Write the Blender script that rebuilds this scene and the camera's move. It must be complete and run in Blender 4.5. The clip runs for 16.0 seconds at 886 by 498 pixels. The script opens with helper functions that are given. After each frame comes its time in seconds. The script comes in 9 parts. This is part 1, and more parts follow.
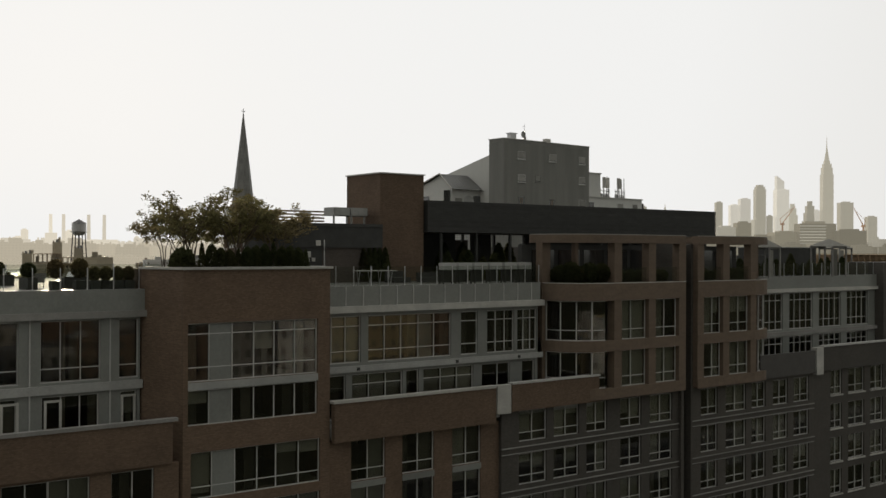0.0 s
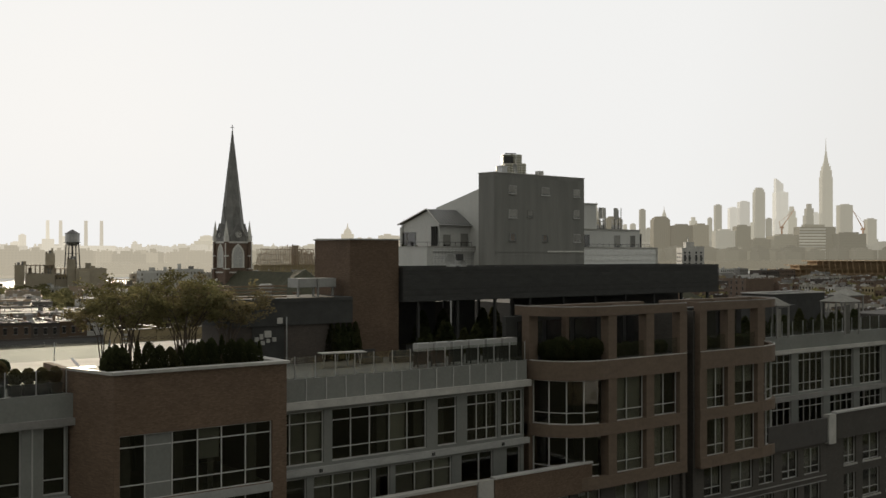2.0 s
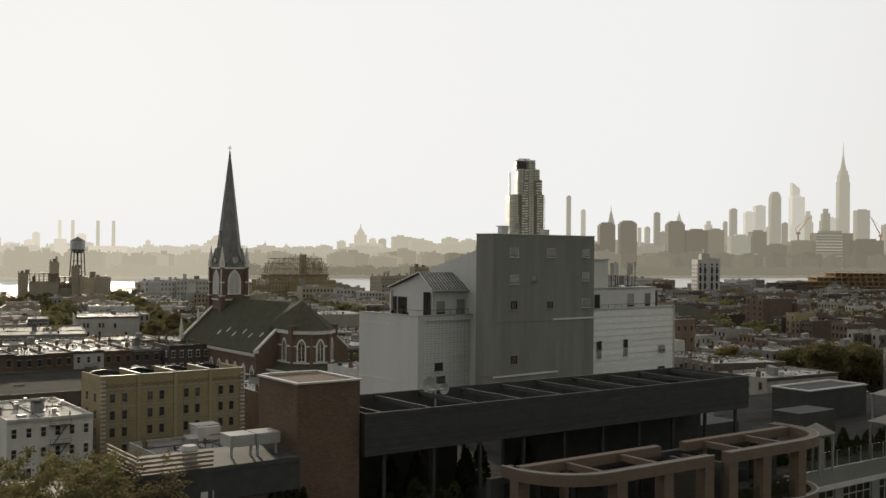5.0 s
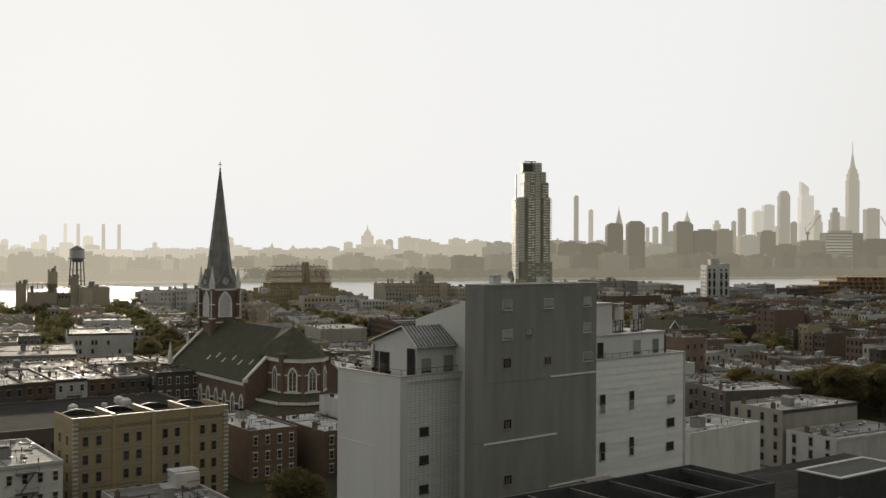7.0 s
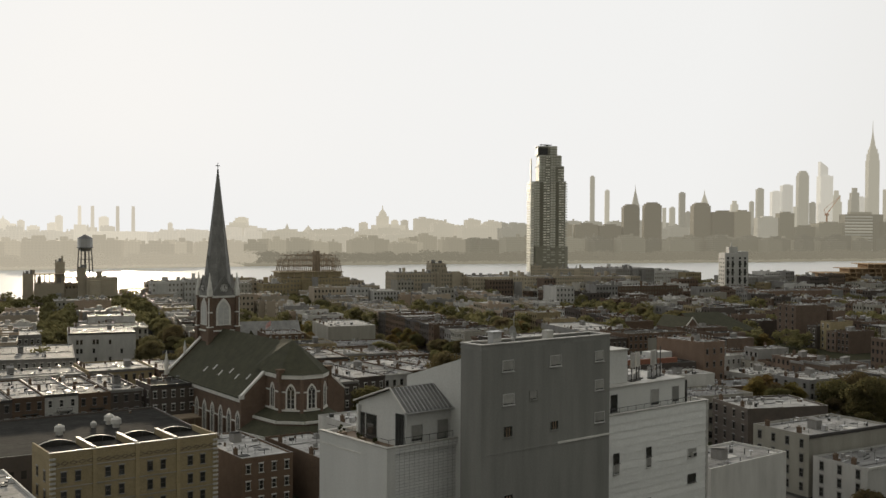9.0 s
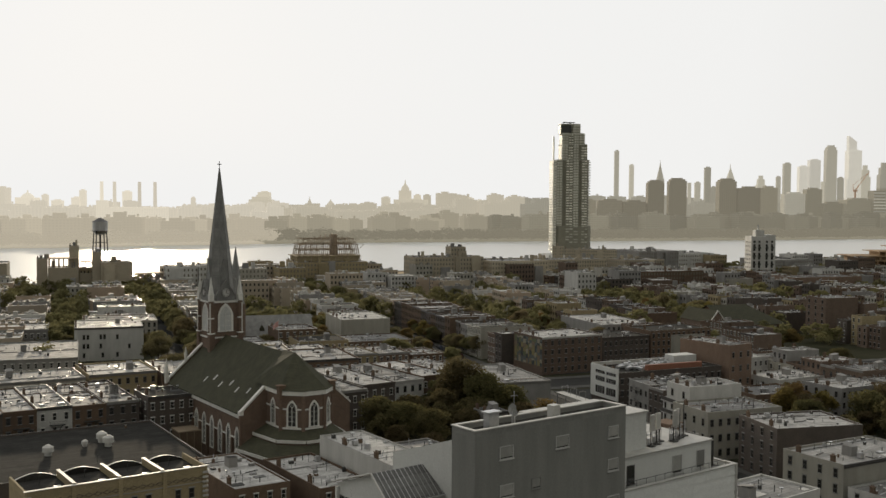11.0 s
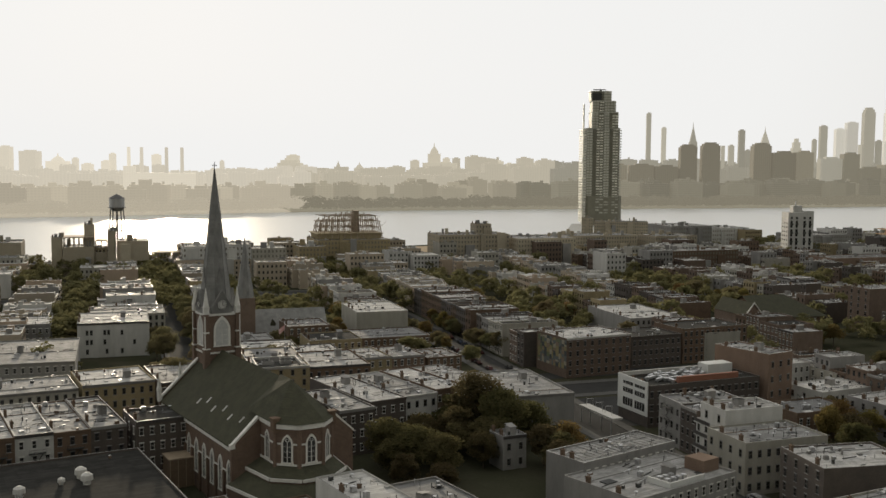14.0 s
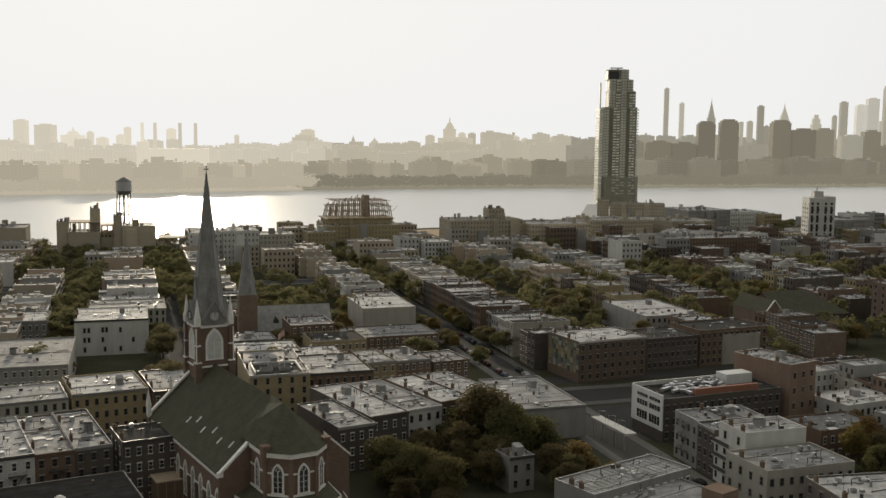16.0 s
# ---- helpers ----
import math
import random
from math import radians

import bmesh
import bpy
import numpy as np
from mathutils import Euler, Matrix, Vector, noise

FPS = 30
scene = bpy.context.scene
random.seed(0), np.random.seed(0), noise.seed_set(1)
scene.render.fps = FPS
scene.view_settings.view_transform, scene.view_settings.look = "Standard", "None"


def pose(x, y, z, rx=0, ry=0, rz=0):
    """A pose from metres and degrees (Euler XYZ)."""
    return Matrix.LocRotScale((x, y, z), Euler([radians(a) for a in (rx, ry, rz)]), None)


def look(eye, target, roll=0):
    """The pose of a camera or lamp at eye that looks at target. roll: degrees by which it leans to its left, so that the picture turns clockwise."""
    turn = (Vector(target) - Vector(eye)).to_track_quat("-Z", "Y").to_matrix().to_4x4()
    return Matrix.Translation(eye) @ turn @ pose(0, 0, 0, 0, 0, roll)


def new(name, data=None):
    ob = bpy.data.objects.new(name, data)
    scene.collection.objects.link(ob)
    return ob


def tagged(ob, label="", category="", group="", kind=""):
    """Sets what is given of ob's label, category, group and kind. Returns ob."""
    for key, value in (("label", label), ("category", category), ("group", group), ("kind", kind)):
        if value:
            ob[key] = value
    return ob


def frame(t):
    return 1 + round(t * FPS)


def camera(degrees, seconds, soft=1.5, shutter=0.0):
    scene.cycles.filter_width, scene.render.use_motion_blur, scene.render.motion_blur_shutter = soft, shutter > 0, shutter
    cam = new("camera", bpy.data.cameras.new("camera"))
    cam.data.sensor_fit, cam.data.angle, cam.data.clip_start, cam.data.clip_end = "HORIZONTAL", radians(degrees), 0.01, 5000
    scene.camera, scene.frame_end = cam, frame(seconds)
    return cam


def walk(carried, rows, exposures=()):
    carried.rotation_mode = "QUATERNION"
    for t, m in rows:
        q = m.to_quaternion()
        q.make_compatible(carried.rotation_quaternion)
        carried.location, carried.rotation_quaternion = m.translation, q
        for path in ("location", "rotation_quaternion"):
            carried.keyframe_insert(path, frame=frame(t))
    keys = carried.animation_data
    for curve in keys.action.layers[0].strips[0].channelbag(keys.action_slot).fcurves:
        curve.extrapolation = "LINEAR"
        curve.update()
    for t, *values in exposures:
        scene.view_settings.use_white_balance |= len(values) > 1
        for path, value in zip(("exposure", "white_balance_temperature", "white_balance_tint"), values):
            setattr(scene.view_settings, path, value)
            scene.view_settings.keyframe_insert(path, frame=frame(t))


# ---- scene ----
cam = camera(46.9, 16.0, soft=1.5)
PATH = [
    (0, (0.671, -0.23, 27.767), (1.871, 1.37, 27.771), 0.2),
    (0.5, (1.983, 0.904, 29.002), (3.184, 2.503, 29.007), 0.2),
    (1, (3.371, 2.212, 30.372), (4.574, 3.81, 30.376), 0.3),
    (1.5, (4.906, 3.328, 31.545), (6.107, 4.927, 31.551), 0.0),
    (2, (6.472, 4.76, 32.907), (7.673, 6.359, 32.916), -0.0),
    (2.5, (7.996, 6.146, 34.316), (9.193, 7.748, 34.324), -0.1),
    (3, (9.727, 7.638, 35.693), (10.92, 9.243, 35.702), -0.1),
    (3.5, (10.994, 8.933, 37.109), (12.185, 10.539, 37.116), 0.1),
    (4, (12.651, 10.545, 38.57), (13.838, 12.154, 38.578), 0.5),
    (6.5, (24.105, 21.136, 46.198), (25.275, 22.759, 46.205), 0.3),
    (7, (26.318, 23.163, 47.664), (27.485, 24.787, 47.67), 0.3),
    (7.5, (28.577, 25.454, 49.403), (29.74, 27.081, 49.401), 0.4),
    (8, (30.997, 27.794, 51.235), (32.154, 29.425, 51.223), 0.4),
    (8.5, (33.294, 30.087, 53.131), (34.444, 31.723, 53.109), 0.3),
    (9, (35.996, 32.752, 55.161), (37.138, 34.394, 55.125), 0.3),
    (11.5, (49.453, 45.586, 64.993), (50.546, 47.257, 64.89), 0.4),
    (12, (52.353, 48.624, 66.815), (53.437, 50.3, 66.699), 0.4),
    (12.5, (54.776, 51.83, 68.493), (55.853, 53.51, 68.365), 0.4),
    (13, (57.478, 54.648, 70.363), (58.547, 56.332, 70.222), 0.4),
    (13.5, (59.946, 57.121, 72.118), (61.006, 58.81, 71.965), 0.5),
    (14, (62.62, 59.928, 73.93), (63.671, 61.621, 73.763), 0.4),
    (14.5, (65.164, 62.761, 75.667), (66.208, 64.458, 75.488), 0.5),
    (15, (67.695, 65.162, 77.67), (68.73, 66.862, 77.478), 0.4),
    (15.5, (70.066, 67.803, 79.502), (71.094, 69.506, 79.298), 0.5),
    (16, (72.533, 71.061, 81.201), (73.556, 72.766, 80.982), 0.6),
]
walk(cam, [(t, look(eye, target, roll)) for t, eye, target, roll in PATH])

# ---- world, sun, exposure ----
SUN_AZ, SUN_EL = 73.5, 9.0
sky_world = bpy.data.worlds.new("sky")
scene.world = sky_world
sky_world.use_nodes = True
wn = sky_world.node_tree.nodes
wl = sky_world.node_tree.links
wn.clear()
w_out = wn.new("ShaderNodeOutputWorld")
w_sky = wn.new("ShaderNodeTexSky")
w_sky.sky_type = "NISHITA"
w_sky.sun_disc = False
w_sky.sun_elevation = radians(SUN_EL)
w_sky.sun_rotation = radians(90 - SUN_AZ)
w_sky.air_density, w_sky.dust_density, w_sky.ozone_density = 1.0, 6.0, 1.0
# hazy evening air: bright towards the sun, dimmer away from it
w_co = wn.new("ShaderNodeTexCoord")
w_dot = wn.new("ShaderNodeVectorMath")
w_dot.operation = "DOT_PRODUCT"
w_dot.inputs[1].default_value = (math.cos(radians(SUN_AZ)), math.sin(radians(SUN_AZ)), 0.25)
w_rng = wn.new("ShaderNodeMapRange")
w_rng.inputs[1].default_value, w_rng.inputs[2].default_value = -1.0, 1.0
w_ramp = wn.new("ShaderNodeValToRGB")
w_ramp.color_ramp.elements[0].color = (0.33, 0.335, 0.31, 1)
w_ramp.color_ramp.elements[1].color = (0.885, 0.882, 0.87, 1)
for at_, col_ in ((0.35, (0.47, 0.47, 0.43, 1)), (0.68, (0.70, 0.695, 0.665, 1)), (0.84, (0.80, 0.79, 0.765, 1)), (0.93, (0.88, 0.878, 0.865, 1))):
    w_ramp.color_ramp.elements.new(at_).color = col_
w_mix = wn.new("ShaderNodeMix")
w_mix.data_type, w_mix.blend_type = "RGBA", "ADD"
w_mix.inputs[0].default_value = 0.0006
w_bg = wn.new("ShaderNodeBackground")
w_bg.inputs[1].default_value = 1.0
wl.new(w_co.outputs["Generated"], w_dot.inputs[0])
wl.new(w_dot.outputs["Value"], w_rng.inputs[0])
wl.new(w_rng.outputs[0], w_ramp.inputs[0])
wl.new(w_ramp.outputs[0], w_mix.inputs[6])
wl.new(w_sky.outputs[0], w_mix.inputs[7])
wl.new(w_mix.outputs[2], w_bg.inputs[0])
wl.new(w_bg.outputs[0], w_out.inputs[0])

sun = new("sun", bpy.data.lights.new("sun", "SUN"))
sun.data.energy, sun.data.angle, sun.data.color = 2.2, radians(2.0), (1.0, 0.85, 0.63)
_az, _el = radians(SUN_AZ), radians(SUN_EL)
SUN_WAY = Vector((math.cos(_az) * math.cos(_el), math.sin(_az) * math.cos(_el), math.sin(_el)))
sun.matrix_world = look(SUN_WAY * 300, (0, 0, 0))
scene.view_settings.exposure = 0.0

rng = random.Random(11)


# ---- materials ----
def surf(name, col, col2=None, rough=0.8, s1=0.6, s2=9.0, bump=0.15, metal=0.0, rnd=0.12, brick=None, streak=0.0, spec=0.5, grid=None, strips=False):
    """A surface with variation at two scales, a change from object to object, and fine relief. brick: mortar colour; grid: a panel's (width, height)."""
    m = bpy.data.materials.new(name)
    m.use_nodes = True
    nt = m.node_tree
    n, l = nt.nodes, nt.links
    b = n["Principled BSDF"]
    b.inputs["Roughness"].default_value = rough
    b.inputs["Metallic"].default_value = metal
    b.inputs["Specular IOR Level"].default_value = spec
    co = n.new("ShaderNodeTexCoord")
    info = n.new("ShaderNodeObjectInfo")
    shift = n.new("ShaderNodeVectorMath")
    shift.operation = "MULTIPLY_ADD"
    shift.inputs[1].default_value = (1, 1, 1)
    l.new(co.outputs["Object"], shift.inputs[0])
    far = n.new("ShaderNodeCombineXYZ")
    mul = n.new("ShaderNodeMath")
    mul.operation = "MULTIPLY"
    mul.inputs[1].default_value = 57.0
    l.new(info.outputs["Random"], mul.inputs[0])
    l.new(mul.outputs[0], far.inputs[0])
    l.new(mul.outputs[0], far.inputs[1])
    l.new(far.outputs[0], shift.inputs[2])
    big = n.new("ShaderNodeTexNoise")
    big.inputs["Scale"].default_value = s1
    big.inputs["Detail"].default_value = 6
    big.inputs["Roughness"].default_value = 0.65
    fine = n.new("ShaderNodeTexNoise")
    fine.inputs["Scale"].default_value = s2
    fine.inputs["Detail"].default_value = 3
    if streak:
        sq = n.new("ShaderNodeVectorMath")
        sq.operation = "MULTIPLY"
        sq.inputs[1].default_value = (1, 1, streak)
        l.new(shift.outputs[0], sq.inputs[0])
        l.new(sq.outputs[0], big.inputs["Vector"])
    else:
        l.new(shift.outputs[0], big.inputs["Vector"])
    l.new(shift.outputs[0], fine.inputs["Vector"])
    ramp = n.new("ShaderNodeMapRange")
    ramp.inputs[1].default_value, ramp.inputs[2].default_value = 0.3, 0.7
    l.new(big.outputs[0], ramp.inputs[0])
    mix = n.new("ShaderNodeMix")
    mix.data_type = "RGBA"
    col2 = col2 or tuple(c * 0.72 for c in col)
    mix.inputs[6].default_value, mix.inputs[7].default_value = (*col, 1), (*col2, 1)
    l.new(ramp.outputs[0], mix.inputs[0])
    out = mix.outputs[2]
    height = fine.outputs[0]
    if strips:
        rl = n.new("ShaderNodeTexBrick")
        rl.inputs["Scale"].default_value = 1.0
        rl.inputs["Brick Width"].default_value, rl.inputs["Row Height"].default_value, rl.inputs["Mortar Size"].default_value = 5.5, 0.95, 0.05
        rl.inputs["Color1"].default_value, rl.inputs["Color2"].default_value, rl.inputs["Mortar"].default_value = (1, 1, 1, 1), (0.62, 0.62, 0.62, 1), (0.45, 0.45, 0.45, 1)
        l.new(shift.outputs[0], rl.inputs["Vector"])
        rm = n.new("ShaderNodeMix")
        rm.data_type, rm.blend_type = "RGBA", "MULTIPLY"
        rm.inputs[0].default_value = 0.8
        l.new(out, rm.inputs[6])
        l.new(rl.outputs[0], rm.inputs[7])
        out = rm.outputs[2]
    if brick or grid:
        sep = n.new("ShaderNodeSeparateXYZ")
        l.new(co.outputs["Object"], sep.inputs[0])
        add = n.new("ShaderNodeMath")
        l.new(sep.outputs[0], add.inputs[0])
        l.new(sep.outputs[1], add.inputs[1])
        uv = n.new("ShaderNodeCombineXYZ")
        l.new(add.outputs[0], uv.inputs[0])
        l.new(sep.outputs[2], uv.inputs[1])
        bt = n.new("ShaderNodeTexBrick")
        bt.inputs["Scale"].default_value = 1.0
        if brick:
            bt.inputs["Brick Width"].default_value, bt.inputs["Row Height"].default_value, bt.inputs["Mortar Size"].default_value = 0.22, 0.075, 0.012
            bt.inputs["Color1"].default_value, bt.inputs["Color2"].default_value = (1, 1, 1, 1), (0.7, 0.7, 0.7, 1)
            bt.inputs["Mortar"].default_value = (*brick, 1)
        else:
            bt.offset = 0.0
            bt.inputs["Brick Width"].default_value, bt.inputs["Row Height"].default_value, bt.inputs["Mortar Size"].default_value = grid[0], grid[1], 0.025
            bt.inputs["Color1"].default_value, bt.inputs["Color2"].default_value = (1, 1, 1, 1), (0.94, 0.94, 0.94, 1)
            bt.inputs["Mortar"].default_value = (0.5, 0.5, 0.5, 1)
        l.new(uv.outputs[0], bt.inputs["Vector"])
        mm = n.new("ShaderNodeMix")
        mm.data_type, mm.blend_type = "RGBA", "MULTIPLY"
        mm.inputs[0].default_value = 1.0
        l.new(out, mm.inputs[6])
        l.new(bt.outputs[0], mm.inputs[7])
        out = mm.outputs[2]
    grain = n.new("ShaderNodeMapRange")
    grain.inputs[3].default_value, grain.inputs[4].default_value = 0.82, 1.16
    l.new(fine.outputs[0], grain.inputs[0])
    tone = n.new("ShaderNodeMapRange")
    tone.inputs[3].default_value, tone.inputs[4].default_value = 1 - rnd, 1 + rnd
    l.new(info.outputs["Random"], tone.inputs[0])
    pr = n.new("ShaderNodeMath")
    pr.operation = "MULTIPLY"
    l.new(grain.outputs[0], pr.inputs[0])
    l.new(tone.outputs[0], pr.inputs[1])
    sc = n.new("ShaderNodeVectorMath")
    sc.operation = "SCALE"
    l.new(out, sc.inputs[0])
    l.new(pr.outputs[0], sc.inputs["Scale"])
    l.new(sc.outputs[0], b.inputs["Base Color"])
    if bump:
        bp = n.new("ShaderNodeBump")
        bp.inputs["Strength"].default_value = bump
        bp.inputs["Distance"].default_value = 0.05
        l.new(height, bp.inputs["Height"])
        l.new(bp.outputs[0], b.inputs["Normal"])
    return m


BRICK = surf("brown_brick", (0.17, 0.12, 0.085), (0.128, 0.091, 0.066), 0.9, 0.5, 6, 0.2, brick=(0.85, 0.82, 0.8), spec=0.2)
RED = surf("red_brick", (0.19, 0.143, 0.112), (0.145, 0.11, 0.087), 0.9, 0.4, 5, 0.2, brick=(0.8, 0.75, 0.72), rnd=0.2, spec=0.2)
DKBRICK = surf("dark_brick", (0.1, 0.082, 0.07), (0.072, 0.06, 0.052), 0.85, 0.4, 5, 0.2, brick=(0.8, 0.78, 0.75), rnd=0.2)
ORANGE = surf("orange_brick", (0.24, 0.172, 0.13), (0.18, 0.13, 0.1), 0.9, 0.3, 5, 0.2, brick=(0.8, 0.75, 0.7), streak=0.3, spec=0.2)
TAN = surf("tan_brick", (0.36, 0.295, 0.18), (0.3, 0.245, 0.15), 0.9, 0.4, 5, 0.2, brick=(0.85, 0.85, 0.8), rnd=0.1, spec=0.2)
GREYB = surf("grey_masonry", (0.08, 0.071, 0.062), (0.06, 0.054, 0.047), 0.85, 0.4, 5, 0.15, brick=(0.85, 0.85, 0.82))
WHITE = surf("white_paint", (0.52, 0.51, 0.48), (0.375, 0.365, 0.34), 0.7, 0.35, 7, 0.1, streak=0.25, rnd=0.14)
CREAM = surf("cream_paint", (0.35, 0.333, 0.283), (0.255, 0.242, 0.206), 0.75, 0.35, 7, 0.1, streak=0.25, rnd=0.18)
STONE = surf("grey_stucco", (0.255, 0.246, 0.232), (0.18, 0.174, 0.164), 0.85, 0.35, 7, 0.12, streak=0.3, rnd=0.2)
TOWERGREY = surf("dark_grey_stucco", (0.235, 0.234, 0.216), (0.17, 0.169, 0.157), 0.85, 0.45, 6, 0.1, streak=0.12, rnd=0.03, spec=0.2)
TILE = surf("white_tile_panels", (0.667, 0.667, 0.644), (0.575, 0.575, 0.564), 0.5, 0.3, 6, 0.05, grid=(0.62, 0.31), rnd=0.03)
PANEL = surf("pale_render", (0.575, 0.575, 0.552), (0.483, 0.483, 0.46), 0.7, 0.2, 6, 0.06, streak=0.2, rnd=0.04)
SIDING = surf("white_siding", (0.69, 0.69, 0.667), (0.598, 0.598, 0.575), 0.55, 0.6, 5, 0.05, streak=3.0, rnd=0.07)
CHURCHB = surf("church_brown_brick", (0.185, 0.133, 0.102), (0.135, 0.098, 0.077), 0.9, 0.4, 5, 0.2, brick=(0.85, 0.8, 0.75), rnd=0.08, spec=0.2)
SLATE = surf("dark_green_slate", (0.0855, 0.084, 0.0555), (0.06, 0.06, 0.042), 0.9, 0.5, 3.5, 0.35, brick=(0.7, 0.7, 0.7), rnd=0.05, spec=0.12)
SPIRE = surf("weathered_spire_slate", (0.27, 0.265, 0.249), (0.143, 0.141, 0.132), 0.6, 0.5, 3, 0.3, streak=0.55, brick=(0.8, 0.8, 0.8), rnd=0.03)
LIME = surf("pale_limestone_trim", (0.66, 0.648, 0.6), (0.504, 0.492, 0.456), 0.75, 0.8, 8, 0.12, rnd=0.05)
ROOF_A = surf("silver_roof_coating", (0.5, 0.49, 0.47), (0.25, 0.245, 0.233), 0.75, 0.32, 2.2, 0.4, rnd=0.3, strips=True, spec=0.08)
# a brighter silver coating; far rows use it for silver and tar roofs alike
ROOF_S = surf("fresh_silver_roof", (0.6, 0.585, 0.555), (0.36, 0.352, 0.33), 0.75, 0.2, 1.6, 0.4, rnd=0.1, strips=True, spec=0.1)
ROOF_B = surf("grey_roof_felt", (0.2, 0.198, 0.19), (0.125, 0.123, 0.118), 0.7, 0.3, 1.6, 0.35, rnd=0.3, strips=True, spec=0.3)
ROOF_C = surf("black_tar_roof", (0.06, 0.058, 0.053), (0.035, 0.034, 0.031), 0.95, 0.3, 2.0, 0.3, rnd=0.25, strips=True, spec=0.05)
COPING = surf("pale_coping", (0.48, 0.465, 0.43), (0.34, 0.33, 0.305), 0.55, 0.9, 8, 0.1, rnd=0.15)
DARKM = surf("dark_metal", (0.06, 0.06, 0.057), (0.042, 0.042, 0.0405), 0.75, 1.0, 10, 0.05, rnd=0.1, spec=0.2)
STEEL = surf("galvanised_steel", (0.5, 0.5, 0.5), (0.38, 0.38, 0.38), 0.4, 1.2, 10, 0.05, metal=0.7, rnd=0.12)
FRAME = surf("pale_aluminium_frame", (0.45, 0.444, 0.425), (0.375, 0.369, 0.356), 0.5, 1.2, 10, 0.02, rnd=0.05)
DKFRAME = surf("dark_bronze_frame", (0.06, 0.055, 0.05), (0.045, 0.04, 0.038), 0.5, 1.2, 10, 0.02, rnd=0.05)
TERRA = surf("terracotta_cladding", (0.15, 0.11, 0.08), (0.12, 0.088, 0.065), 0.75, 0.8, 4, 0.08, streak=3.0, rnd=0.04, spec=0.3)
BLIND = surf("white_blind", (0.55, 0.55, 0.52), (0.47, 0.47, 0.45), 0.8, 1.0, 12, 0.02, rnd=0.25)
CONCRETE = surf("pale_concrete", (0.36, 0.36, 0.342), (0.276, 0.276, 0.264), 0.75, 0.5, 6, 0.12, rnd=0.08)
PAVER = surf("pale_deck_pavers", (0.17, 0.165, 0.15), (0.11, 0.108, 0.1), 0.75, 0.5, 3, 0.1, rnd=0.05)
CURTAIN = surf("grey_curtain", (0.2, 0.195, 0.175), (0.14, 0.136, 0.122), 0.9, 2.0, 14, 0.0, rnd=0.4, spec=0.1)
DIMBLIND = surf("grey_blind", (0.27, 0.265, 0.245), (0.2, 0.197, 0.182), 0.8, 1.0, 12, 0.02, rnd=0.35)
SPAN = surf("grey_spandrel_glass", (0.21, 0.215, 0.2), (0.17, 0.175, 0.163), 0.3, 0.4, 6, 0.0, rnd=0.1)
ROOM = surf("dim_interior", (0.42, 0.39, 0.33), (0.33, 0.3, 0.25), 0.9, 0.5, 3, 0.0, rnd=0.05)
ASPHALT = surf("asphalt", (0.045, 0.044, 0.042), (0.032, 0.032, 0.03), 0.95, 0.15, 3, 0.2, spec=0.1)
SOIL = surf("yard_ground", (0.055, 0.052, 0.036), (0.034, 0.036, 0.022), 1.0, 0.06, 1.2, 0.3, spec=0.0)
PAVING = surf("concrete_pavement", (0.11, 0.107, 0.1), (0.08, 0.078, 0.073), 0.95, 0.3, 4, 0.15, spec=0.1)
BARK = surf("bark", (0.09, 0.07, 0.05), (0.06, 0.045, 0.035), 0.95, 2, 12, 0.5)
WOOD = surf("weathered_timber", (0.2, 0.14, 0.09), (0.14, 0.1, 0.065), 0.8, 2, 9, 0.2)
RUST = surf("rusty_steel", (0.34, 0.27, 0.19), (0.25, 0.195, 0.14), 0.8, 0.5, 5, 0.2)
# Brick for far houses and lofts, its base colour paled to stand in for haze.
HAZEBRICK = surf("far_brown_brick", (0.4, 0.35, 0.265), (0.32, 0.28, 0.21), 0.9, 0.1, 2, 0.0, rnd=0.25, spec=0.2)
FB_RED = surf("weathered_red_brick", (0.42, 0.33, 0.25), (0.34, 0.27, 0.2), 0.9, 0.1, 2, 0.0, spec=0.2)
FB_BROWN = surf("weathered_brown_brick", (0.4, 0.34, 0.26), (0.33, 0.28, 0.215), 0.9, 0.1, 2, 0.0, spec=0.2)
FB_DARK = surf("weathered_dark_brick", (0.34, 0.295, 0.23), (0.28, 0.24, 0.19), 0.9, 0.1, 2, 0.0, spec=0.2)


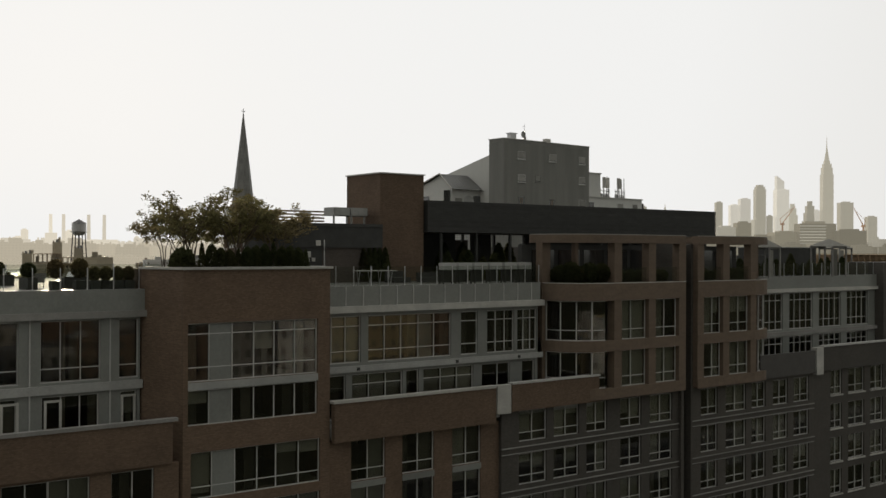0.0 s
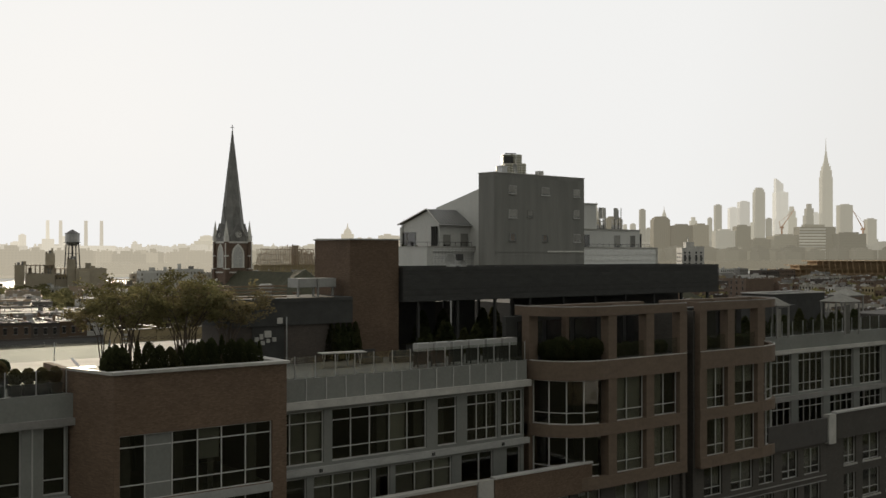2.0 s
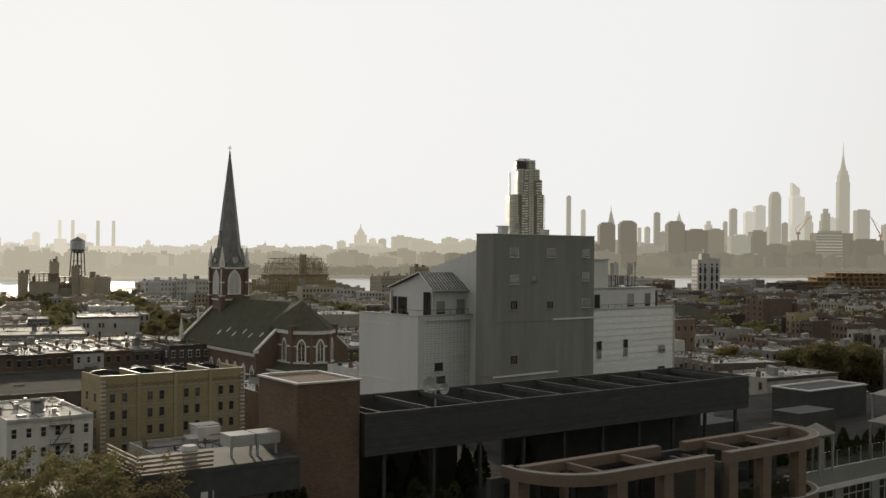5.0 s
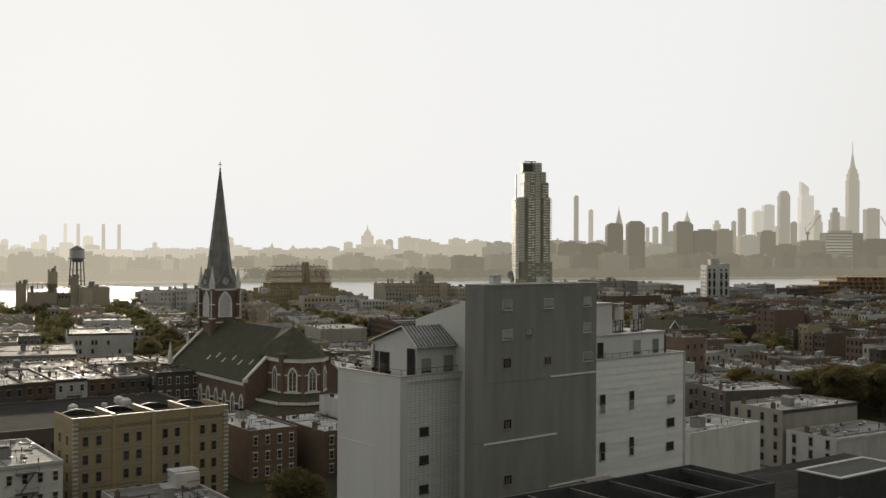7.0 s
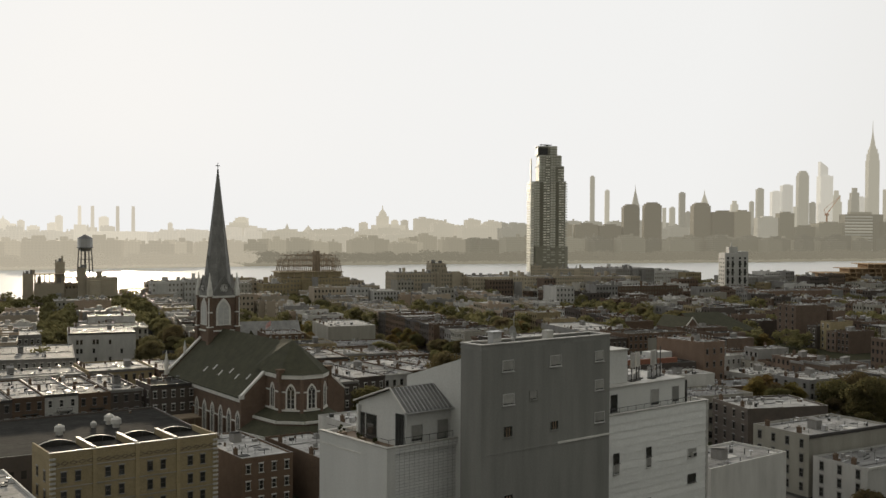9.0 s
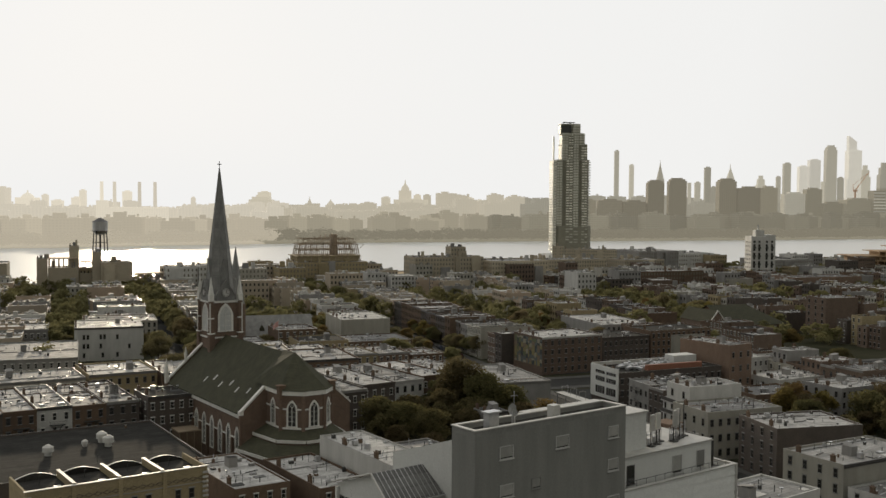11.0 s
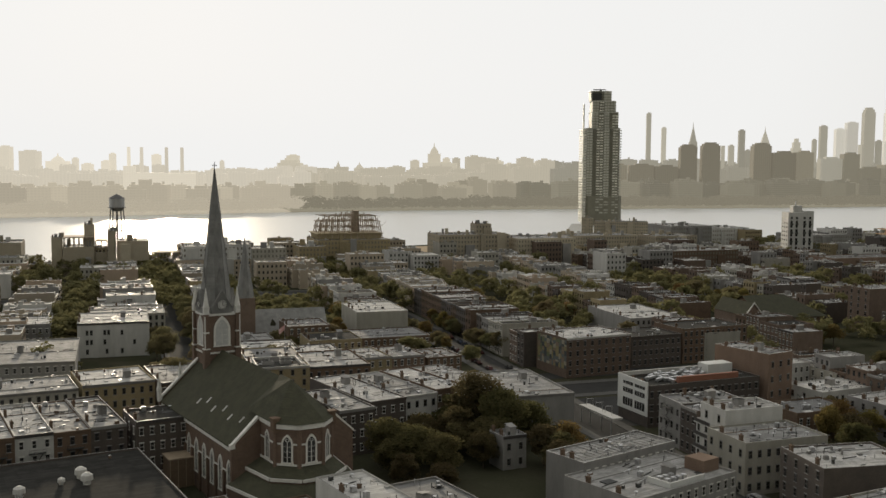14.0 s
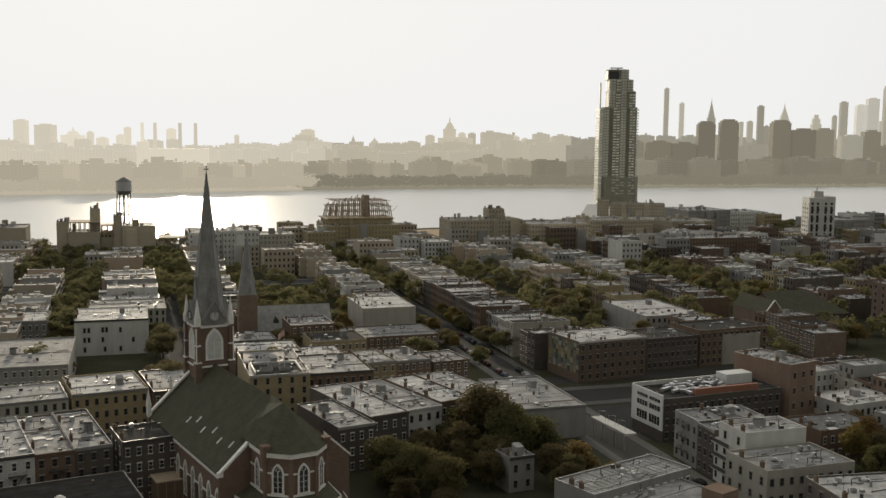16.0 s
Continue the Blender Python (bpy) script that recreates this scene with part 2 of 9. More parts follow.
def leaves(name, col, col2, through_=0.6):
    """Leaves: two tones from clump to clump, light shining through."""
    m = bpy.data.materials.new(name)
    m.use_nodes = True
    n, l = m.node_tree.nodes, m.node_tree.links
    n.clear()
    out = n.new("ShaderNodeOutputMaterial")
    geo = n.new("ShaderNodeNewGeometry")
    info = n.new("ShaderNodeObjectInfo")
    mix = n.new("ShaderNodeMix")
    mix.data_type = "RGBA"
    mix.inputs[6].default_value, mix.inputs[7].default_value = (*col, 1), (*col2, 1)
    l.new(geo.outputs["Random Per Island"], mix.inputs[0])
    hue = n.new("ShaderNodeHueSaturation")
    rg = n.new("ShaderNodeMapRange")
    rg.inputs[3].default_value, rg.inputs[4].default_value = 0.47, 0.52
    l.new(info.outputs["Random"], rg.inputs[0])
    l.new(rg.outputs[0], hue.inputs["Hue"])
    l.new(mix.outputs[2], hue.inputs["Color"])
    d = n.new("ShaderNodeBsdfDiffuse")
    t = n.new("ShaderNodeBsdfTranslucent")
    ms = n.new("ShaderNodeMixShader")
    ms.inputs[0].default_value = through_
    l.new(hue.outputs[0], d.inputs[0])
    l.new(hue.outputs[0], t.inputs[0])
    l.new(d.outputs[0], ms.inputs[1])
    l.new(t.outputs[0], ms.inputs[2])
    l.new(ms.outputs[0], out.inputs[0])
    return m


LEAF = leaves("green_leaves", (0.085, 0.078, 0.04), (0.14, 0.12, 0.056))
LEAF_Y = leaves("turning_leaves", (0.14, 0.115, 0.045), (0.22, 0.165, 0.06))
# leaf colours lightened as if haze lay before the far trees
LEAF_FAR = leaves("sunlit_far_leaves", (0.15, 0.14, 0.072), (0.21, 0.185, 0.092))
LEAF_OLIVE = leaves("olive_leaves", (0.125, 0.118, 0.06), (0.19, 0.17, 0.078), 0.75)
HEDGE = leaves("dark_hedge_leaves", (0.04, 0.046, 0.022), (0.06, 0.066, 0.03))


def glass(name, tint=(0.66, 0.66, 0.62), sheen=0.08):
    """A window pane: clear glass with a true mirror sheen."""
    m = bpy.data.materials.new(name)
    m.use_nodes = True
    n, l = m.node_tree.nodes, m.node_tree.links
    n.clear()
    out = n.new("ShaderNodeOutputMaterial")
    tr = n.new("ShaderNodeBsdfTransparent")
    tr.inputs[0].default_value = (*tint, 1)
    gl = n.new("ShaderNodeBsdfGlossy")
    gl.inputs["Roughness"].default_value = 0.02
    lw_ = n.new("ShaderNodeLayerWeight")
    lw_.inputs[0].default_value = 0.5
    pw = n.new("ShaderNodeMath")
    pw.operation = "POWER"
    pw.inputs[1].default_value = 3.0
    fr = n.new("ShaderNodeMapRange")
    fr.inputs[3].default_value, fr.inputs[4].default_value = sheen, 0.75
    l.new(lw_.outputs["Facing"], pw.inputs[0])
    l.new(pw.outputs[0], fr.inputs[0])
    ms = n.new("ShaderNodeMixShader")
    l.new(fr.outputs[0], ms.inputs[0])
    l.new(tr.outputs[0], ms.inputs[1])
    l.new(gl.outputs[0], ms.inputs[2])
    l.new(ms.outputs[0], out.inputs[0])
    return m


GLASS = glass("window_glass")
RAILGLASS = glass("rail_glass", (0.88, 0.9, 0.88), 0.04)


def plain(name, col, rough, metal=0.0, spec=0.5):
    m = bpy.data.materials.new(name)
    m.use_nodes = True
    b = m.node_tree.nodes["Principled BSDF"]
    b.inputs["Base Color"].default_value = (*col, 1)
    b.inputs["Roughness"].default_value, b.inputs["Metallic"].default_value, b.inputs["Specular IOR Level"].default_value = rough, metal, spec
    return m


PANE = plain("dark_room_pane", (0.03, 0.03, 0.03), 0.08, 0.0, 1.0)
FLAGCLOTH = surf("flag_cloth", (0.55, 0.45, 0.42), (0.4, 0.15, 0.13), 0.9, 3, 8, 0.0)


def water():
    m = bpy.data.materials.new("river_water")
    m.use_nodes = True
    n, l = m.node_tree.nodes, m.node_tree.links
    b = n["Principled BSDF"]
    b.inputs["Base Color"].default_value = (0.5, 0.49, 0.45, 1)
    b.inputs["Roughness"].default_value = 0.3
    b.inputs["IOR"].default_value = 2.6
    co = n.new("ShaderNodeTexCoord")
    mp = n.new("ShaderNodeMapping")
    mp.inputs["Rotation"].default_value = (0, 0, radians(20))
    mp.inputs["Scale"].default_value = (0.05, 0.16, 1)
    l.new(co.outputs["Object"], mp.inputs[0])
    a = n.new("ShaderNodeTexNoise")
    a.inputs["Scale"].default_value, a.inputs["Detail"].default_value = 1.0, 8
    a.inputs["Roughness"].default_value = 0.7
    l.new(mp.outputs[0], a.inputs["Vector"])
    bp = n.new("ShaderNodeBump")
    bp.inputs["Strength"].default_value, bp.inputs["Distance"].default_value = 0.4, 1.0
    l.new(a.outputs[0], bp.inputs["Height"])
    l.new(bp.outputs[0], b.inputs["Normal"])
    return m


WATER = water()


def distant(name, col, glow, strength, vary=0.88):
    """Far distance: its own colour, plus an emission that paints the hazy air before it."""
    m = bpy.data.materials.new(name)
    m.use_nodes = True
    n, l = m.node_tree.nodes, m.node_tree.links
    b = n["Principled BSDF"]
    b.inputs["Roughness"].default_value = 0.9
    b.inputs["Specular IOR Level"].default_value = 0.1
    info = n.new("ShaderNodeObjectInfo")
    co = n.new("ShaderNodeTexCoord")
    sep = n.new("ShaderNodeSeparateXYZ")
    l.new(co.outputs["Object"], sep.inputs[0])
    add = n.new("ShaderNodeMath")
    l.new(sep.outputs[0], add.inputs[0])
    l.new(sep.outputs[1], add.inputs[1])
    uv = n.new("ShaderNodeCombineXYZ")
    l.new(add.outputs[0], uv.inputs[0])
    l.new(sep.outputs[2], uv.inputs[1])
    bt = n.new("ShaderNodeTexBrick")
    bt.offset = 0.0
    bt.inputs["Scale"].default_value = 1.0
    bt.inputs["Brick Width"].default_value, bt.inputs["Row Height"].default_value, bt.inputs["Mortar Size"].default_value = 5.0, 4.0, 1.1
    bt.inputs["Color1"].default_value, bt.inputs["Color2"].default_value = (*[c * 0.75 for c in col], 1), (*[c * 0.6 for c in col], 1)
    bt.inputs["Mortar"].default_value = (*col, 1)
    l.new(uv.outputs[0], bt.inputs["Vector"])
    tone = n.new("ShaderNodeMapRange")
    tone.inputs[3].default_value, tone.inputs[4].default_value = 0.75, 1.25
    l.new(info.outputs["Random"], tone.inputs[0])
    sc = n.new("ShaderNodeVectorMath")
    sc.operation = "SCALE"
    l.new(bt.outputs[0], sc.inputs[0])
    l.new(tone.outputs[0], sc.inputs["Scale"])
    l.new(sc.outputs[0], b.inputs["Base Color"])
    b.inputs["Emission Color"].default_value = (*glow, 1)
    haze_glow = n.new("ShaderNodeMapRange")
    haze_glow.inputs[3].default_value, haze_glow.inputs[4].default_value = strength * vary, strength * (2.02 - vary)
    l.new(info.outputs["Random"], haze_glow.inputs[0])
    l.new(haze_glow.outputs[0], b.inputs["Emission Strength"])
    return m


# Emission strength sets the painted haze: stronger on the sunward side and farther off.
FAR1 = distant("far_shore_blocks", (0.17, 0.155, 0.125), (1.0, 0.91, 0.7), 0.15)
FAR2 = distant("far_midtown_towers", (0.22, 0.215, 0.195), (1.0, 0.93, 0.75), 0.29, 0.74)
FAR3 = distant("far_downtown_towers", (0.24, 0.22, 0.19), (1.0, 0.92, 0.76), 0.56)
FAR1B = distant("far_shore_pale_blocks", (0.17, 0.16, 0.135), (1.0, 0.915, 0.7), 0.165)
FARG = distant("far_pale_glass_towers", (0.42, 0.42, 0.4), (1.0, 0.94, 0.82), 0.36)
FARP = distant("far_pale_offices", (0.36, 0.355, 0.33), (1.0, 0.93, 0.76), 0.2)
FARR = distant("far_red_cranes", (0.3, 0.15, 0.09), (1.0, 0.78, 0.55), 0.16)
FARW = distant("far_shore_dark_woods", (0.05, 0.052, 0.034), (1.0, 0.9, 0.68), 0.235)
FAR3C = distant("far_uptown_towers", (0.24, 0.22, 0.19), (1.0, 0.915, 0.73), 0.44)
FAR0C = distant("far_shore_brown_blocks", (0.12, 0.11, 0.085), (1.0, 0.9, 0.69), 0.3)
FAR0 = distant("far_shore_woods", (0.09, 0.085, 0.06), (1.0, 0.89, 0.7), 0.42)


# ---- mesh helpers ----
class Build:
    """Collects faces for one mesh."""

    def __init__(self):
        self.v, self.f, self.m = [], [], []

    def face(self, pts, m=0):
        k = len(self.v)
        self.v += [tuple(p) for p in pts]
        self.f.append(tuple(range(k, k + len(pts))))
        self.m.append(m)
        return self

    def box(self, x0, x1, y0, y1, z0, z1, m=0, mtop=None):
        k = len(self.v)
        self.v += [(x0, y0, z0), (x1, y0, z0), (x1, y1, z0), (x0, y1, z0), (x0, y0, z1), (x1, y0, z1), (x1, y1, z1), (x0, y1, z1)]
        for q in ((0, 3, 2, 1), (4, 5, 6, 7), (0, 1, 5, 4), (1, 2, 6, 5), (2, 3, 7, 6), (3, 0, 4, 7)):
            self.f.append(tuple(k + i for i in q))
            self.m.append(m)
        if mtop is not None:
            self.m[-5] = mtop
        return self

    def prism(self, pts, z0, z1, m=0, mtop=None, scale=1.0, mid=None):
        """An upright prism over a plan outline (counter-clockwise); scale: how much smaller its top is, about mid."""
        n, k = len(pts), len(self.v)
        mid = mid or (sum(p[0] for p in pts) / n, sum(p[1] for p in pts) / n)
        self.v += [(x, y, z0) for x, y in pts]
        self.v += [(mid[0] + (x - mid[0]) * scale, mid[1] + (y - mid[1]) * scale, z1) for x, y in pts]
        for i in range(n):
            j = (i + 1) % n
            self.f.append((k + i, k + j, k + n + j, k + n + i))
            self.m.append(m)
        self.f.append(tuple(range(k + n, k + 2 * n)))
        self.m.append(m if mtop is None else mtop)
        self.f.append(tuple(range(k + n - 1, k - 1, -1)))
        self.m.append(m)
        return self

    def cyl(self, x, y, z0, z1, r0, r1=None, n=10, m=0, turn=0.0):
        r1 = r0 if r1 is None else r1
        pts = [(x + r0 * math.cos(turn + 2 * math.pi * i / n), y + r0 * math.sin(turn + 2 * math.pi * i / n)) for i in range(n)]
        return self.prism(pts, z0, z1, m, None, max(r1 / r0, 0.001), (x, y))

    def tube(self, p, q, r0, r1=None, n=5, m=0):
        p, q = Vector(p), Vector(q)
        r1 = r0 if r1 is None else r1
        d = (q - p).normalized()
        a = d.orthogonal().normalized()
        b = d.cross(a)
        k = len(self.v)
        for c, r in ((p, r0), (q, r1)):
            for i in range(n):
                w = 2 * math.pi * i / n
                self.v.append(tuple(c + a * r * math.cos(w) + b * r * math.sin(w)))
        for i in range(n):
            j = (i + 1) % n
            self.f.append((k + i, k + j, k + n + j, k + n + i))
            self.m.append(m)
        self.f += [tuple(range(k + n - 1, k - 1, -1)), tuple(range(k + n, k + 2 * n))]
        self.m += [m, m]
        return self

    def mesh(self, name, mats):
        me = bpy.data.meshes.new(name)
        me.from_pydata(self.v, [], self.f)
        for mat in mats if isinstance(mats, (list, tuple)) else [mats]:
            me.materials.append(mat)
        me.polygons.foreach_set("material_index", self.m)
        me.update()
        return me


def part(name, shape, mats, parent, label="", m=None):
    """One mesh object under a thing or a part. shape: a Build, or a mesh that alike parts share."""
    me = shape.mesh(name, mats) if isinstance(shape, Build) else shape
    ob = new(name, me)
    ob.parent = parent
    if m is not None:
        ob.matrix_basis = m
    if label:
        ob["label"] = label
    return ob


def thing(name, label, category, m=None, group="", kind="", shape=None, mats=None):
    """A top-level thing: an Empty at its base, or one mesh."""
    ob = new(name, shape.mesh(name, mats) if isinstance(shape, Build) else shape)
    if m is not None:
        ob.matrix_basis = m
    return tagged(ob, label, category, group, kind)

# ---- ground and river ----
D_AXIS, N_AXIS = (0.242, 0.970), (0.970, -0.242)  # along the side streets towards the river; across them
ROT = 76.0


def sq(s, q):
    """Plan position from the distance across the side streets and along them."""
    return (N_AXIS[0] * s + D_AXIS[0] * q, N_AXIS[1] * s + D_AXIS[1] * q)


def near_shore(s):
    return 862 + 118 * min(1.0, max(0.0, (s + 40) / 420)) - 30 * max(0.0, (s - 700) / 400)


def far_shore(s):
    return 1545 + 30 * math.sin(s * 0.004) + 0.16 * max(0.0, s) - 0.00008 * max(0.0, s - 300) ** 2


g = Build()
SS = [-6000, -1500, -600, -300, -150, 0, 100, 200, 300, 400, 550, 700, 900, 1200, 1600, 2200, 6000]
for a, b in zip(SS, SS[1:]):
    def edge(s):
        n0, f0 = near_shore(s), far_shore(s)
        return [(*sq(s, q), z) for q, z in ((-4000, 0), (n0, 0), (n0 + 1, -5), (f0 - 1, -5), (f0, 0.5), (7000, 0.5))]
    ea, eb = edge(a), edge(b)
    for i in range(5):
        # land beyond the river takes the glowing haze materials
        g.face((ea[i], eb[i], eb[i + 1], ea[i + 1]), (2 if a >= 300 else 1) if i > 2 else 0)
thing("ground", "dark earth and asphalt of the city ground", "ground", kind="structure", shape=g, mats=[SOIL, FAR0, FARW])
w = Build()
w.face([(*sq(-6000, 700), -1.6), (*sq(6000, 700), -1.6), (*sq(6000, 1800), -1.6), (*sq(-6000, 1800), -1.6)])
thing("water", "broad pale river shining under the low sun", "water", kind="structure", shape=w, mats=WATER)


def street(name, label, p, q, width, walk_w=3.0):
    """A straight street with kerbed pavements on both sides."""
    p, q = Vector((*p, 0)), Vector((*q, 0))
    d = (q - p).normalized()
    n = Vector((d.y, -d.x, 0))
    road = Build().face([p - n * width / 2 + Vector((0, 0, 0.02)), p + n * width / 2 + Vector((0, 0, 0.02)), q + n * width / 2 + Vector((0, 0, 0.02)), q - n * width / 2 + Vector((0, 0, 0.02))])
    ob = thing(name, label, "road", kind="structure", shape=road, mats=ASPHALT)
    for side in (-1, 1):
        a = n * side * width / 2
        b = n * side * (width / 2 + walk_w)
        k = Build()
        up = Vector((0, 0, 0.16))
        lo = (p + a, p + b, q + b, q + a) if side > 0 else (p + b, p + a, q + a, q + b)
        k.face([c + up for c in lo])
        for i in range(4):
            j = (i + 1) % 4
            k.face([lo[i], lo[j], lo[j] + up, lo[i] + up])
        part("pavement", k, PAVING, ob)
    return ob


street("road_milton", "tree-lined asphalt side street towards the river", sq(70, 392), sq(70, 850), 10)
street("road_noble", "asphalt side street with parked cars", sq(177, 392), sq(177, 900), 10)
street("road_oak", "asphalt side street between brick rows", sq(284, 396), sq(284, 930), 10)
street("road_far_a", "asphalt side street among low rows", sq(391, 400), sq(391, 960), 10)
street("road_far_b", "asphalt side street among low rows", sq(498, 400), sq(498, 960), 10)
street("road_far_c", "asphalt side street among low rows", sq(605, 400), sq(605, 960), 10)
street("road_left", "asphalt side street among low rows", sq(-37, 392), sq(-37, 850), 10)
street("avenue", "wide shopping avenue of dark asphalt", sq(-150, 374), sq(800, 380), 14, 4)
street("road_condo", "asphalt street before the condominium", (-150, 22), (260, 22), 12)
street("road_near", "asphalt side street with shops", sq(176, 120), sq(176, 366), 10)
street("road_cross", "asphalt cross street near the river", sq(-150, 648), sq(900, 652), 12)


pv = Build()
pv.face([(*sq(183, 328), 0.06), (*sq(262, 328), 0.06), (*sq(262, 363), 0.06), (*sq(183, 363), 0.06)]).face([(*sq(183, 392.5), 0.06), (*sq(262, 392.5), 0.06), (*sq(262, 402), 0.06), (*sq(183, 402), 0.06)])
thing("pavement_corner", "worn asphalt forecourts beside the avenue", "pavement", kind="structure", shape=pv, mats=ASPHALT)

# ---- distant skyline ----
def far_tower(x, y, w, h, mat, top="flat", d=None):
    """A tower of the far skyline, turned to the far street grid."""
    b = Build()
    d = d or w * 0.9
    if top == "step":
        b.box(-w / 2, w / 2, -d / 2, d / 2, 0, h * 0.8).box(-w * 0.38, w * 0.38, -d * 0.38, d * 0.38, h * 0.8, h * 0.92).box(-w * 0.22, w * 0.22, -d * 0.22, d * 0.22, h * 0.92, h)
    elif top == "spire":
        b.box(-w / 2, w / 2, -d / 2, d / 2, 0, h * 0.68).prism([(-w * 0.42, -w * 0.42), (w * 0.42, -w * 0.42), (w * 0.42, w * 0.42), (-w * 0.42, w * 0.42)], h * 0.68, h * 0.92, scale=0.12)
        b.cyl(0, 0, h * 0.9, h, w * 0.07, w * 0.01, 6)
    elif top == "dome":
        b.box(-w / 2, w / 2, -d / 2, d / 2, 0, h * 0.72)
        for i in range(5):
            r0, r1 = w * 0.36 * math.cos(i * 0.3), w * 0.36 * math.cos((i + 1) * 0.3)
            b.cyl(0, 0, h * (0.72 + 0.038 * i), h * (0.758 + 0.038 * i), r0, r1, 10)
        b.cyl(0, 0, h * 0.9, h, w * 0.06, w * 0.02, 6)
    elif top == "slant":
        b.box(-w / 2, w / 2, -d / 2, d / 2, 0, h * 0.92)
        b.face([(-w / 2, -d / 2, h * 0.92), (w / 2, -d / 2, h * 0.92), (w / 2, -d / 2, h * 0.93), (-w / 2, -d / 2, h)])
        b.face([(w / 2, d / 2, h * 0.92), (-w / 2, d / 2, h * 0.92), (-w / 2, d / 2, h), (w / 2, d / 2, h * 0.93)])
        b.face([(-w / 2, d / 2, h * 0.92), (-w / 2, -d / 2, h * 0.92), (-w / 2, -d / 2, h), (-w / 2, d / 2, h)])
        b.face([(-w / 2, -d / 2, h), (w / 2, -d / 2, h * 0.93), (w / 2, d / 2, h * 0.93), (-w / 2, d / 2, h)])
    elif top == "round":
        b.box(-w / 2, w / 2, -d / 2, d / 2, 0, h * 0.94)
        b.box(-w * 0.42, w * 0.42, -d * 0.42, d * 0.42, h * 0.94, h * 0.975).box(-w * 0.3, w * 0.3, -d * 0.3, d * 0.3, h * 0.975, h)
    else:
        b.box(-w / 2, w / 2, -d / 2, d / 2, 0, h)
        if h > 60 and w > 14:
            b.box(-w * 0.25, w * 0.3, -d * 0.3, d * 0.25, h, h + 4)
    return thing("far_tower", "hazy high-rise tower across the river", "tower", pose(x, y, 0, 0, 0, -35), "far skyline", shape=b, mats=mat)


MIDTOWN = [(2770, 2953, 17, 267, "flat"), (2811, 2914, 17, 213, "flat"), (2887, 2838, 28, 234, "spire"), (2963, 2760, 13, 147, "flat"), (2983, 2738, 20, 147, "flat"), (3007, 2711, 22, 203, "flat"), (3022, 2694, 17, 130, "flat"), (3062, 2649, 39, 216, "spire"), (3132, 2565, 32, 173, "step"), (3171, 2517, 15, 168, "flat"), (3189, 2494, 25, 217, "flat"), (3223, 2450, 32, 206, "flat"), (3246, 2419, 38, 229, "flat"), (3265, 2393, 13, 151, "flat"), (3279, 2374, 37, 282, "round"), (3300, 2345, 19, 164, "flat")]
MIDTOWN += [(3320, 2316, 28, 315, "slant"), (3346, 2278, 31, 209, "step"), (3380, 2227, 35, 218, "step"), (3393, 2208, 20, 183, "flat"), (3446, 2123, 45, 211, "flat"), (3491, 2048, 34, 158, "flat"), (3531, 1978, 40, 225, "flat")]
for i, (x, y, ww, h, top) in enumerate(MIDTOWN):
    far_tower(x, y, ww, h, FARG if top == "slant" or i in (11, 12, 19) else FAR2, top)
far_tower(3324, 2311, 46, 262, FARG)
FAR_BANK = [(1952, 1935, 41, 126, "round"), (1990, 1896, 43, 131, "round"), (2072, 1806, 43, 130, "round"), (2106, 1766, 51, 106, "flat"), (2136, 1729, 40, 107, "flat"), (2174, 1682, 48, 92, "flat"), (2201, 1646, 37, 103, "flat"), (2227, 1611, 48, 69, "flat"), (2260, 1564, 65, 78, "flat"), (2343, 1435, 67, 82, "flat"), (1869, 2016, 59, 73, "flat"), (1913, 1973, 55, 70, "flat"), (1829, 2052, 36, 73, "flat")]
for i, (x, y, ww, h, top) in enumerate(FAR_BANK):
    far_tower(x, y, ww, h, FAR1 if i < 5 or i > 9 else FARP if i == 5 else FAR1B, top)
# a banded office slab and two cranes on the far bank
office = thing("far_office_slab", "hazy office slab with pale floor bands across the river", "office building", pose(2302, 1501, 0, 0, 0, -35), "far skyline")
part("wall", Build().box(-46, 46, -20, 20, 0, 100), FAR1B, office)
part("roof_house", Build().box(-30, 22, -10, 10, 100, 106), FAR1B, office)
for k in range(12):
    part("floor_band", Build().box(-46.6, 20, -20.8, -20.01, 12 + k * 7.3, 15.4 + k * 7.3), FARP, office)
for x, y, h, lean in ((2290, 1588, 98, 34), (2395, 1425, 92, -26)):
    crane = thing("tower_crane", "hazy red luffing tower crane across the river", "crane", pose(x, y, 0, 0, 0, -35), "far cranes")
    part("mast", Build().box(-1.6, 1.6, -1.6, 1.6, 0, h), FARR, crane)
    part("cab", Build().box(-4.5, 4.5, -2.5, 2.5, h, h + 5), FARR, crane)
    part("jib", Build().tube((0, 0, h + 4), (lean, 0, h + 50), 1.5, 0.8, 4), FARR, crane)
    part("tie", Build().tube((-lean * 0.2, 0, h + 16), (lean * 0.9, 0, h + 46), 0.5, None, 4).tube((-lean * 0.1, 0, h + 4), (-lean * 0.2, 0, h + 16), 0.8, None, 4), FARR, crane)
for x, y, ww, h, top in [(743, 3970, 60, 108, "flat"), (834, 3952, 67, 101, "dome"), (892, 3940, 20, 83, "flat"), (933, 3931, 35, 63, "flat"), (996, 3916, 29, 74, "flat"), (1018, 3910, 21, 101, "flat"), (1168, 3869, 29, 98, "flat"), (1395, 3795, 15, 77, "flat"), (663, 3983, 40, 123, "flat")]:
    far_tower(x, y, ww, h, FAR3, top)
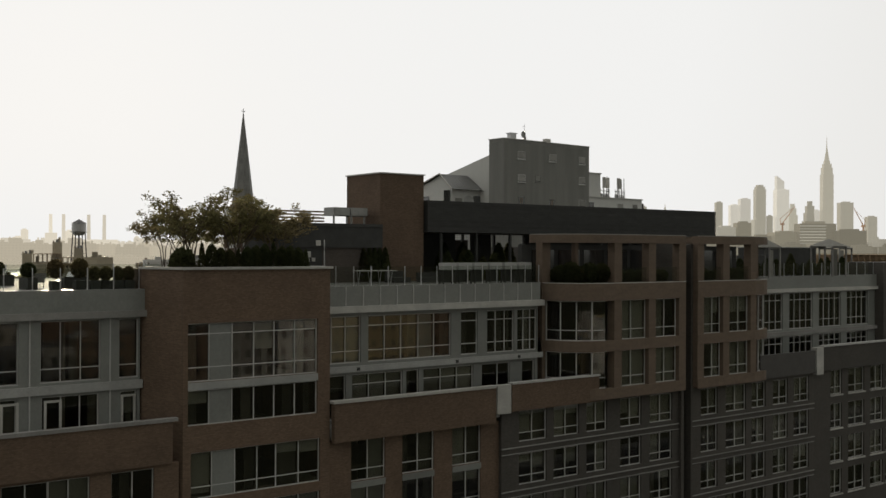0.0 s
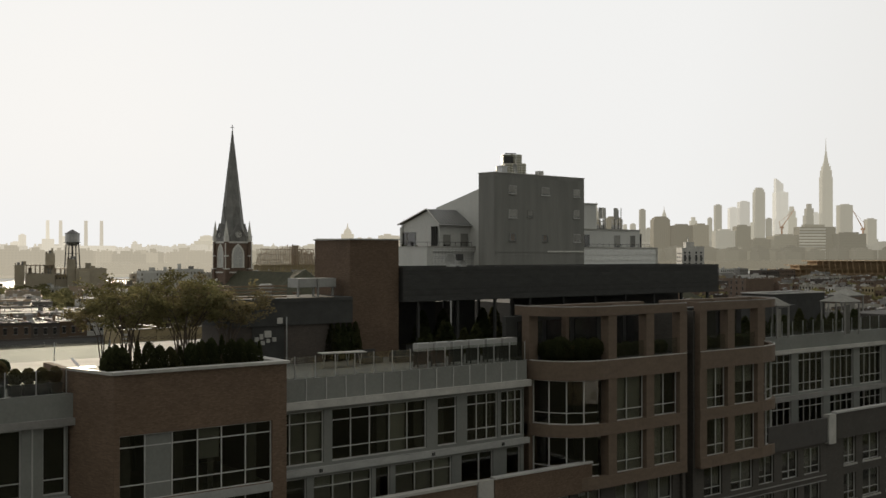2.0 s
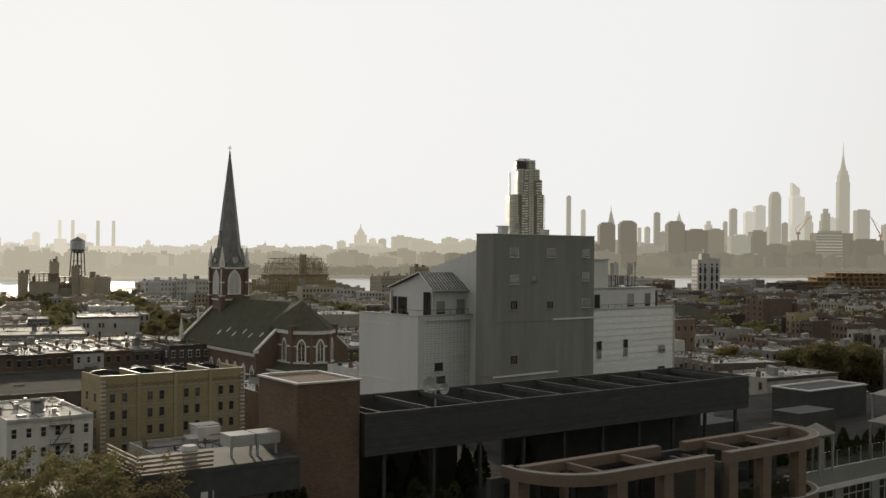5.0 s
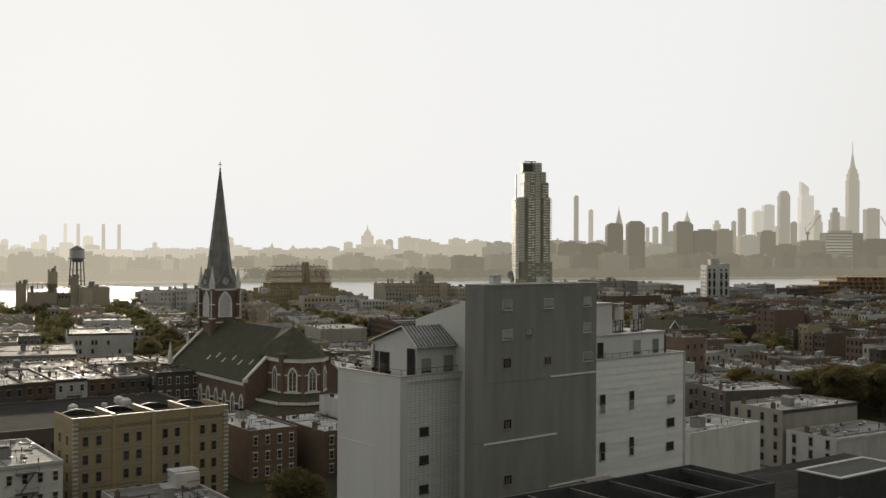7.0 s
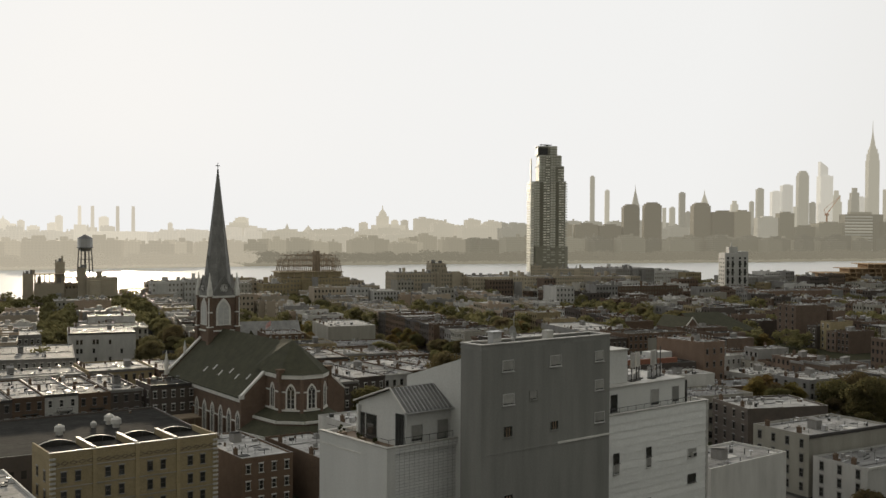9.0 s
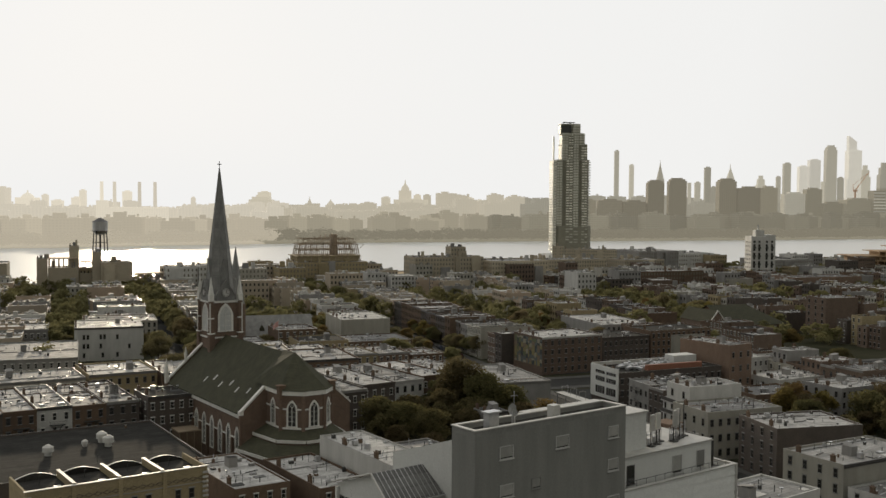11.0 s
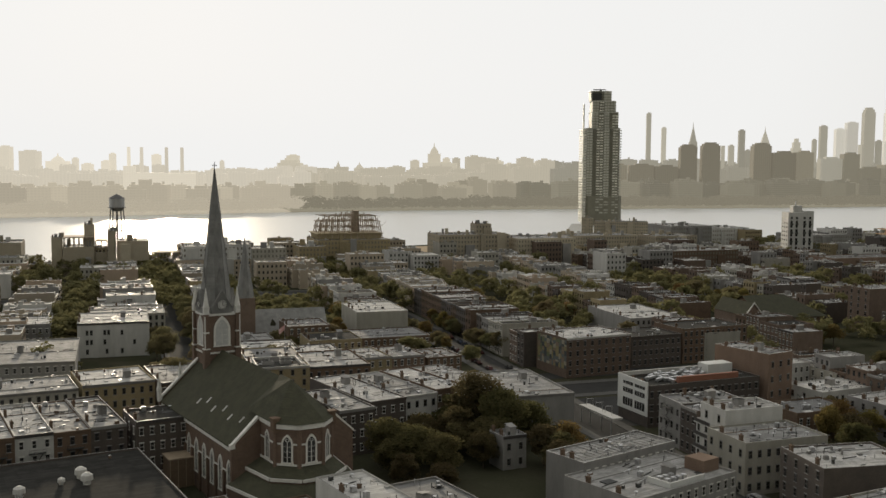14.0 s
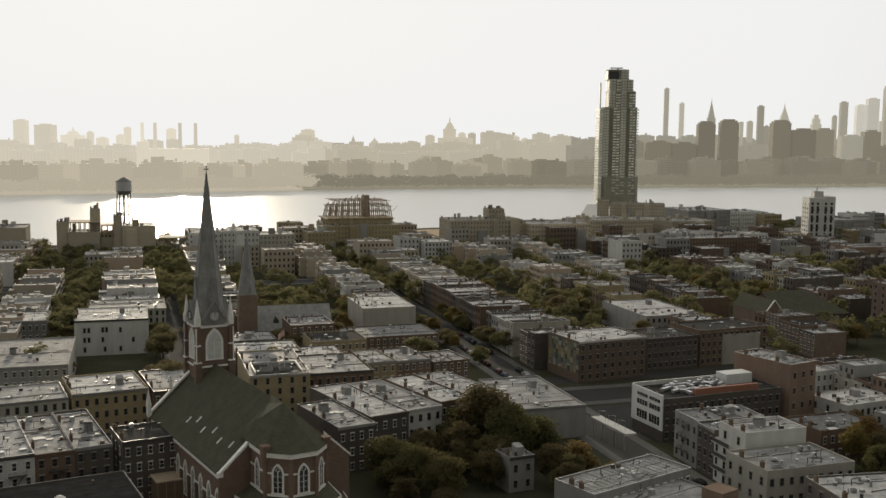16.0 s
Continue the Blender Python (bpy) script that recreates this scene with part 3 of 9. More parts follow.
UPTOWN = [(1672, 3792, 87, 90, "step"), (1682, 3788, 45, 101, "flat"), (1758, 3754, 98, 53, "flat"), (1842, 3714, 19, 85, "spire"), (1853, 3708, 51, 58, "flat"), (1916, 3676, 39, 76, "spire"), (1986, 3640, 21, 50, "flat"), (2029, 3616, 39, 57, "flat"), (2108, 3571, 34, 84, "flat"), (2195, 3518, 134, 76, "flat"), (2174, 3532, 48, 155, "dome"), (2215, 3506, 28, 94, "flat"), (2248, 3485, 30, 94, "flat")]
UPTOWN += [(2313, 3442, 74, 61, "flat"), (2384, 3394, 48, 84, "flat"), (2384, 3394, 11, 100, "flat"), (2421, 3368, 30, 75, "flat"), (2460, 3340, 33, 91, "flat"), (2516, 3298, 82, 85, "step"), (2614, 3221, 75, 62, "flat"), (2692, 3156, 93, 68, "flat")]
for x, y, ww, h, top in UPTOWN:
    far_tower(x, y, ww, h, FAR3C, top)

# the tall stepped tower with a needle, far off on the skyline
b = Build()
for w0, z0, z1 in ((58, 0, 108), (39, 108, 316), (34, 316, 341), (27, 341, 356), (19, 356, 366)):
    b.box(-w0 / 2, w0 / 2, -w0 * 0.4, w0 * 0.4, z0, z1)
b.cyl(0, 0, 366, 392, 9.5, 5.5, 12).cyl(0, 0, 392, 417, 5.5, 2, 8).cyl(0, 0, 417, 460, 1.8, 0.6, 6)
thing("stepped_skyscraper", "tall stepped stone skyscraper with a needle, in haze", "skyscraper", pose(3412, 2177, 0, 0, 0, -35), "far skyline", shape=b, mats=FAR2)

# the power station with four stacks
ps = thing("power_station", "hazy power station with four tall stacks", "power station", pose(693, 2237, 0, 0, 0, -17))
part("hall", Build().box(-66, 82, -25, 25, 0, 50).box(-66, -42, -20, 20, 50, 64), FAR3, ps)
for x in (-55, -29, 22, 54):
    part("chimney_pipe", Build().cyl(x, 0, 48, 104, 4.0, 3.4, 10), FAR3, ps)

# low blocks and woods on the far bank
fr = random.Random(5)
FARCITY = Build()
for i in range(280):
    s = -600 + i * 8.9 + fr.uniform(-6, 6)
    back = i % 3
    q = far_shore(s) + (90, 800, 1700)[back] + fr.uniform(0, 120)
    x, y = sq(s * (1.0, 1.45, 1.95)[back], q)
    h = ((33, 35, 37, 39), (42, 45, 48, 52), (44, 49, 54, 60))[back][fr.randrange(4)] * fr.uniform(0.95, 1.05)
    if s > 640:
        h *= (1.15, 1.35, 1.6)[back]
    # towards the sun the same blocks get a stronger painted haze
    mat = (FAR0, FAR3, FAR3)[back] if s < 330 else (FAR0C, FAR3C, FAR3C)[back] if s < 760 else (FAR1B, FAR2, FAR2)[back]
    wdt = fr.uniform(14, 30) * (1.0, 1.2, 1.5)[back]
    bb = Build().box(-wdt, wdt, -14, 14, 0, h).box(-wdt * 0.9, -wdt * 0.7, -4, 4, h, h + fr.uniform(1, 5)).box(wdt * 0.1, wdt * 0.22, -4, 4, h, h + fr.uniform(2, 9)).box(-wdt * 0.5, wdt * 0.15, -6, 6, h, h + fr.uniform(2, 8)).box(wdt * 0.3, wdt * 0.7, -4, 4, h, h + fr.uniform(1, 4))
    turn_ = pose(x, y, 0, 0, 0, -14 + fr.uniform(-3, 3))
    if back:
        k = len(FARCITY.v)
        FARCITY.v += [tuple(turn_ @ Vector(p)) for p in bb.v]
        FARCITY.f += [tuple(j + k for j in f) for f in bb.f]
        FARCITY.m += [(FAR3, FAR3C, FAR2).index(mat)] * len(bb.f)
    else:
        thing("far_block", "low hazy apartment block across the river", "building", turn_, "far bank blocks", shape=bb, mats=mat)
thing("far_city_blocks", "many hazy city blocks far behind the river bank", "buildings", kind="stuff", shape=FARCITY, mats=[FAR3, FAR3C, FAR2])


def leaf_cloud(n, rx, ry, rz, size, seed, clumps=14, flat=0.75):
    """A crown of many small leaves in uneven clumps with gaps between them."""
    r = random.Random(seed)
    cs = []
    for _ in range(clumps):
        a, u = r.uniform(0, 6.283), r.uniform(-0.8, 1.0)
        k = math.sqrt(max(0, 1 - u * u)) * r.uniform(0.45, 0.8)
        cs.append((rx * k * math.cos(a), ry * k * math.sin(a), rz * u * 0.72, r.uniform(0.26, 0.44)))
    b = Build()
    for _ in range(n):
        cx, cy, cz, cr = r.choice(cs)
        d = Vector((r.gauss(0, 1), r.gauss(0, 1), r.gauss(0, 1))).normalized() * (r.random() ** 0.4)
        p = Vector((cx + d.x * rx * cr, cy + d.y * ry * cr, cz + d.z * rz * cr * flat))
        u = Vector((r.gauss(0, 1), r.gauss(0, 1), r.gauss(0, 0.6))).normalized() * size * r.uniform(0.6, 1.3)
        v = u.orthogonal().normalized() * size * r.uniform(0.4, 0.8)
        b.face((p - u, p - v * 0.8, p + u, p + v))
    return b


def limbs(h, spread, r0, seed, n=7):
    """A tapered trunk with limbs that reach into the crown."""
    r = random.Random(seed)
    b = Build()
    p = Vector((0, 0, -0.2))
    top = None
    for i in range(4):
        q = Vector((r.uniform(-0.15, 0.15) * i, r.uniform(-0.15, 0.15) * i, h * (i + 1) / 4 * 0.62))
        b.tube(p, q, r0 * (1 - 0.2 * i), r0 * (0.8 - 0.2 * i), 7)
        if i > 0:
            for _ in range(n // 3 + 1):
                a = r.uniform(0, 6.283)
                e = q + Vector((math.cos(a) * spread * r.uniform(0.4, 0.8), math.sin(a) * spread * r.uniform(0.4, 0.8), h * r.uniform(0.12, 0.35)))
                b.tube(q, e, r0 * 0.38, r0 * 0.1, 5)
        p = q
    return b


TREES = []
for k, (hh, rr, n) in enumerate(((11, 5.4, 5200), (13, 6.4, 6000), (9.5, 4.8, 4400), (10, 5.2, 4800))):
    TREES.append((limbs(hh, rr, 0.24, k).mesh("trunk", BARK), leaf_cloud(n, rr, rr, hh * 0.42, 0.33, 40 + k, 34).mesh("crown", LEAF), hh))
TREES_Y = [(t, leaf_cloud(4200, 4.8, 4.6, 4.2, 0.33, 60 + k, 30).mesh("crown", LEAF_Y), hh) for k, (t, _, hh) in enumerate(TREES)]


# the same trunks under haze-paled crowns, for trees farther off
TREES_HAZED = [(t, leaf_cloud(4200, 5.2, 5.0, 4.4, 0.34, 80 + k, 30).mesh("crown", LEAF_FAR), hh) for k, (t, _, hh) in enumerate(TREES)]


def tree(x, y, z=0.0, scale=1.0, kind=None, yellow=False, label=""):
    t, c, hh = (TREES_Y if yellow else TREES_HAZED if y > 360 else TREES)[rng.randrange(4) if kind is None else kind]
    ob = thing("tree", label or ("broadleaf tree with yellowing autumn leaves" if yellow else "broadleaf tree with dense dark green leaves"), "tree", pose(x, y, z, 0, 0, rng.uniform(0, 360)), "neighbourhood trees")
    ob.scale = (scale * rng.uniform(0.9, 1.15), scale * rng.uniform(0.9, 1.15), scale * rng.uniform(0.85, 1.1))
    part("trunk", t, None, ob)
    part("crown", c, None, ob, m=pose(0, 0, hh * 0.58))
    return ob


# ---- row houses ----
def window_mesh(w, h, frame_mat, trim):
    """A sash window with lintel, sill, frame, meeting rail and dark panes; its back lies at y = 0."""
    b = Build()
    b.box(-w / 2 - 0.12, w / 2 + 0.12, -0.14, 0.02, h, h + 0.2, 1).box(-w / 2 - 0.12, w / 2 + 0.12, -0.18, 0.02, -0.12, 0, 1)
    b.box(-w / 2, -w / 2 + 0.08, -0.1, 0.02, 0, h, 0).box(w / 2 - 0.08, w / 2, -0.1, 0.02, 0, h, 0)
    b.box(-w / 2 + 0.08, w / 2 - 0.08, -0.1, 0.02, h - 0.08, h, 0).box(-w / 2 + 0.08, w / 2 - 0.08, -0.08, 0.02, h * 0.5 - 0.04, h * 0.5 + 0.04, 0)
    b.face([(-w / 2 + 0.08, -0.02, 0), (w / 2 - 0.08, -0.02, 0), (w / 2 - 0.08, -0.02, h), (-w / 2 + 0.08, -0.02, h)], 2)
    return b.mesh("window", [frame_mat, trim, PANE])


WIN_LIGHT = window_mesh(0.95, 1.7, COPING, LIME)
WIN_DARK = window_mesh(0.95, 1.7, DKFRAME, STONE)
CHIMNEY = Build().box(-0.45, 0.45, -0.3, 0.3, 0, 1.5).box(-0.52, 0.52, -0.37, 0.37, 1.5, 1.65).cyl(-0.2, 0, 1.65, 2.0, 0.12, 0.1, 8).cyl(0.2, 0, 1.65, 1.95, 0.12, 0.1, 8).mesh("chimney", [BRICK])
HATCH = Build().box(-0.9, 0.9, -1.2, 1.2, 0, 1.9).face([(-1.0, -1.3, 1.92), (1.0, -1.3, 1.92), (1.0, 1.3, 2.35), (-1.0, 1.3, 2.35)]).box(-1.0, 1.0, -1.3, 1.3, 1.86, 1.92).mesh("roof_hatch", [STONE])
VENT = Build().cyl(0, 0, 0, 0.7, 0.13, 0.13, 8).cyl(0, 0, 0.7, 0.95, 0.24, 0.1, 8).mesh("roof_vent", [STEEL])
SKYLIGHT = Build().box(-0.6, 0.6, -0.8, 0.8, 0, 0.35).box(-0.5, 0.5, -0.7, 0.7, 0.35, 0.42).mesh("skylight", [STEEL])
PIPE = Build().tube((0, 0, 0), (0, 0, 1.5), 0.06).tube((0, 0, 1.5), (0.35, 0, 1.6), 0.06).mesh("vent_pipe", [DARKM])
ACUNIT = Build().box(-0.5, 0.5, -0.5, 0.5, 0.15, 1.1).box(-0.45, -0.35, -0.45, 0.45, 0, 0.15).box(0.35, 0.45, -0.45, 0.45, 0, 0.15).cyl(0, 0, 1.1, 1.18, 0.4, 0.4, 12).mesh("air_conditioner", [STEEL])


def roof_bits(X, Y, z, r, n):
    """The small litter of a flat roof in one mesh: party kerbs, patches, pipes, boxes, dishes, boards."""
    b = Build()
    for _ in range(1 + int(max(X, Y) / 14) if n > 9 else 0):
        v = r.uniform(-Y * 0.8, Y * 0.8)
        b.box(-X, X, v - 0.12, v + 0.12, z, z + r.uniform(0.08, 0.2), r.choice((2, 3, 3, 4)))
    if 5 < X < 8 and n > 9:
        for _ in range(int(X / 6)):
            u = r.uniform(-X * 0.85, X * 0.85)
            b.box(u - 0.13, u + 0.13, -Y, Y, z, z + r.uniform(0.1, 0.35), r.choice((4, 3, 2)))
    for i in range(n):
        u, v, t = r.uniform(-X * 0.92, X * 0.92), r.uniform(-Y * 0.92, Y * 0.92), r.uniform(0.15, 0.5)
        k = r.random()
        if k < 0.3:
            b.cyl(u, v, z, z + r.uniform(0.4, 1.3), 0.09, 0.09, 5, r.choice((0, 1)))
        elif k < 0.5:
            b.box(u - t, u + t, v - t * 0.8, v + t * 0.8, z, z + r.uniform(0.3, 1.0), r.choice((0, 1, 2, 4)), r.choice((0, 5, 3)))
        elif k < 0.68:
            b.box(u - t * 3, u + t * 3, v - t * 2.2, v + t * 2.2, z, z + 0.085 + 0.004 * i, r.choice((3, 2, 5, 1)))
        elif k < 0.78:
            b.tube((u, v, z), (u, v, z + 1.9), 0.035, None, 4, 1).tube((u - 0.5, v, z + 1.8), (u + 0.5, v, z + 1.85), 0.03, None, 4, 1).tube((u - 0.4, v, z + 1.5), (u + 0.4, v, z + 1.5), 0.03, None, 4, 1)
        elif k < 0.88:
            b.tube((u, v, z), (u, v, z + 0.7), 0.05, None, 4, 1).cyl(u, v, z + 0.7, z + 0.95, 0.12, 0.42, 8, 0)
        else:
            b.tube((u - t * 4, v - t, z + 0.16), (u + t * 4, v + t, z + 0.16), 0.1, None, 5, r.choice((0, 1)))
    return b


def flat_house(x, y, w, d, h, rot, wall, roof, label, cat="house", group="", windows="FB", win=None, storeys=None, cols=None, far=False, cornice=True, clutter=2, name="row_house", coping=None, seed=None, base=0.0, hidden="", pane=None):
    """A flat-roofed house, centred on (x, y); its front is local -y. windows: the sides that have them (F, B, L, R)."""
    r = random.Random(seed if seed is not None else int(x * 13 + y * 7))
    ob = thing(name, label, cat, pose(x, y, base, 0, 0, rot), group)
    t, low = 0.24, 0.42
    X, Y = w / 2, d / 2
    b = Build()
    for p, q in (((-X, -Y), (X, -Y)), ((X, -Y), (X, Y)), ((X, Y), (-X, Y)), ((-X, Y), (-X, -Y))):
        b.face([(*p, 0), (*q, 0), (*q, h), (*p, h)])
    xi, yi = X - t, Y - t
    for p, q in (((-xi, -yi), (xi, -yi)), ((xi, -yi), (xi, yi)), ((xi, yi), (-xi, yi)), ((-xi, yi), (-xi, -yi))):
        b.face([(*q, h - low - 0.1), (*p, h - low - 0.1), (*p, h), (*q, h)])
    ring = [((-X, -Y), (X, -Y), (xi, -yi), (-xi, -yi)), ((X, -Y), (X, Y), (xi, yi), (xi, -yi)), ((X, Y), (-X, Y), (-xi, yi), (xi, yi)), ((-X, Y), (-X, -Y), (-xi, -yi), (-xi, yi))]
    for q4 in ring:
        b.face([(*p, h) for p in q4], 1)
    storeys = storeys or max(2, round(h / 3.5))
    step = (h - 0.8) / storeys
    spots = []
    for side in windows:
        span = w if side in "FB" else d
        n = cols if cols and side in "FB" else max(2, int(span / 2.3))
        if side in "LR":
            n = max(2, int(span / 3.6))
        for f in range(storeys):
            for c in range(n):
                u = -span / 2 + span * (c + 0.5) / n
                z = 0.9 + f * step + (0.1 if f else 0.2)
                spots.append((u, z, side))
    if far or hidden:
        for u, z, side in spots:
            if not far and side not in hidden:
                continue
            if side == "F":
                b.box(u - 0.5, u + 0.5, -Y - 0.04, -Y + 0.01, z, z + 1.6, 2)
            elif side == "B":
                b.box(u - 0.5, u + 0.5, Y - 0.01, Y + 0.04, z, z + 1.6, 2)
            elif side == "L":
                b.box(-X - 0.04, -X + 0.01, u - 0.5, u + 0.5, z, z + 1.6, 2)
    part("wall", b, [wall, coping or r.choice((STONE, STONE, COPING, wall)), pane or PANE], ob)
    part("roof", Build().box(-xi, xi, -yi, yi, h - low - 0.25, h - low + r.uniform(-0.08, 0.08)), roof, ob)
    if cornice:
        c = Build().box(-X, X, -Y - 0.3, -Y - 0.003, h - 0.4, h + 0.04).box(-X, X, -Y - 0.16, -Y - 0.003, h - 0.75, h - 0.4)
        if not far:
            k = int(w / 0.8)
            for i in range(k):
                u = -X + (i + 0.5) * w / k
                c.box(u - 0.08, u + 0.08, -Y - 0.27, -Y - 0.16, h - 0.7, h - 0.4)
        part("cornice", c, coping or r.choice((DKFRAME, STONE, wall, wall)), ob)
    if not far:
        me = win or (WIN_LIGHT if r.random() < 0.6 else WIN_DARK)
        for u, z, side in spots:
            if side in hidden:
                continue
            m = {"F": pose(u, -Y, z), "B": pose(u, Y, z, 0, 0, 180), "L": pose(-X, u, z, 0, 0, -90), "R": pose(X, u, z, 0, 0, 90)}[side]
            part("window", me, None, ob, m=m)
    top = h - low
    for v in ((r.uniform(-Y * 0.7, Y * 0.7),) if name == "row_house" else (r.uniform(-Y * 0.7, -Y * 0.2), r.uniform(Y * 0.1, Y * 0.7))):
        part("chimney", CHIMNEY, None, ob, m=pose(-X + 0.5, v, top, 0, 0, 90))
    if clutter > 0 and r.random() < 0.5:
        part("roof_hatch", HATCH, None, ob, m=pose(r.uniform(-X * 0.4, X * 0.4), r.uniform(-Y * 0.5, Y * 0.5), top, 0, 0, r.choice((0, 180))))
    part("roof_clutter", roof_bits(xi, yi, top, r, min(34, max(8, int(w * d / 9))) if roof is not ROOF_C else 9), [STEEL, DARKM, STONE, ROOF_B, BRICK, COPING], ob)["kind"] = "stuff"
    for _ in range((clutter + 1) // 2):
        me = r.choice((VENT, SKYLIGHT, ACUNIT, ACUNIT, PIPE))
        part(me.name.split(".")[0], me, None, ob, m=pose(r.uniform(-X * 0.75, X * 0.75), r.uniform(-Y * 0.8, Y * 0.8), top, 0, 0, r.choice((0, 90))))
    return ob


WALLS = [(RED, "red brick"), (BRICK, "brown brick"), (DKBRICK, "dark brick"), (STONE, "grey stucco"), (CREAM, "cream painted"), (WHITE, "white painted"), (TAN, "tan brick")]
ROOFS = [(ROOF_A, "silver-coated roof"), (ROOF_A, "silver-coated roof"), (ROOF_B, "grey felt roof"), (ROOF_C, "black tar roof")]


FARB = Build()  # the rows farther off, joined
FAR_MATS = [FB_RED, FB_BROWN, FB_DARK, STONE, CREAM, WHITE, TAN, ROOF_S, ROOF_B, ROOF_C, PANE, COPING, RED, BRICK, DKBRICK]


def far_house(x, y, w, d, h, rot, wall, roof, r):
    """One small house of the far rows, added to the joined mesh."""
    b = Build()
    # on the sunward side, brick walls swap to their haze-paled copies
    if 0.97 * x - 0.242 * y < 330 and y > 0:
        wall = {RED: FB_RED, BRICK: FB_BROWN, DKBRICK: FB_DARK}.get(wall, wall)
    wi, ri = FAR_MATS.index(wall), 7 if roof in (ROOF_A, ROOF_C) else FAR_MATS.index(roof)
    X, Y = w / 2, d / 2
    b.box(-X, X, -Y, Y, 0, h - 0.5, wi, ri)
    b.box(-X, X, -Y, -Y + 0.3, h - 0.5, h, wi, 11).box(-X, X, Y - 0.3, Y, h - 0.5, h, wi, 11).box(-X, -X + 0.3, -Y + 0.3, Y - 0.3, h - 0.5, h, wi, 11)
    n, k = max(2, int(w / 2.3)), max(2, round(h / 3.5))
    for f in range(k):
        for c in range(n):
            u = -X + w * (c + 0.5) / n
            z = 1.0 + f * (h - 0.8) / k
            b.box(u - 0.5, u + 0.5, -Y - 0.05, -Y, z, z + 1.6, 10)
            b.box(u - 0.5, u + 0.5, Y, Y + 0.05, z, z + 1.6, 10)
    for _ in range(7):
        u, v, t = r.uniform(-X * 0.8, X * 0.8), r.uniform(-Y * 0.8, Y * 0.8), r.uniform(0.12, 0.4) if r.random() < 0.7 else r.uniform(0.5, 1.0)
        b.box(u - t, u + t, v - t * 1.2, v + t * 1.2, h - 0.5, h + t * 1.6, r.choice((wi, 3, 11)), r.choice((ri, 11)))
    m = pose(x, y, 0, 0, 0, rot)
    k = len(FARB.v)
    FARB.v += [tuple(m @ Vector(p)) for p in b.v]
    FARB.f += [tuple(i + k for i in f) for f in b.f]
    FARB.m += b.m


def row(s0, front, q0, q1, depth=15.5, far_from=470, seed=0, weights=(5, 4, 3, 2, 2, 1.6, 1), heights=(9.6, 10.4, 11.0, 11.4, 12.2, 13.4)):
    """A row of houses along a side street, from q0 to q1, its street front at s0; front: -1 or 1, the way it faces across the street."""
    r = random.Random(seed)
    q = q0
    while q < q1 - 4:
        w = min(r.choice((6.1, 6.6, 7.6, 7.6, 9.5, 12.5)), q1 - q)
        if w < 4:
            break
        h = r.choice(heights) + r.uniform(-0.25, 0.25)
        wall, wn_ = r.choices(WALLS, weights)[0]
        roof, rn_ = r.choice(ROOFS)
        dd = depth + r.uniform(-2, 2.5)
        x, y = sq(s0 - front * dd / 2, q + w / 2)
        if q > 556 or far_from == 100:
            if r.random() > 0.05:
                far_house(x, y, w - 0.04, dd, h, ROT if front > 0 else ROT + 180, wall, roof, r)
        elif r.random() > 0.05:
            flat_house(x, y, w - 0.04, dd, h, ROT if front > 0 else ROT + 180, wall, roof, f"{wn_} row house with a {rn_}", "house", "row houses of the side streets", "FB",
                       far=q > far_from, seed=r.random(), clutter=2, hidden="F" if front > 0 else "B")
        q += w


OPEN_PLOTS = [(358, 398, 438, 470), (300, 350, 446, 490), (246, 280, 448, 496), (394, 460, 674, 706), (136, 166, 480, 518)]


def built_up(s_, q_):
    """Whether a plan position lies inside one of the larger plots."""
    return any(a < s_ < b and c < q_ < d for a, b, c, d in OPEN_PLOTS)


def yard_trees(s0, s1, q0, q1, n, seed, yellow=0.3, lo=0.65, hi=1.05):
    r = random.Random(seed)
    for _ in range(n if q1 < 500 else int(n * 0.6)):
        s_, q_ = r.uniform(s0, s1), r.uniform(q0, q1)
        if built_up(s_, q_):
            continue
        x, y = sq(s_, q_)
        tree(x, y, 0, r.uniform(lo, hi), yellow=r.random() < yellow)


# blocks between the avenue and the river
row(187, -1, 414, 638, 22, 445, 1, (5, 6, 5, 1, 0.3, 0.3, 0.6), (12.2, 12.5, 12.8))
row(165, 1, 516, 638, 17, 470, 2, (3, 4, 3, 2, 3, 2, 2))
row(82, -1, 480, 640, 15.5, 470, 3)
row(63, 1, 530, 640, 23, 470, 4, (1, 2, 2, 4, 3, 4, 1))
row(19, 1, 522, 640, 18, 100, 15, (2, 3, 2, 4, 3, 3, 1))
row(0, -1, 470, 560, 15, 100, 16)
row(272, 1, 405, 448, 15, 430, 5)
row(272, 1, 496, 638, 15, 430, 17)
row(296, -1, 405, 446, 15, 430, 6)
row(296, -1, 490, 638, 15, 430, 18)
row(379, 1, 408, 436, 15, 430, 7)
row(379, 1, 472, 638, 15, 430, 19)
row(403, -1, 408, 638, 15, 430, 8)
row(486, 1, 408, 638, 15, 100, 9)
row(510, -1, 408, 638, 15, 100, 10)
row(593, 1, 408, 638, 15, 100, 13)
row(617, -1, 408, 638, 15, 100, 14)
row(-25, -1, 420, 640, 15, 430, 11)
row(-49, 1, 420, 640, 15, 430, 12)
for i, s0 in enumerate((-25, 82, 189, 296, 403, 510, 617)):
    row(s0, -1, 664, 760, 18, 430, 20 + i)
    row(s0 + 83, 1, 664, 750, 18, 430, 30 + i)
# near side of the avenue, beyond the bespoke houses
row(262, -1, 120, 362, 15, 200, 41)
row(345, 1, 120, 362, 15, 230, 42)
row(369, -1, 120, 366, 15, 100, 43)
row(452, 1, 120, 366, 15, 100, 44)
row(476, -1, 120, 366, 15, 100, 45)
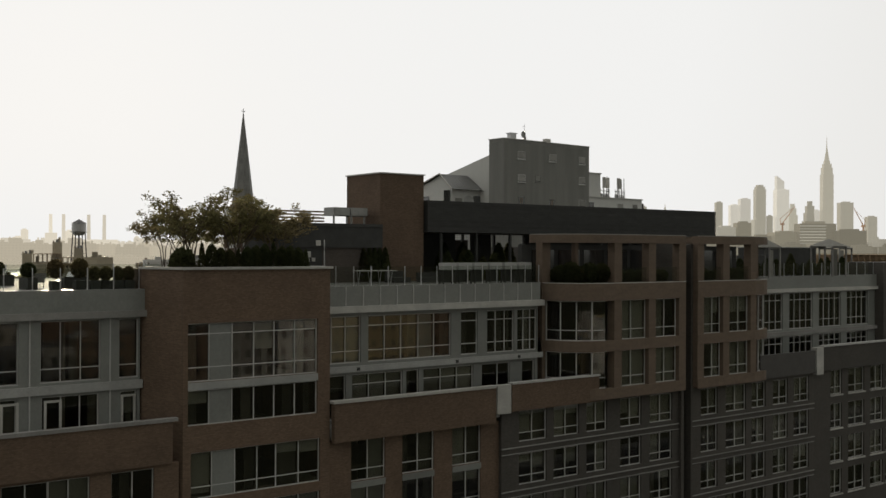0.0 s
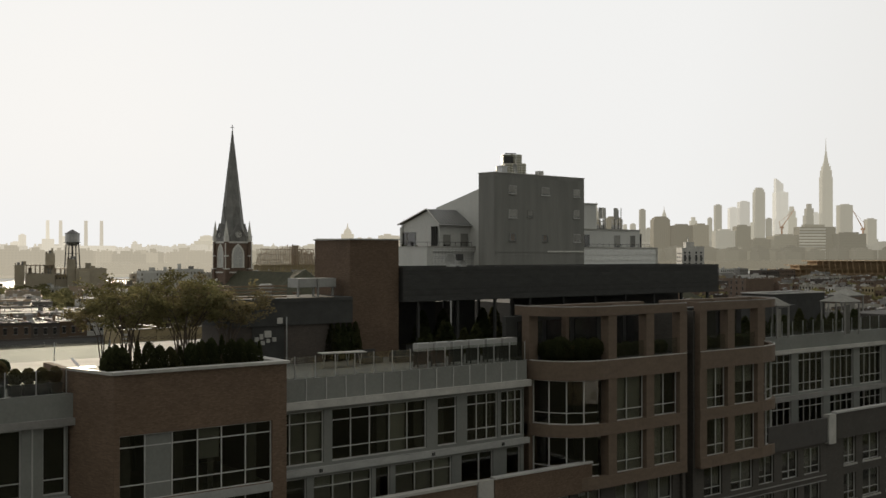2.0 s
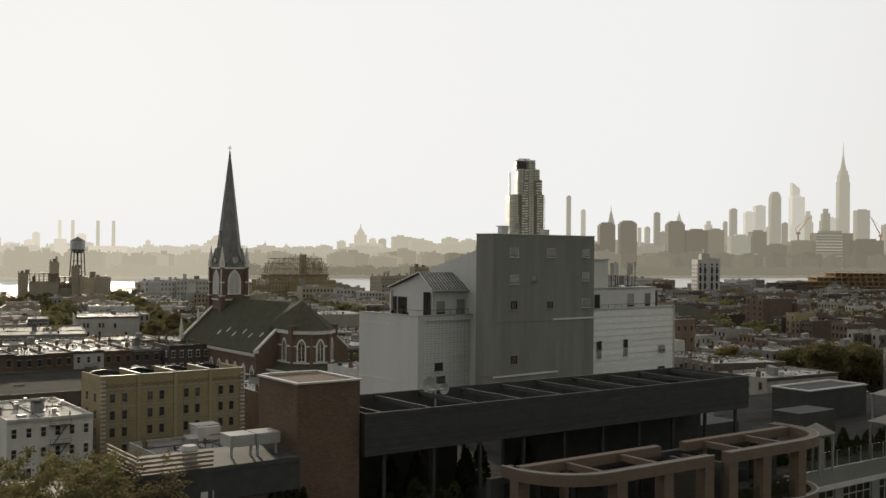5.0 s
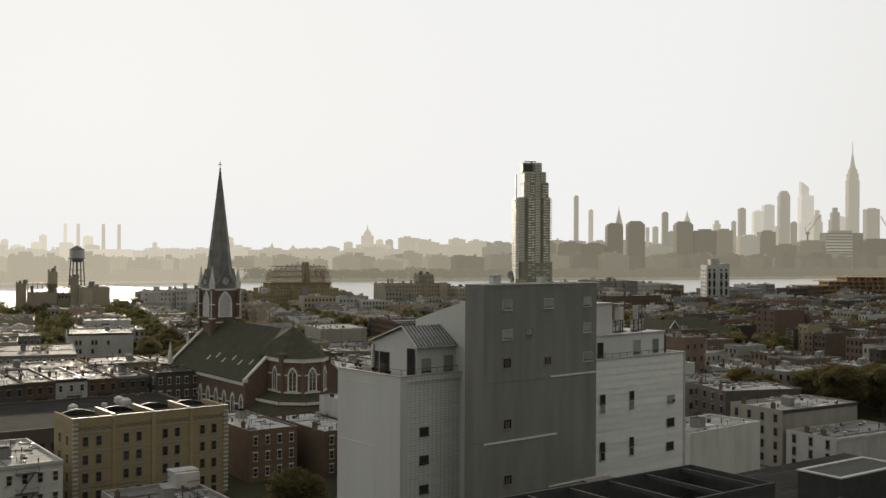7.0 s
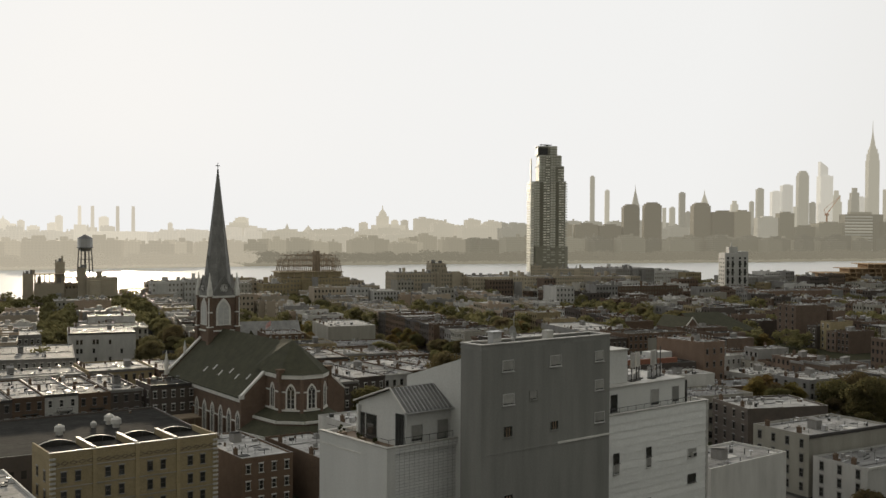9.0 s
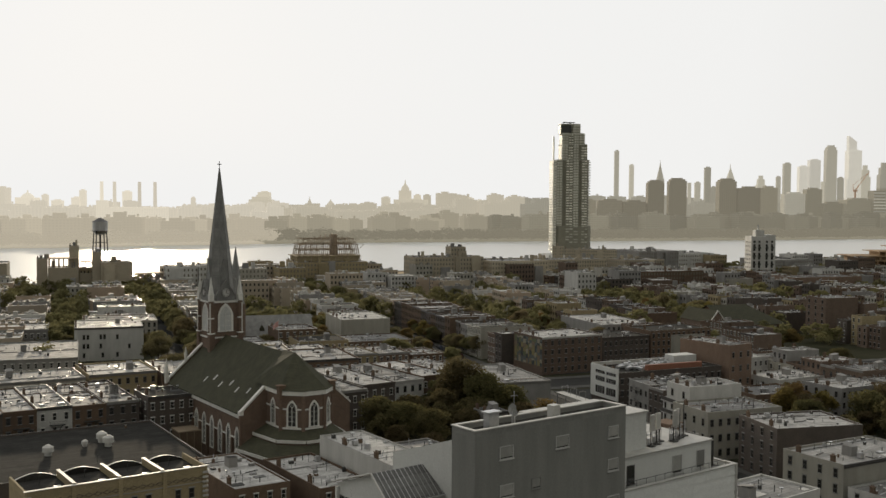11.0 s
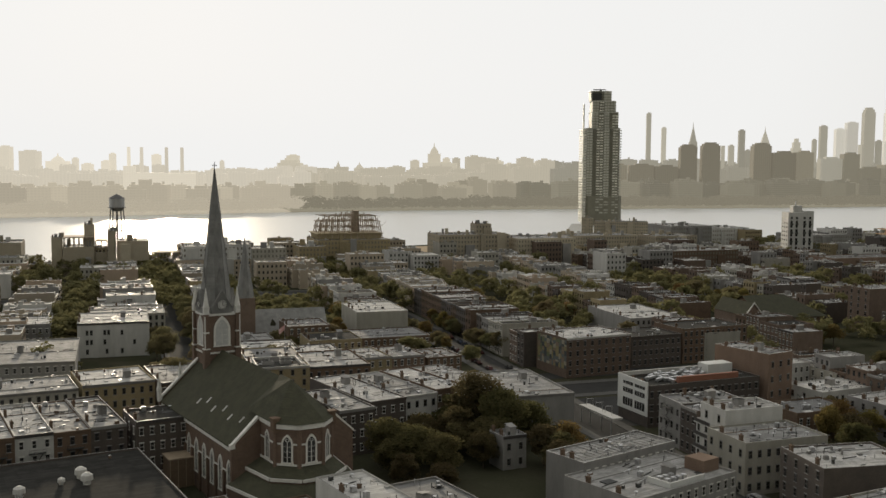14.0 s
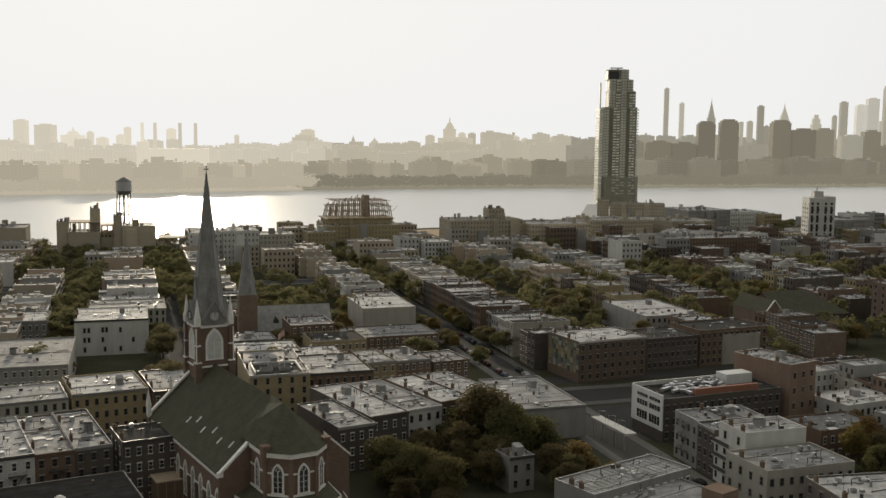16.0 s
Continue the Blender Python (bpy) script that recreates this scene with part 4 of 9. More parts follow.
row(559, 1, 120, 366, 15, 100, 46)
# unseen houses added behind the camera's start, sun-facing, to fill reflections and bounce light
br_ = random.Random(61)
for k in range(44):
    xx = -130 + (k % 22) * 13.5
    far_house(xx, -95 - 34 * (k // 22) + br_.uniform(-2, 2), 13.4, br_.uniform(14, 18), br_.choice((8, 10, 12)), 180, br_.choice((RED, BRICK, CREAM, WHITE, TAN, STONE)), br_.choice((ROOF_A, ROOF_B)), br_)
# mixed larger houses towards the river
lr = random.Random(31)
for k in range(120):
    s_, q_ = lr.uniform(-60, 760), lr.uniform(655, 800) if k % 3 else lr.uniform(770, 850)
    if abs(s_ - 70) < 16 or abs(s_ - 177) < 10 or built_up(s_, q_):
        continue
    x, y = sq(s_, q_)
    far_house(x, y, lr.uniform(10, 22), lr.uniform(10, 20), lr.choice((7, 9, 11, 13, 15, 18)), ROT - 90, lr.choice((RED, BRICK, DKBRICK, STONE, CREAM, WHITE, TAN)), lr.choice((ROOF_A, ROOF_B)), lr)
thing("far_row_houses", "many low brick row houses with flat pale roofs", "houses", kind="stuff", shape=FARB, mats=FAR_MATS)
yard_trees(207, 255, 440, 560, 26, 1, 0.35, 0.8, 1.2)
yard_trees(282, 328, 120, 362, 30, 21, 0.3)
yard_trees(315, 360, 415, 560, 22, 2, 0.4, 0.8, 1.2)
yard_trees(100, 146, 480, 560, 18, 5, 0.2)
yard_trees(21, 32, 440, 560, 9, 6, 0.1)
yard_trees(60, 64, 392, 560, 18, 7, 0.05, 0.9, 1.25)
yard_trees(76, 80, 400, 560, 14, 8, 0.1, 0.9, 1.25)
yard_trees(184, 186, 440, 560, 9, 9, 0.3, 0.6, 0.85)
yard_trees(168, 171, 420, 560, 9, 10, 0.3, 0.6, 0.85)
yard_trees(88, 150, 400, 470, 9, 14, 0.1, 0.8, 1.2)
yard_trees(76, 80, 392, 640, 24, 8, 0.05, 0.7, 1.0)
yard_trees(167, 171, 430, 640, 16, 9, 0.3, 0.5, 0.8)
yard_trees(183, 187, 430, 640, 18, 10, 0.3, 0.5, 0.8)
# gardens beside the church and the near houses
for x, y, s_, yl in ((212, 284, 1.35, 0), (221, 283, 1.2, 0), (204, 279, 1.25, 0), (214, 274, 1.2, 0), (206, 268, 1.1, 0), (198, 272, 1.0, 0), (222, 273, 1.05, 0), (209, 290, 1.15, 0), (219, 291, 1.1, 1), (200, 262, 0.9, 0),
                      (180, 274, 1.05, 0), (187, 277, 1.0, 0), (183, 266, 0.95, 0), (177, 266, 0.9, 0), (191, 269, 0.9, 0), (186, 258, 0.8, 0), (194, 281, 0.95, 0), (175, 257, 0.75, 0), (181, 250, 0.7, 0),
                      (213, 249, 1.0, 0), (219, 253, 1.1, 1), (214, 256, 1.0, 0), (224, 247, 0.6, 1), (210, 245, 0.7, 0),
                      (286, 228, 1.0, 1), (280, 216, 1.0, 0), (290, 205, 0.9, 0), (300, 240, 0.9, 0), (275, 200, 0.9, 0), (262, 176, 0.8, 0), (212, 144, 0.7, 0), (228, 138, 0.75, 1), (160, 190, 0.8, 0), (108, 180, 0.9, 0), (132, 200, 0.8, 0), (76, 180, 0.6, 1), (128, 170, 0.9, 0), (150, 172, 0.9, 0)):
    tree(x, y, 0, s_, yellow=bool(yl), label="tall dense tree of the dark grove beside the church" if 174 < x < 226 and y > 240 else "")

# woods farther off, joined
WOOD_B = Build()
wr = random.Random(77)
PUFF = [leaf_cloud(420, 4.8, 4.8, 4.0, 0.62, 200 + k, 14) for k in range(4)]


def puff(x, y, z, s_):
    b = wr.choice(PUFF)
    k = len(WOOD_B.v)
    m = pose(x, y, z + 5.2 * s_, 0, 0, wr.uniform(0, 360)) @ Matrix.Scale(s_, 4)
    WOOD_B.v += [tuple(m @ Vector(p)) for p in b.v]
    WOOD_B.f += [tuple(i + k for i in f) for f in b.f]
    WOOD_B.m += b.m


for s0, s1, q0, q1, n in ((207, 255, 560, 640, 22), (315, 360, 560, 640, 20), (422, 466, 560, 640, 16), (530, 573, 560, 640, 14), (100, 146, 560, 640, 14), (22, 38, 560, 650, 16), (-40, 60, 665, 800, 60), (60, 82, 640, 860, 26), (207, 255, 440, 560, 26), (315, 360, 415, 560, 26), (422, 466, 415, 560, 24), (530, 573, 415, 560, 20), (388, 434, 120, 366, 40), (495, 545, 120, 366, 40), (100, 146, 480, 560, 14), (278, 290, 400, 640, 20), (20, 32, 400, 560, 20), (60, 66, 560, 850, 30), (75, 81, 560, 850, 30), (168, 172, 560, 850, 22), (182, 187, 560, 850, 22), (276, 292, 560, 640, 12), (386, 396, 400, 640, 16), (493, 503, 400, 640, 16), (85, 330, 660, 830, 50), (330, 780, 660, 900, 90), (-120, -60, 450, 840, 40)):
    for _ in range(int(n * 1.5)):
        s_, q_ = wr.uniform(s0, s1), wr.uniform(q0, q1)
        if built_up(s_, q_):
            continue
        x, y = sq(s_, q_)
        puff(x, y, 0, wr.uniform(0.75, 1.45))
thing("woods", "distant street and garden trees in haze-paled autumn green", "trees", kind="stuff", shape=WOOD_B, mats=LEAF_FAR)
# the wooded far bank
BANK, BANK2 = Build(), Build()
for i in range(520):
    s_ = -500 + i * 5.2 + wr.uniform(-3, 3)
    x, y = sq(s_, far_shore(s_) + wr.uniform(8, 60))
    b = wr.choice(PUFF)
    # sunward trees take the more strongly glowing haze
    into = BANK if s_ < 330 else BANK2
    k = len(into.v)
    sc_ = wr.uniform(1.5, 2.8)
    m = pose(x, y, 4.0 * sc_, 0, 0, wr.uniform(0, 360)) @ Matrix.Diagonal((sc_ * 1.5, sc_ * 1.5, sc_ * 1.1, 1))
    into.v += [tuple(m @ Vector(p)) for p in b.v[:1000]]
    into.f += [tuple(j + k for j in f) for f in b.f[:250]]
    into.m += b.m[:250]
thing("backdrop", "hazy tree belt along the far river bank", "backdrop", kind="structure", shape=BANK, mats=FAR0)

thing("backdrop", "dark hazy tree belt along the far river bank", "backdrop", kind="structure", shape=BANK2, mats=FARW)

# ---- the corner buildings and near blocks ----
def placed(x0, x1, y0, y1, h, wall, roof, label, rot=0.0, **k):
    k.setdefault("cat", "building")
    k.setdefault("name", "corner_building")
    k.setdefault("hidden", "BR")
    return flat_house((x0 + x1) / 2, (y0 + y1) / 2, x1 - x0, y1 - y0, h, rot, wall, roof, label, **k)


apt = thing("apartment_house", "tan brick apartment house with diamond brickwork and scalloped roof", "apartment building", pose(94.3, 216.5, 0, 0, 0, 1.5))
part("wall", Build().box(-15, 15, -5.5, 5.5, 0, 16.2), TAN, apt)
part("roof", Build().box(-14.6, 14.6, -5.1, 5.1, 16.2, 16.3), ROOF_C, apt)
part("parapet", Build().box(-15, 15, -5.5, -5.15, 16.2, 17.3), TAN, apt)
part("parapet", Build().box(-15, -14.65, -5.13, 5.5, 16.2, 17.35), TAN, apt)
part("parapet", Build().box(14.65, 15, -5.13, 5.5, 16.2, 17.35), TAN, apt)
for i in range(4):
    x0 = -14.6 + i * 7.3
    sc_ = Build()
    for j in range(8):
        a0, a1 = j / 8, (j + 1) / 8
        z0, z1 = 16.5 + 0.95 * math.sin(math.pi * a0), 16.5 + 0.95 * math.sin(math.pi * a1)
        xa, xb = x0 + 7.25 * a0, x0 + 7.25 * a1
        for yy in (5.15, 5.5):
            q4 = [(xa, yy, 16.2), (xb, yy, 16.2), (xb, yy, z1), (xa, yy, z0)]
            sc_.face(q4 if yy < 5.3 else q4[::-1])
        sc_.face([(xa, 5.1, z0), (xb, 5.1, z1), (xb, 5.6, z1), (xa, 5.6, z0)], 1)
    part("parapet", sc_, [ROOF_C, COPING], apt, "scalloped tar-coated back parapet")
    if i:
        part("parapet", Build().box(x0 - 0.2, x0 + 0.2, -5.1, 5.1, 16.3, 17.5).box(x0 - 0.3, x0 + 0.3, -5.1, 5.1, 17.5, 17.6, 1), [TAN, COPING], apt)
    part("vent_pipe", PIPE, None, apt, m=pose(x0 + 3.4, 1.5, 16.3))
    part("skylight", SKYLIGHT, None, apt, m=pose(x0 + 5.4, -2.4, 16.3))
part("coping", Build().box(-15.15, 15.15, -5.65, -5.05, 17.3, 17.42), COPING, apt)
for i in range(5):
    u = -15 + i * 7.5
    part("pilaster", Build().box(max(-15, u - 0.35), min(15, u + 0.35), -5.68, -5.503, 0, 17.3), TAN, apt)
QUOIN = Build().box(-0.5, 0.5, -0.2, 0, 0, 0.35).mesh("quoin", COPING)
for k in range(20):
    for u in (-14.6, 14.6):
        part("quoin", QUOIN, None, apt, m=pose(u, -5.69, 0.6 + k * 0.82))
DIAMOND = Build().tube((-0.65, 0, 0), (0, 0, 0.32), 0.06, None, 4).tube((0, 0, 0.32), (0.65, 0, 0), 0.06, None, 4).tube((0.65, 0, 0), (0, 0, -0.32), 0.06, None, 4).tube((0, 0, -0.32), (-0.65, 0, 0), 0.06, None, 4).mesh("brick_diamond", DKBRICK)
for k in range(20):
    part("brick_diamond", DIAMOND, None, apt, m=pose(-14.0 + k * 1.47, -5.53, 15.4))
for z in (14.6, 11.3, 8.0, 4.7):
    part("string_course", Build().box(-15, 15, -5.62, -5.503, z, z + 0.12), STONE, apt)
for f in range(5):
    for i in range(4):
        for du in (2.3, 4.7):
            part("window", WIN_DARK, None, apt, m=pose(-15 + i * 7.5 + du, -5.5, 12.2 - f * 3.3 if f < 4 else 0.2))
    for v in (-2.5, 2.0):
        part("window", WIN_DARK, None, apt, m=pose(-15, v, max(0.3, 12.2 - f * 3.3), 0, 0, -90))
placed(116.8, 127.8, 217, 243, 10.7, BRICK, ROOF_A, "brown brick tenement with pale window trim", 0, windows="F", win=WIN_LIGHT, name="tenement", cols=4, storeys=3, cornice=False, clutter=4)
for i, (x0, x1, wall, wl_) in enumerate([(60, 68, DKBRICK, "dark brick"), (68, 76, BRICK, "brown brick"), (76, 84, RED, "red brick"), (84, 91.5, DKBRICK, "dark brick"), (91.5, 99, BRICK, "brown brick"), (99, 107, WHITE, "white painted"), (107, 115, BRICK, "brown brick"), (115, 123, DKBRICK, "dark brick")]):
    placed(x0, x1, 293 + i * 0.0, 325, 14 + (i % 3) * 0.2, wall, ROOF_A, f"{wl_} tenement with a bright silver roof", -2, cat="house", name="tenement", group="tenements on the avenue", clutter=4, win=WIN_DARK if wall is not WHITE else WIN_LIGHT)


def fire_escape(x, y, rot, storeys, group="fire escapes"):
    """Iron balconies with rails and sloping ladders down a wall."""
    fe = thing("fire_escape", "black iron fire escape on a tenement wall", "fire escape", pose(x, y, 0, 0, 0, rot), group)
    for f in range(1, storeys):
        z = 3.4 * f - 0.2
        part("landing", Build().box(-1.8, 1.8, -1.1, 0, z, z + 0.07), DARKM, fe)
        part("rail", Build().tube((-1.8, -1.1, z + 0.95), (1.8, -1.1, z + 0.95), 0.03).tube((-1.8, -1.1, z + 0.5), (1.8, -1.1, z + 0.5), 0.02).tube((-1.8, -1.1, z), (-1.8, -1.1, z + 0.95), 0.03).tube((1.8, -1.1, z), (1.8, -1.1, z + 0.95), 0.03).tube((-1.8, 0, z + 0.95), (-1.8, -1.1, z + 0.95), 0.03).tube((1.8, 0, z + 0.95), (1.8, -1.1, z + 0.95), 0.03), DARKM, fe)
        if f < storeys - 1:
            part("ladder", Build().tube((-1.2, -0.8, z), (1.2, -0.8, z + 3.4), 0.05).tube((-1.2, -0.4, z), (1.2, -0.4, z + 3.4), 0.05), DARKM, fe)
    return fe


fire_escape(103, 293, -2, 4)
fire_escape(95, 293, -2, 4)
fire_escape(111, 293, -2, 4)
fire_escape(70, 204, 0, 4)
fire_escape(*sq(185.2, 308.5), 256, 4)
WHITEVENT = Build().cyl(0, 0, 0, 0.9, 0.8, 0.8, 12).cyl(0, 0, 0.9, 1.9, 1.25, 1.15, 12).cyl(0, 0, 1.9, 2.4, 1.15, 0.4, 12)
for x, y, s_ in ((94.4, 263.2, 0.95), (102.9, 267.4, 0.6), (107.1, 269.6, 1.0), (107.3, 265.1, 1.0)):
    ve = thing("roof_ventilator", "round white roof ventilator on a dark roof", "ventilator", pose(x, y, 10.08), "white roof ventilators", shape=WHITEVENT, mats=WHITE)
    ve.scale = (s_, s_, s_)
placed(124, 136, 290, 303, 15, DKBRICK, ROOF_C, "dark brick rectory with arched pale trim", -2, windows="FL", win=WIN_LIGHT, name="rectory")
placed(52, 122, 244, 286, 10.5, DKBRICK, ROOF_C, "low wide dark-roofed school hall", -2, windows="F", hidden="FBR", cornice=False, name="school_hall", storeys=2)
placed(143, 153, 201, 235, 14, WHITE, ROOF_S, "white painted house with a pale roof", 0, windows="F", name="house", cat="house", clutter=5)
placed(153.5, 168, 212, 232, 11, STONE, ROOF_B, "grey house with a felt roof", 0, windows="F", name="house", cat="house")
placed(131.5, 142.5, 212, 238, 9.8, BRICK, ROOF_A, "brown brick house with pale window trim", 0, windows="F", name="house", cat="house", clutter=6, cornice=False, cols=3, win=WIN_LIGHT)
for x, y, s_ in ((146, 196, 1.1), (140, 199, 0.9), (152, 193, 1.0), (157, 200, 1.0), (160, 206, 0.9)):
    tree(x, y, 0, s_)
wapt = placed(149, 175, 450, 478, 13.2, WHITE, ROOF_A, "white painted apartment house with few windows and a bright roof", -14, windows="", name="apartment_house", clutter=8)
for u, z in ((-9.5, 8.6), (-8.0, 8.6), (-3.2, 8.6), (-1.8, 8.6), (3.0, 8.4), (-9.5, 5.0), (-8.0, 5.0), (-3.2, 5.0), (7.5, 4.6), (-9.5, 1.4), (-2.5, 1.4), (3.0, 1.4)):
    part("window", WIN_DARK, None, wapt, m=pose(u, -14, z))
placed(158, 188, 474, 500, 12.5, CREAM, ROOF_A, "pale apartment house beside street trees", -14, windows="F", name="apartment_house", clutter=5)
placed(112, 142, 470, 492, 12, STONE, ROOF_A, "grey stucco apartment house", -14, windows="F", name="apartment_house", clutter=5)
placed(105, 138, 395, 440, 11, STONE, ROOF_A, "grey apartment house with pale roof", -14, windows="F", name="apartment_house", clutter=6)
placed(95, 125, 352, 372, 11, CREAM, ROOF_A, "cream shop house with a bright roof", -4, windows="F", name="shop_house", clutter=4)
placed(126, 146, 350, 373, 11.5, TAN, ROOF_A, "tan shop house with a bright roof", -4, windows="F", name="shop_house", clutter=4)
placed(147, 166, 345, 372, 11, BRICK, ROOF_A, "brown brick shop house with a pale roof", -6, windows="F", name="shop_house", clutter=4)
placed(257, 279, 432, 462, 12.2, CREAM, ROOF_S, "pale green-grey rendered warehouse with blank walls", -14, windows="", name="warehouse", clutter=3, cornice=False, coping=COPING)
placed(213, 224, 350, 369, 11, TAN, ROOF_A, "tan shop house with a pale roof", -6, windows="F", name="shop_house", clutter=5)
placed(224.1, 236, 349, 368, 10.6, ORANGE, ROOF_A, "orange brown shop house with a pale roof", -6, windows="F", name="shop_house", clutter=5)
placed(236.5, 249, 347, 363, 9.4, BRICK, ROOF_B, "low brown brick shop house", -6, windows="F", name="shop_house", clutter=5)
placed(238, 270, 402, 424, 7, BRICK, ROOF_B, "low brown brick annex with a felt roof", -12, windows="F", name="annex", clutter=4, cornice=False)
placed(213, 232, 386, 404, 11, TAN, ROOF_C, "tan brick tenement back", -12, windows="F", name="tenement", clutter=5, cornice=False)
placed(214, 230, 408, 426, 13, BRICK, ROOF_A, "brown brick tenement back with a pale roof", -12, windows="F", name="tenement", clutter=5, cornice=False)
placed(190, 206, 405, 421, 10, DKBRICK, ROOF_A, "dark brick tenement back with a pale roof", -12, windows="F", name="tenement", clutter=5, cornice=False)
for i, (x0, x1, y0) in enumerate([(184, 195, 292), (195.5, 206, 294), (206.5, 217, 296), (217.5, 228, 298)]):
    placed(x0, x1, y0, 327, 12 - 0.3 * (i % 2), (DKBRICK, WHITE, BRICK, STONE)[i], ROOF_A, "brick house with a bright roof beside garden trees", 2, name="house", cat="house", group="houses on the avenue", clutter=4)
placed(173.5, 183.5, 287, 312, 12, DKBRICK, ROOF_A, "dark brick house with a bright white roof", 0, windows="FR", name="house", cat="house")
placed(232, 251, 286, 321, 9, STONE, ROOF_A, "low corner shop with a pale roof", -14, windows="", name="corner_shop")
hall = placed(176, 193.5, 341, 375, 13, TAN, ROOF_B, "tan brick hall with a sunken roof court", -14, windows="F", name="parish_hall", clutter=2, coping=COPING, cols=5)
part("roof_court", Build().box(-6.6, 6.4, -15.2, -3.0, 12.6, 12.75), ROOF_C, hall, "dark sunken court of the roof")
for x0, x1, y0, y1 in ((-7, 6.8, -3.0, -2.6), (-7, -6.6, -15.2, -3.0), (6.4, 6.8, -15.2, -3.0)):
    part("parapet", Build().box(x0, x1, y0, y1, 12.6, 13.5), COPING, hall)
for x0, y0 in ((-4.8, -12.5), (0.6, -12.0), (-2.0, -7.5)):
    part("roof_light", Build().box(x0, x0 + 3.4, y0, y0 + 0.15, 12.75, 13.6).box(x0, x0 + 3.4, y0 + 2.6, y0 + 2.75, 12.75, 13.6).box(x0, x0 + 0.15, y0 + 0.15, y0 + 2.6, 12.75, 13.6).box(x0 + 3.25, x0 + 3.4, y0 + 0.15, y0 + 2.6, 12.75, 13.6), STONE, hall)
placed(183, 204, 377, 396, 11.5, DKBRICK, ROOF_S, "dark brick tenement with a bright roof behind the hall", -14, windows="F", name="tenement", clutter=6, cornice=False)
placed(192, 212, 340, 366, 11.8, BRICK, ROOF_A, "brown brick shop house with pale roofs", -12, windows="F", name="shop_row", clutter=6)
placed(196, 214, 366.2, 382, 11.2, DKBRICK, ROOF_A, "dark brick shop house with pale roofs", -12, windows="F", name="shop_row", clutter=6)
placed(203, 209.5, 257, 264, 8.4, STONE, ROOF_B, "small pale rendered house among trees", -6, windows="F", name="house", cat="house", clutter=1)
mural_house = placed(284, 311, 332, 352, 14, RED, ROOF_A, "red brick corner tenement with a painted side wall", -6, windows="F", win=WIN_DARK, name="tenement", clutter=9, coping=COPING, cols=9, storeys=4)
placed(316, 337.8, 334, 352, 11.6, DKBRICK, ROOF_C, "dark brick loft building with a tar roof", -8, windows="F", win=WIN_DARK, name="loft_building", clutter=7)
placed(338.2, 368, 330, 348, 13.2, BRICK, ROOF_C, "brown brick loft building with a stepped parapet", -8, windows="F", win=WIN_DARK, name="loft_building", clutter=5, cornice=False)
mr = random.Random(9)
MURAL = [surf("mural_" + n_, c_, None, 0.8, 1.2, 6, 0.05) for n_, c_ in (("ochre", (0.24, 0.2, 0.09)), ("blue", (0.11, 0.125, 0.12)), ("green", (0.13, 0.145, 0.075)), ("rose", (0.2, 0.15, 0.1)), ("sand", (0.3, 0.27, 0.2)), ("dark", (0.05, 0.06, 0.06)))]
mu = Build()
v = -9.9
while v < 9.0:
    z, dv = 3.2, mr.uniform(0.8, 2.2)
    while z < 12.6:
        dz = mr.uniform(0.6, 2.4)
        k_ = mr.uniform(-0.4, 0.4)
        mu.face([(-13.53, min(9.9, v + dv), z), (-13.53, v, z), (-13.53, v, min(13.2, z + dz + k_)), (-13.53, min(9.9, v + dv), min(13.2, z + dz - k_))], mr.randrange(6))
        z += dz
    v += dv
part("mural", mu, MURAL, mural_house, "faded colourful painted side wall")
shop = placed(261.9, 300.9, 266.4, 281.4, 12, DKBRICK, ROOF_C, "modern shop building with white facade and cluttered dark roof", -9, windows="F", name="shop_building", clutter=9, win=WIN_DARK, cornice=False)
part("facade_panel", Build().box(-19.9, -19.52, -7.5, 7.5, 3.2, 13.0), PANEL, shop, "white rendered street facade")
for z, hh in ((4.4, 2.3), (8.2, 1.4), (10.6, 0.9)):
    for v in (-6.4, -0.4):
        part("window_band", Build().box(-19.96, -19.903, v, v + 5.0, z, z + hh), PANE, shop)
        for k in range(1, 4):
            part("mullion", Build().box(-20.0, -19.963, v + 1.25 * k - 0.05, v + 1.25 * k + 0.05, z, z + hh), FRAME, shop)
part("parapet", Build().box(-19.5, 19.5, 7.2, 7.5, 12, 13.0).box(-19.5, 19.5, 7.1, 7.6, 13.0, 13.15), COPING, shop)
part("roof_house", Build().box(-9, 12, -7.1, -6.0, 12.05, 13.7), surf("orange_red_paint", (0.27, 0.11, 0.065), (0.21, 0.085, 0.05), 0.7, 0.8, 6, 0.05), shop, "orange-red roof house wall")
part("roof_house", Build().box(8, 17, 2.0, 6.8, 11.5, 14.4), PANEL, shop, "pale roof house")
DUCT = Build().box(-2.6, 2.6, -0.5, 0.5, 0.35, 1.05).box(-2.2, -2.0, -0.4, 0.4, 0, 0.35).box(2.0, 2.2, -0.4, 0.4, 0, 0.35).box(2.2, 3.2, -0.6, 0.6, 0.3, 1.5).mesh("duct", STEEL)
dr = random.Random(4)
for k in range(16):
    part("duct", DUCT, None, shop, m=pose(dr.uniform(-14, 7), dr.uniform(-3.5, 5), 11.5, 0, 0, dr.choice((0, 90, 20))))
placed(301.5, 312.5, 262.5, 283, 18.4, ORANGE, ROOF_A, "orange brick warehouse with plain walls", 2, windows="F", name="warehouse", clutter=2, cols=3, storeys=4, win=WIN_DARK, cornice=False, coping=COPING)
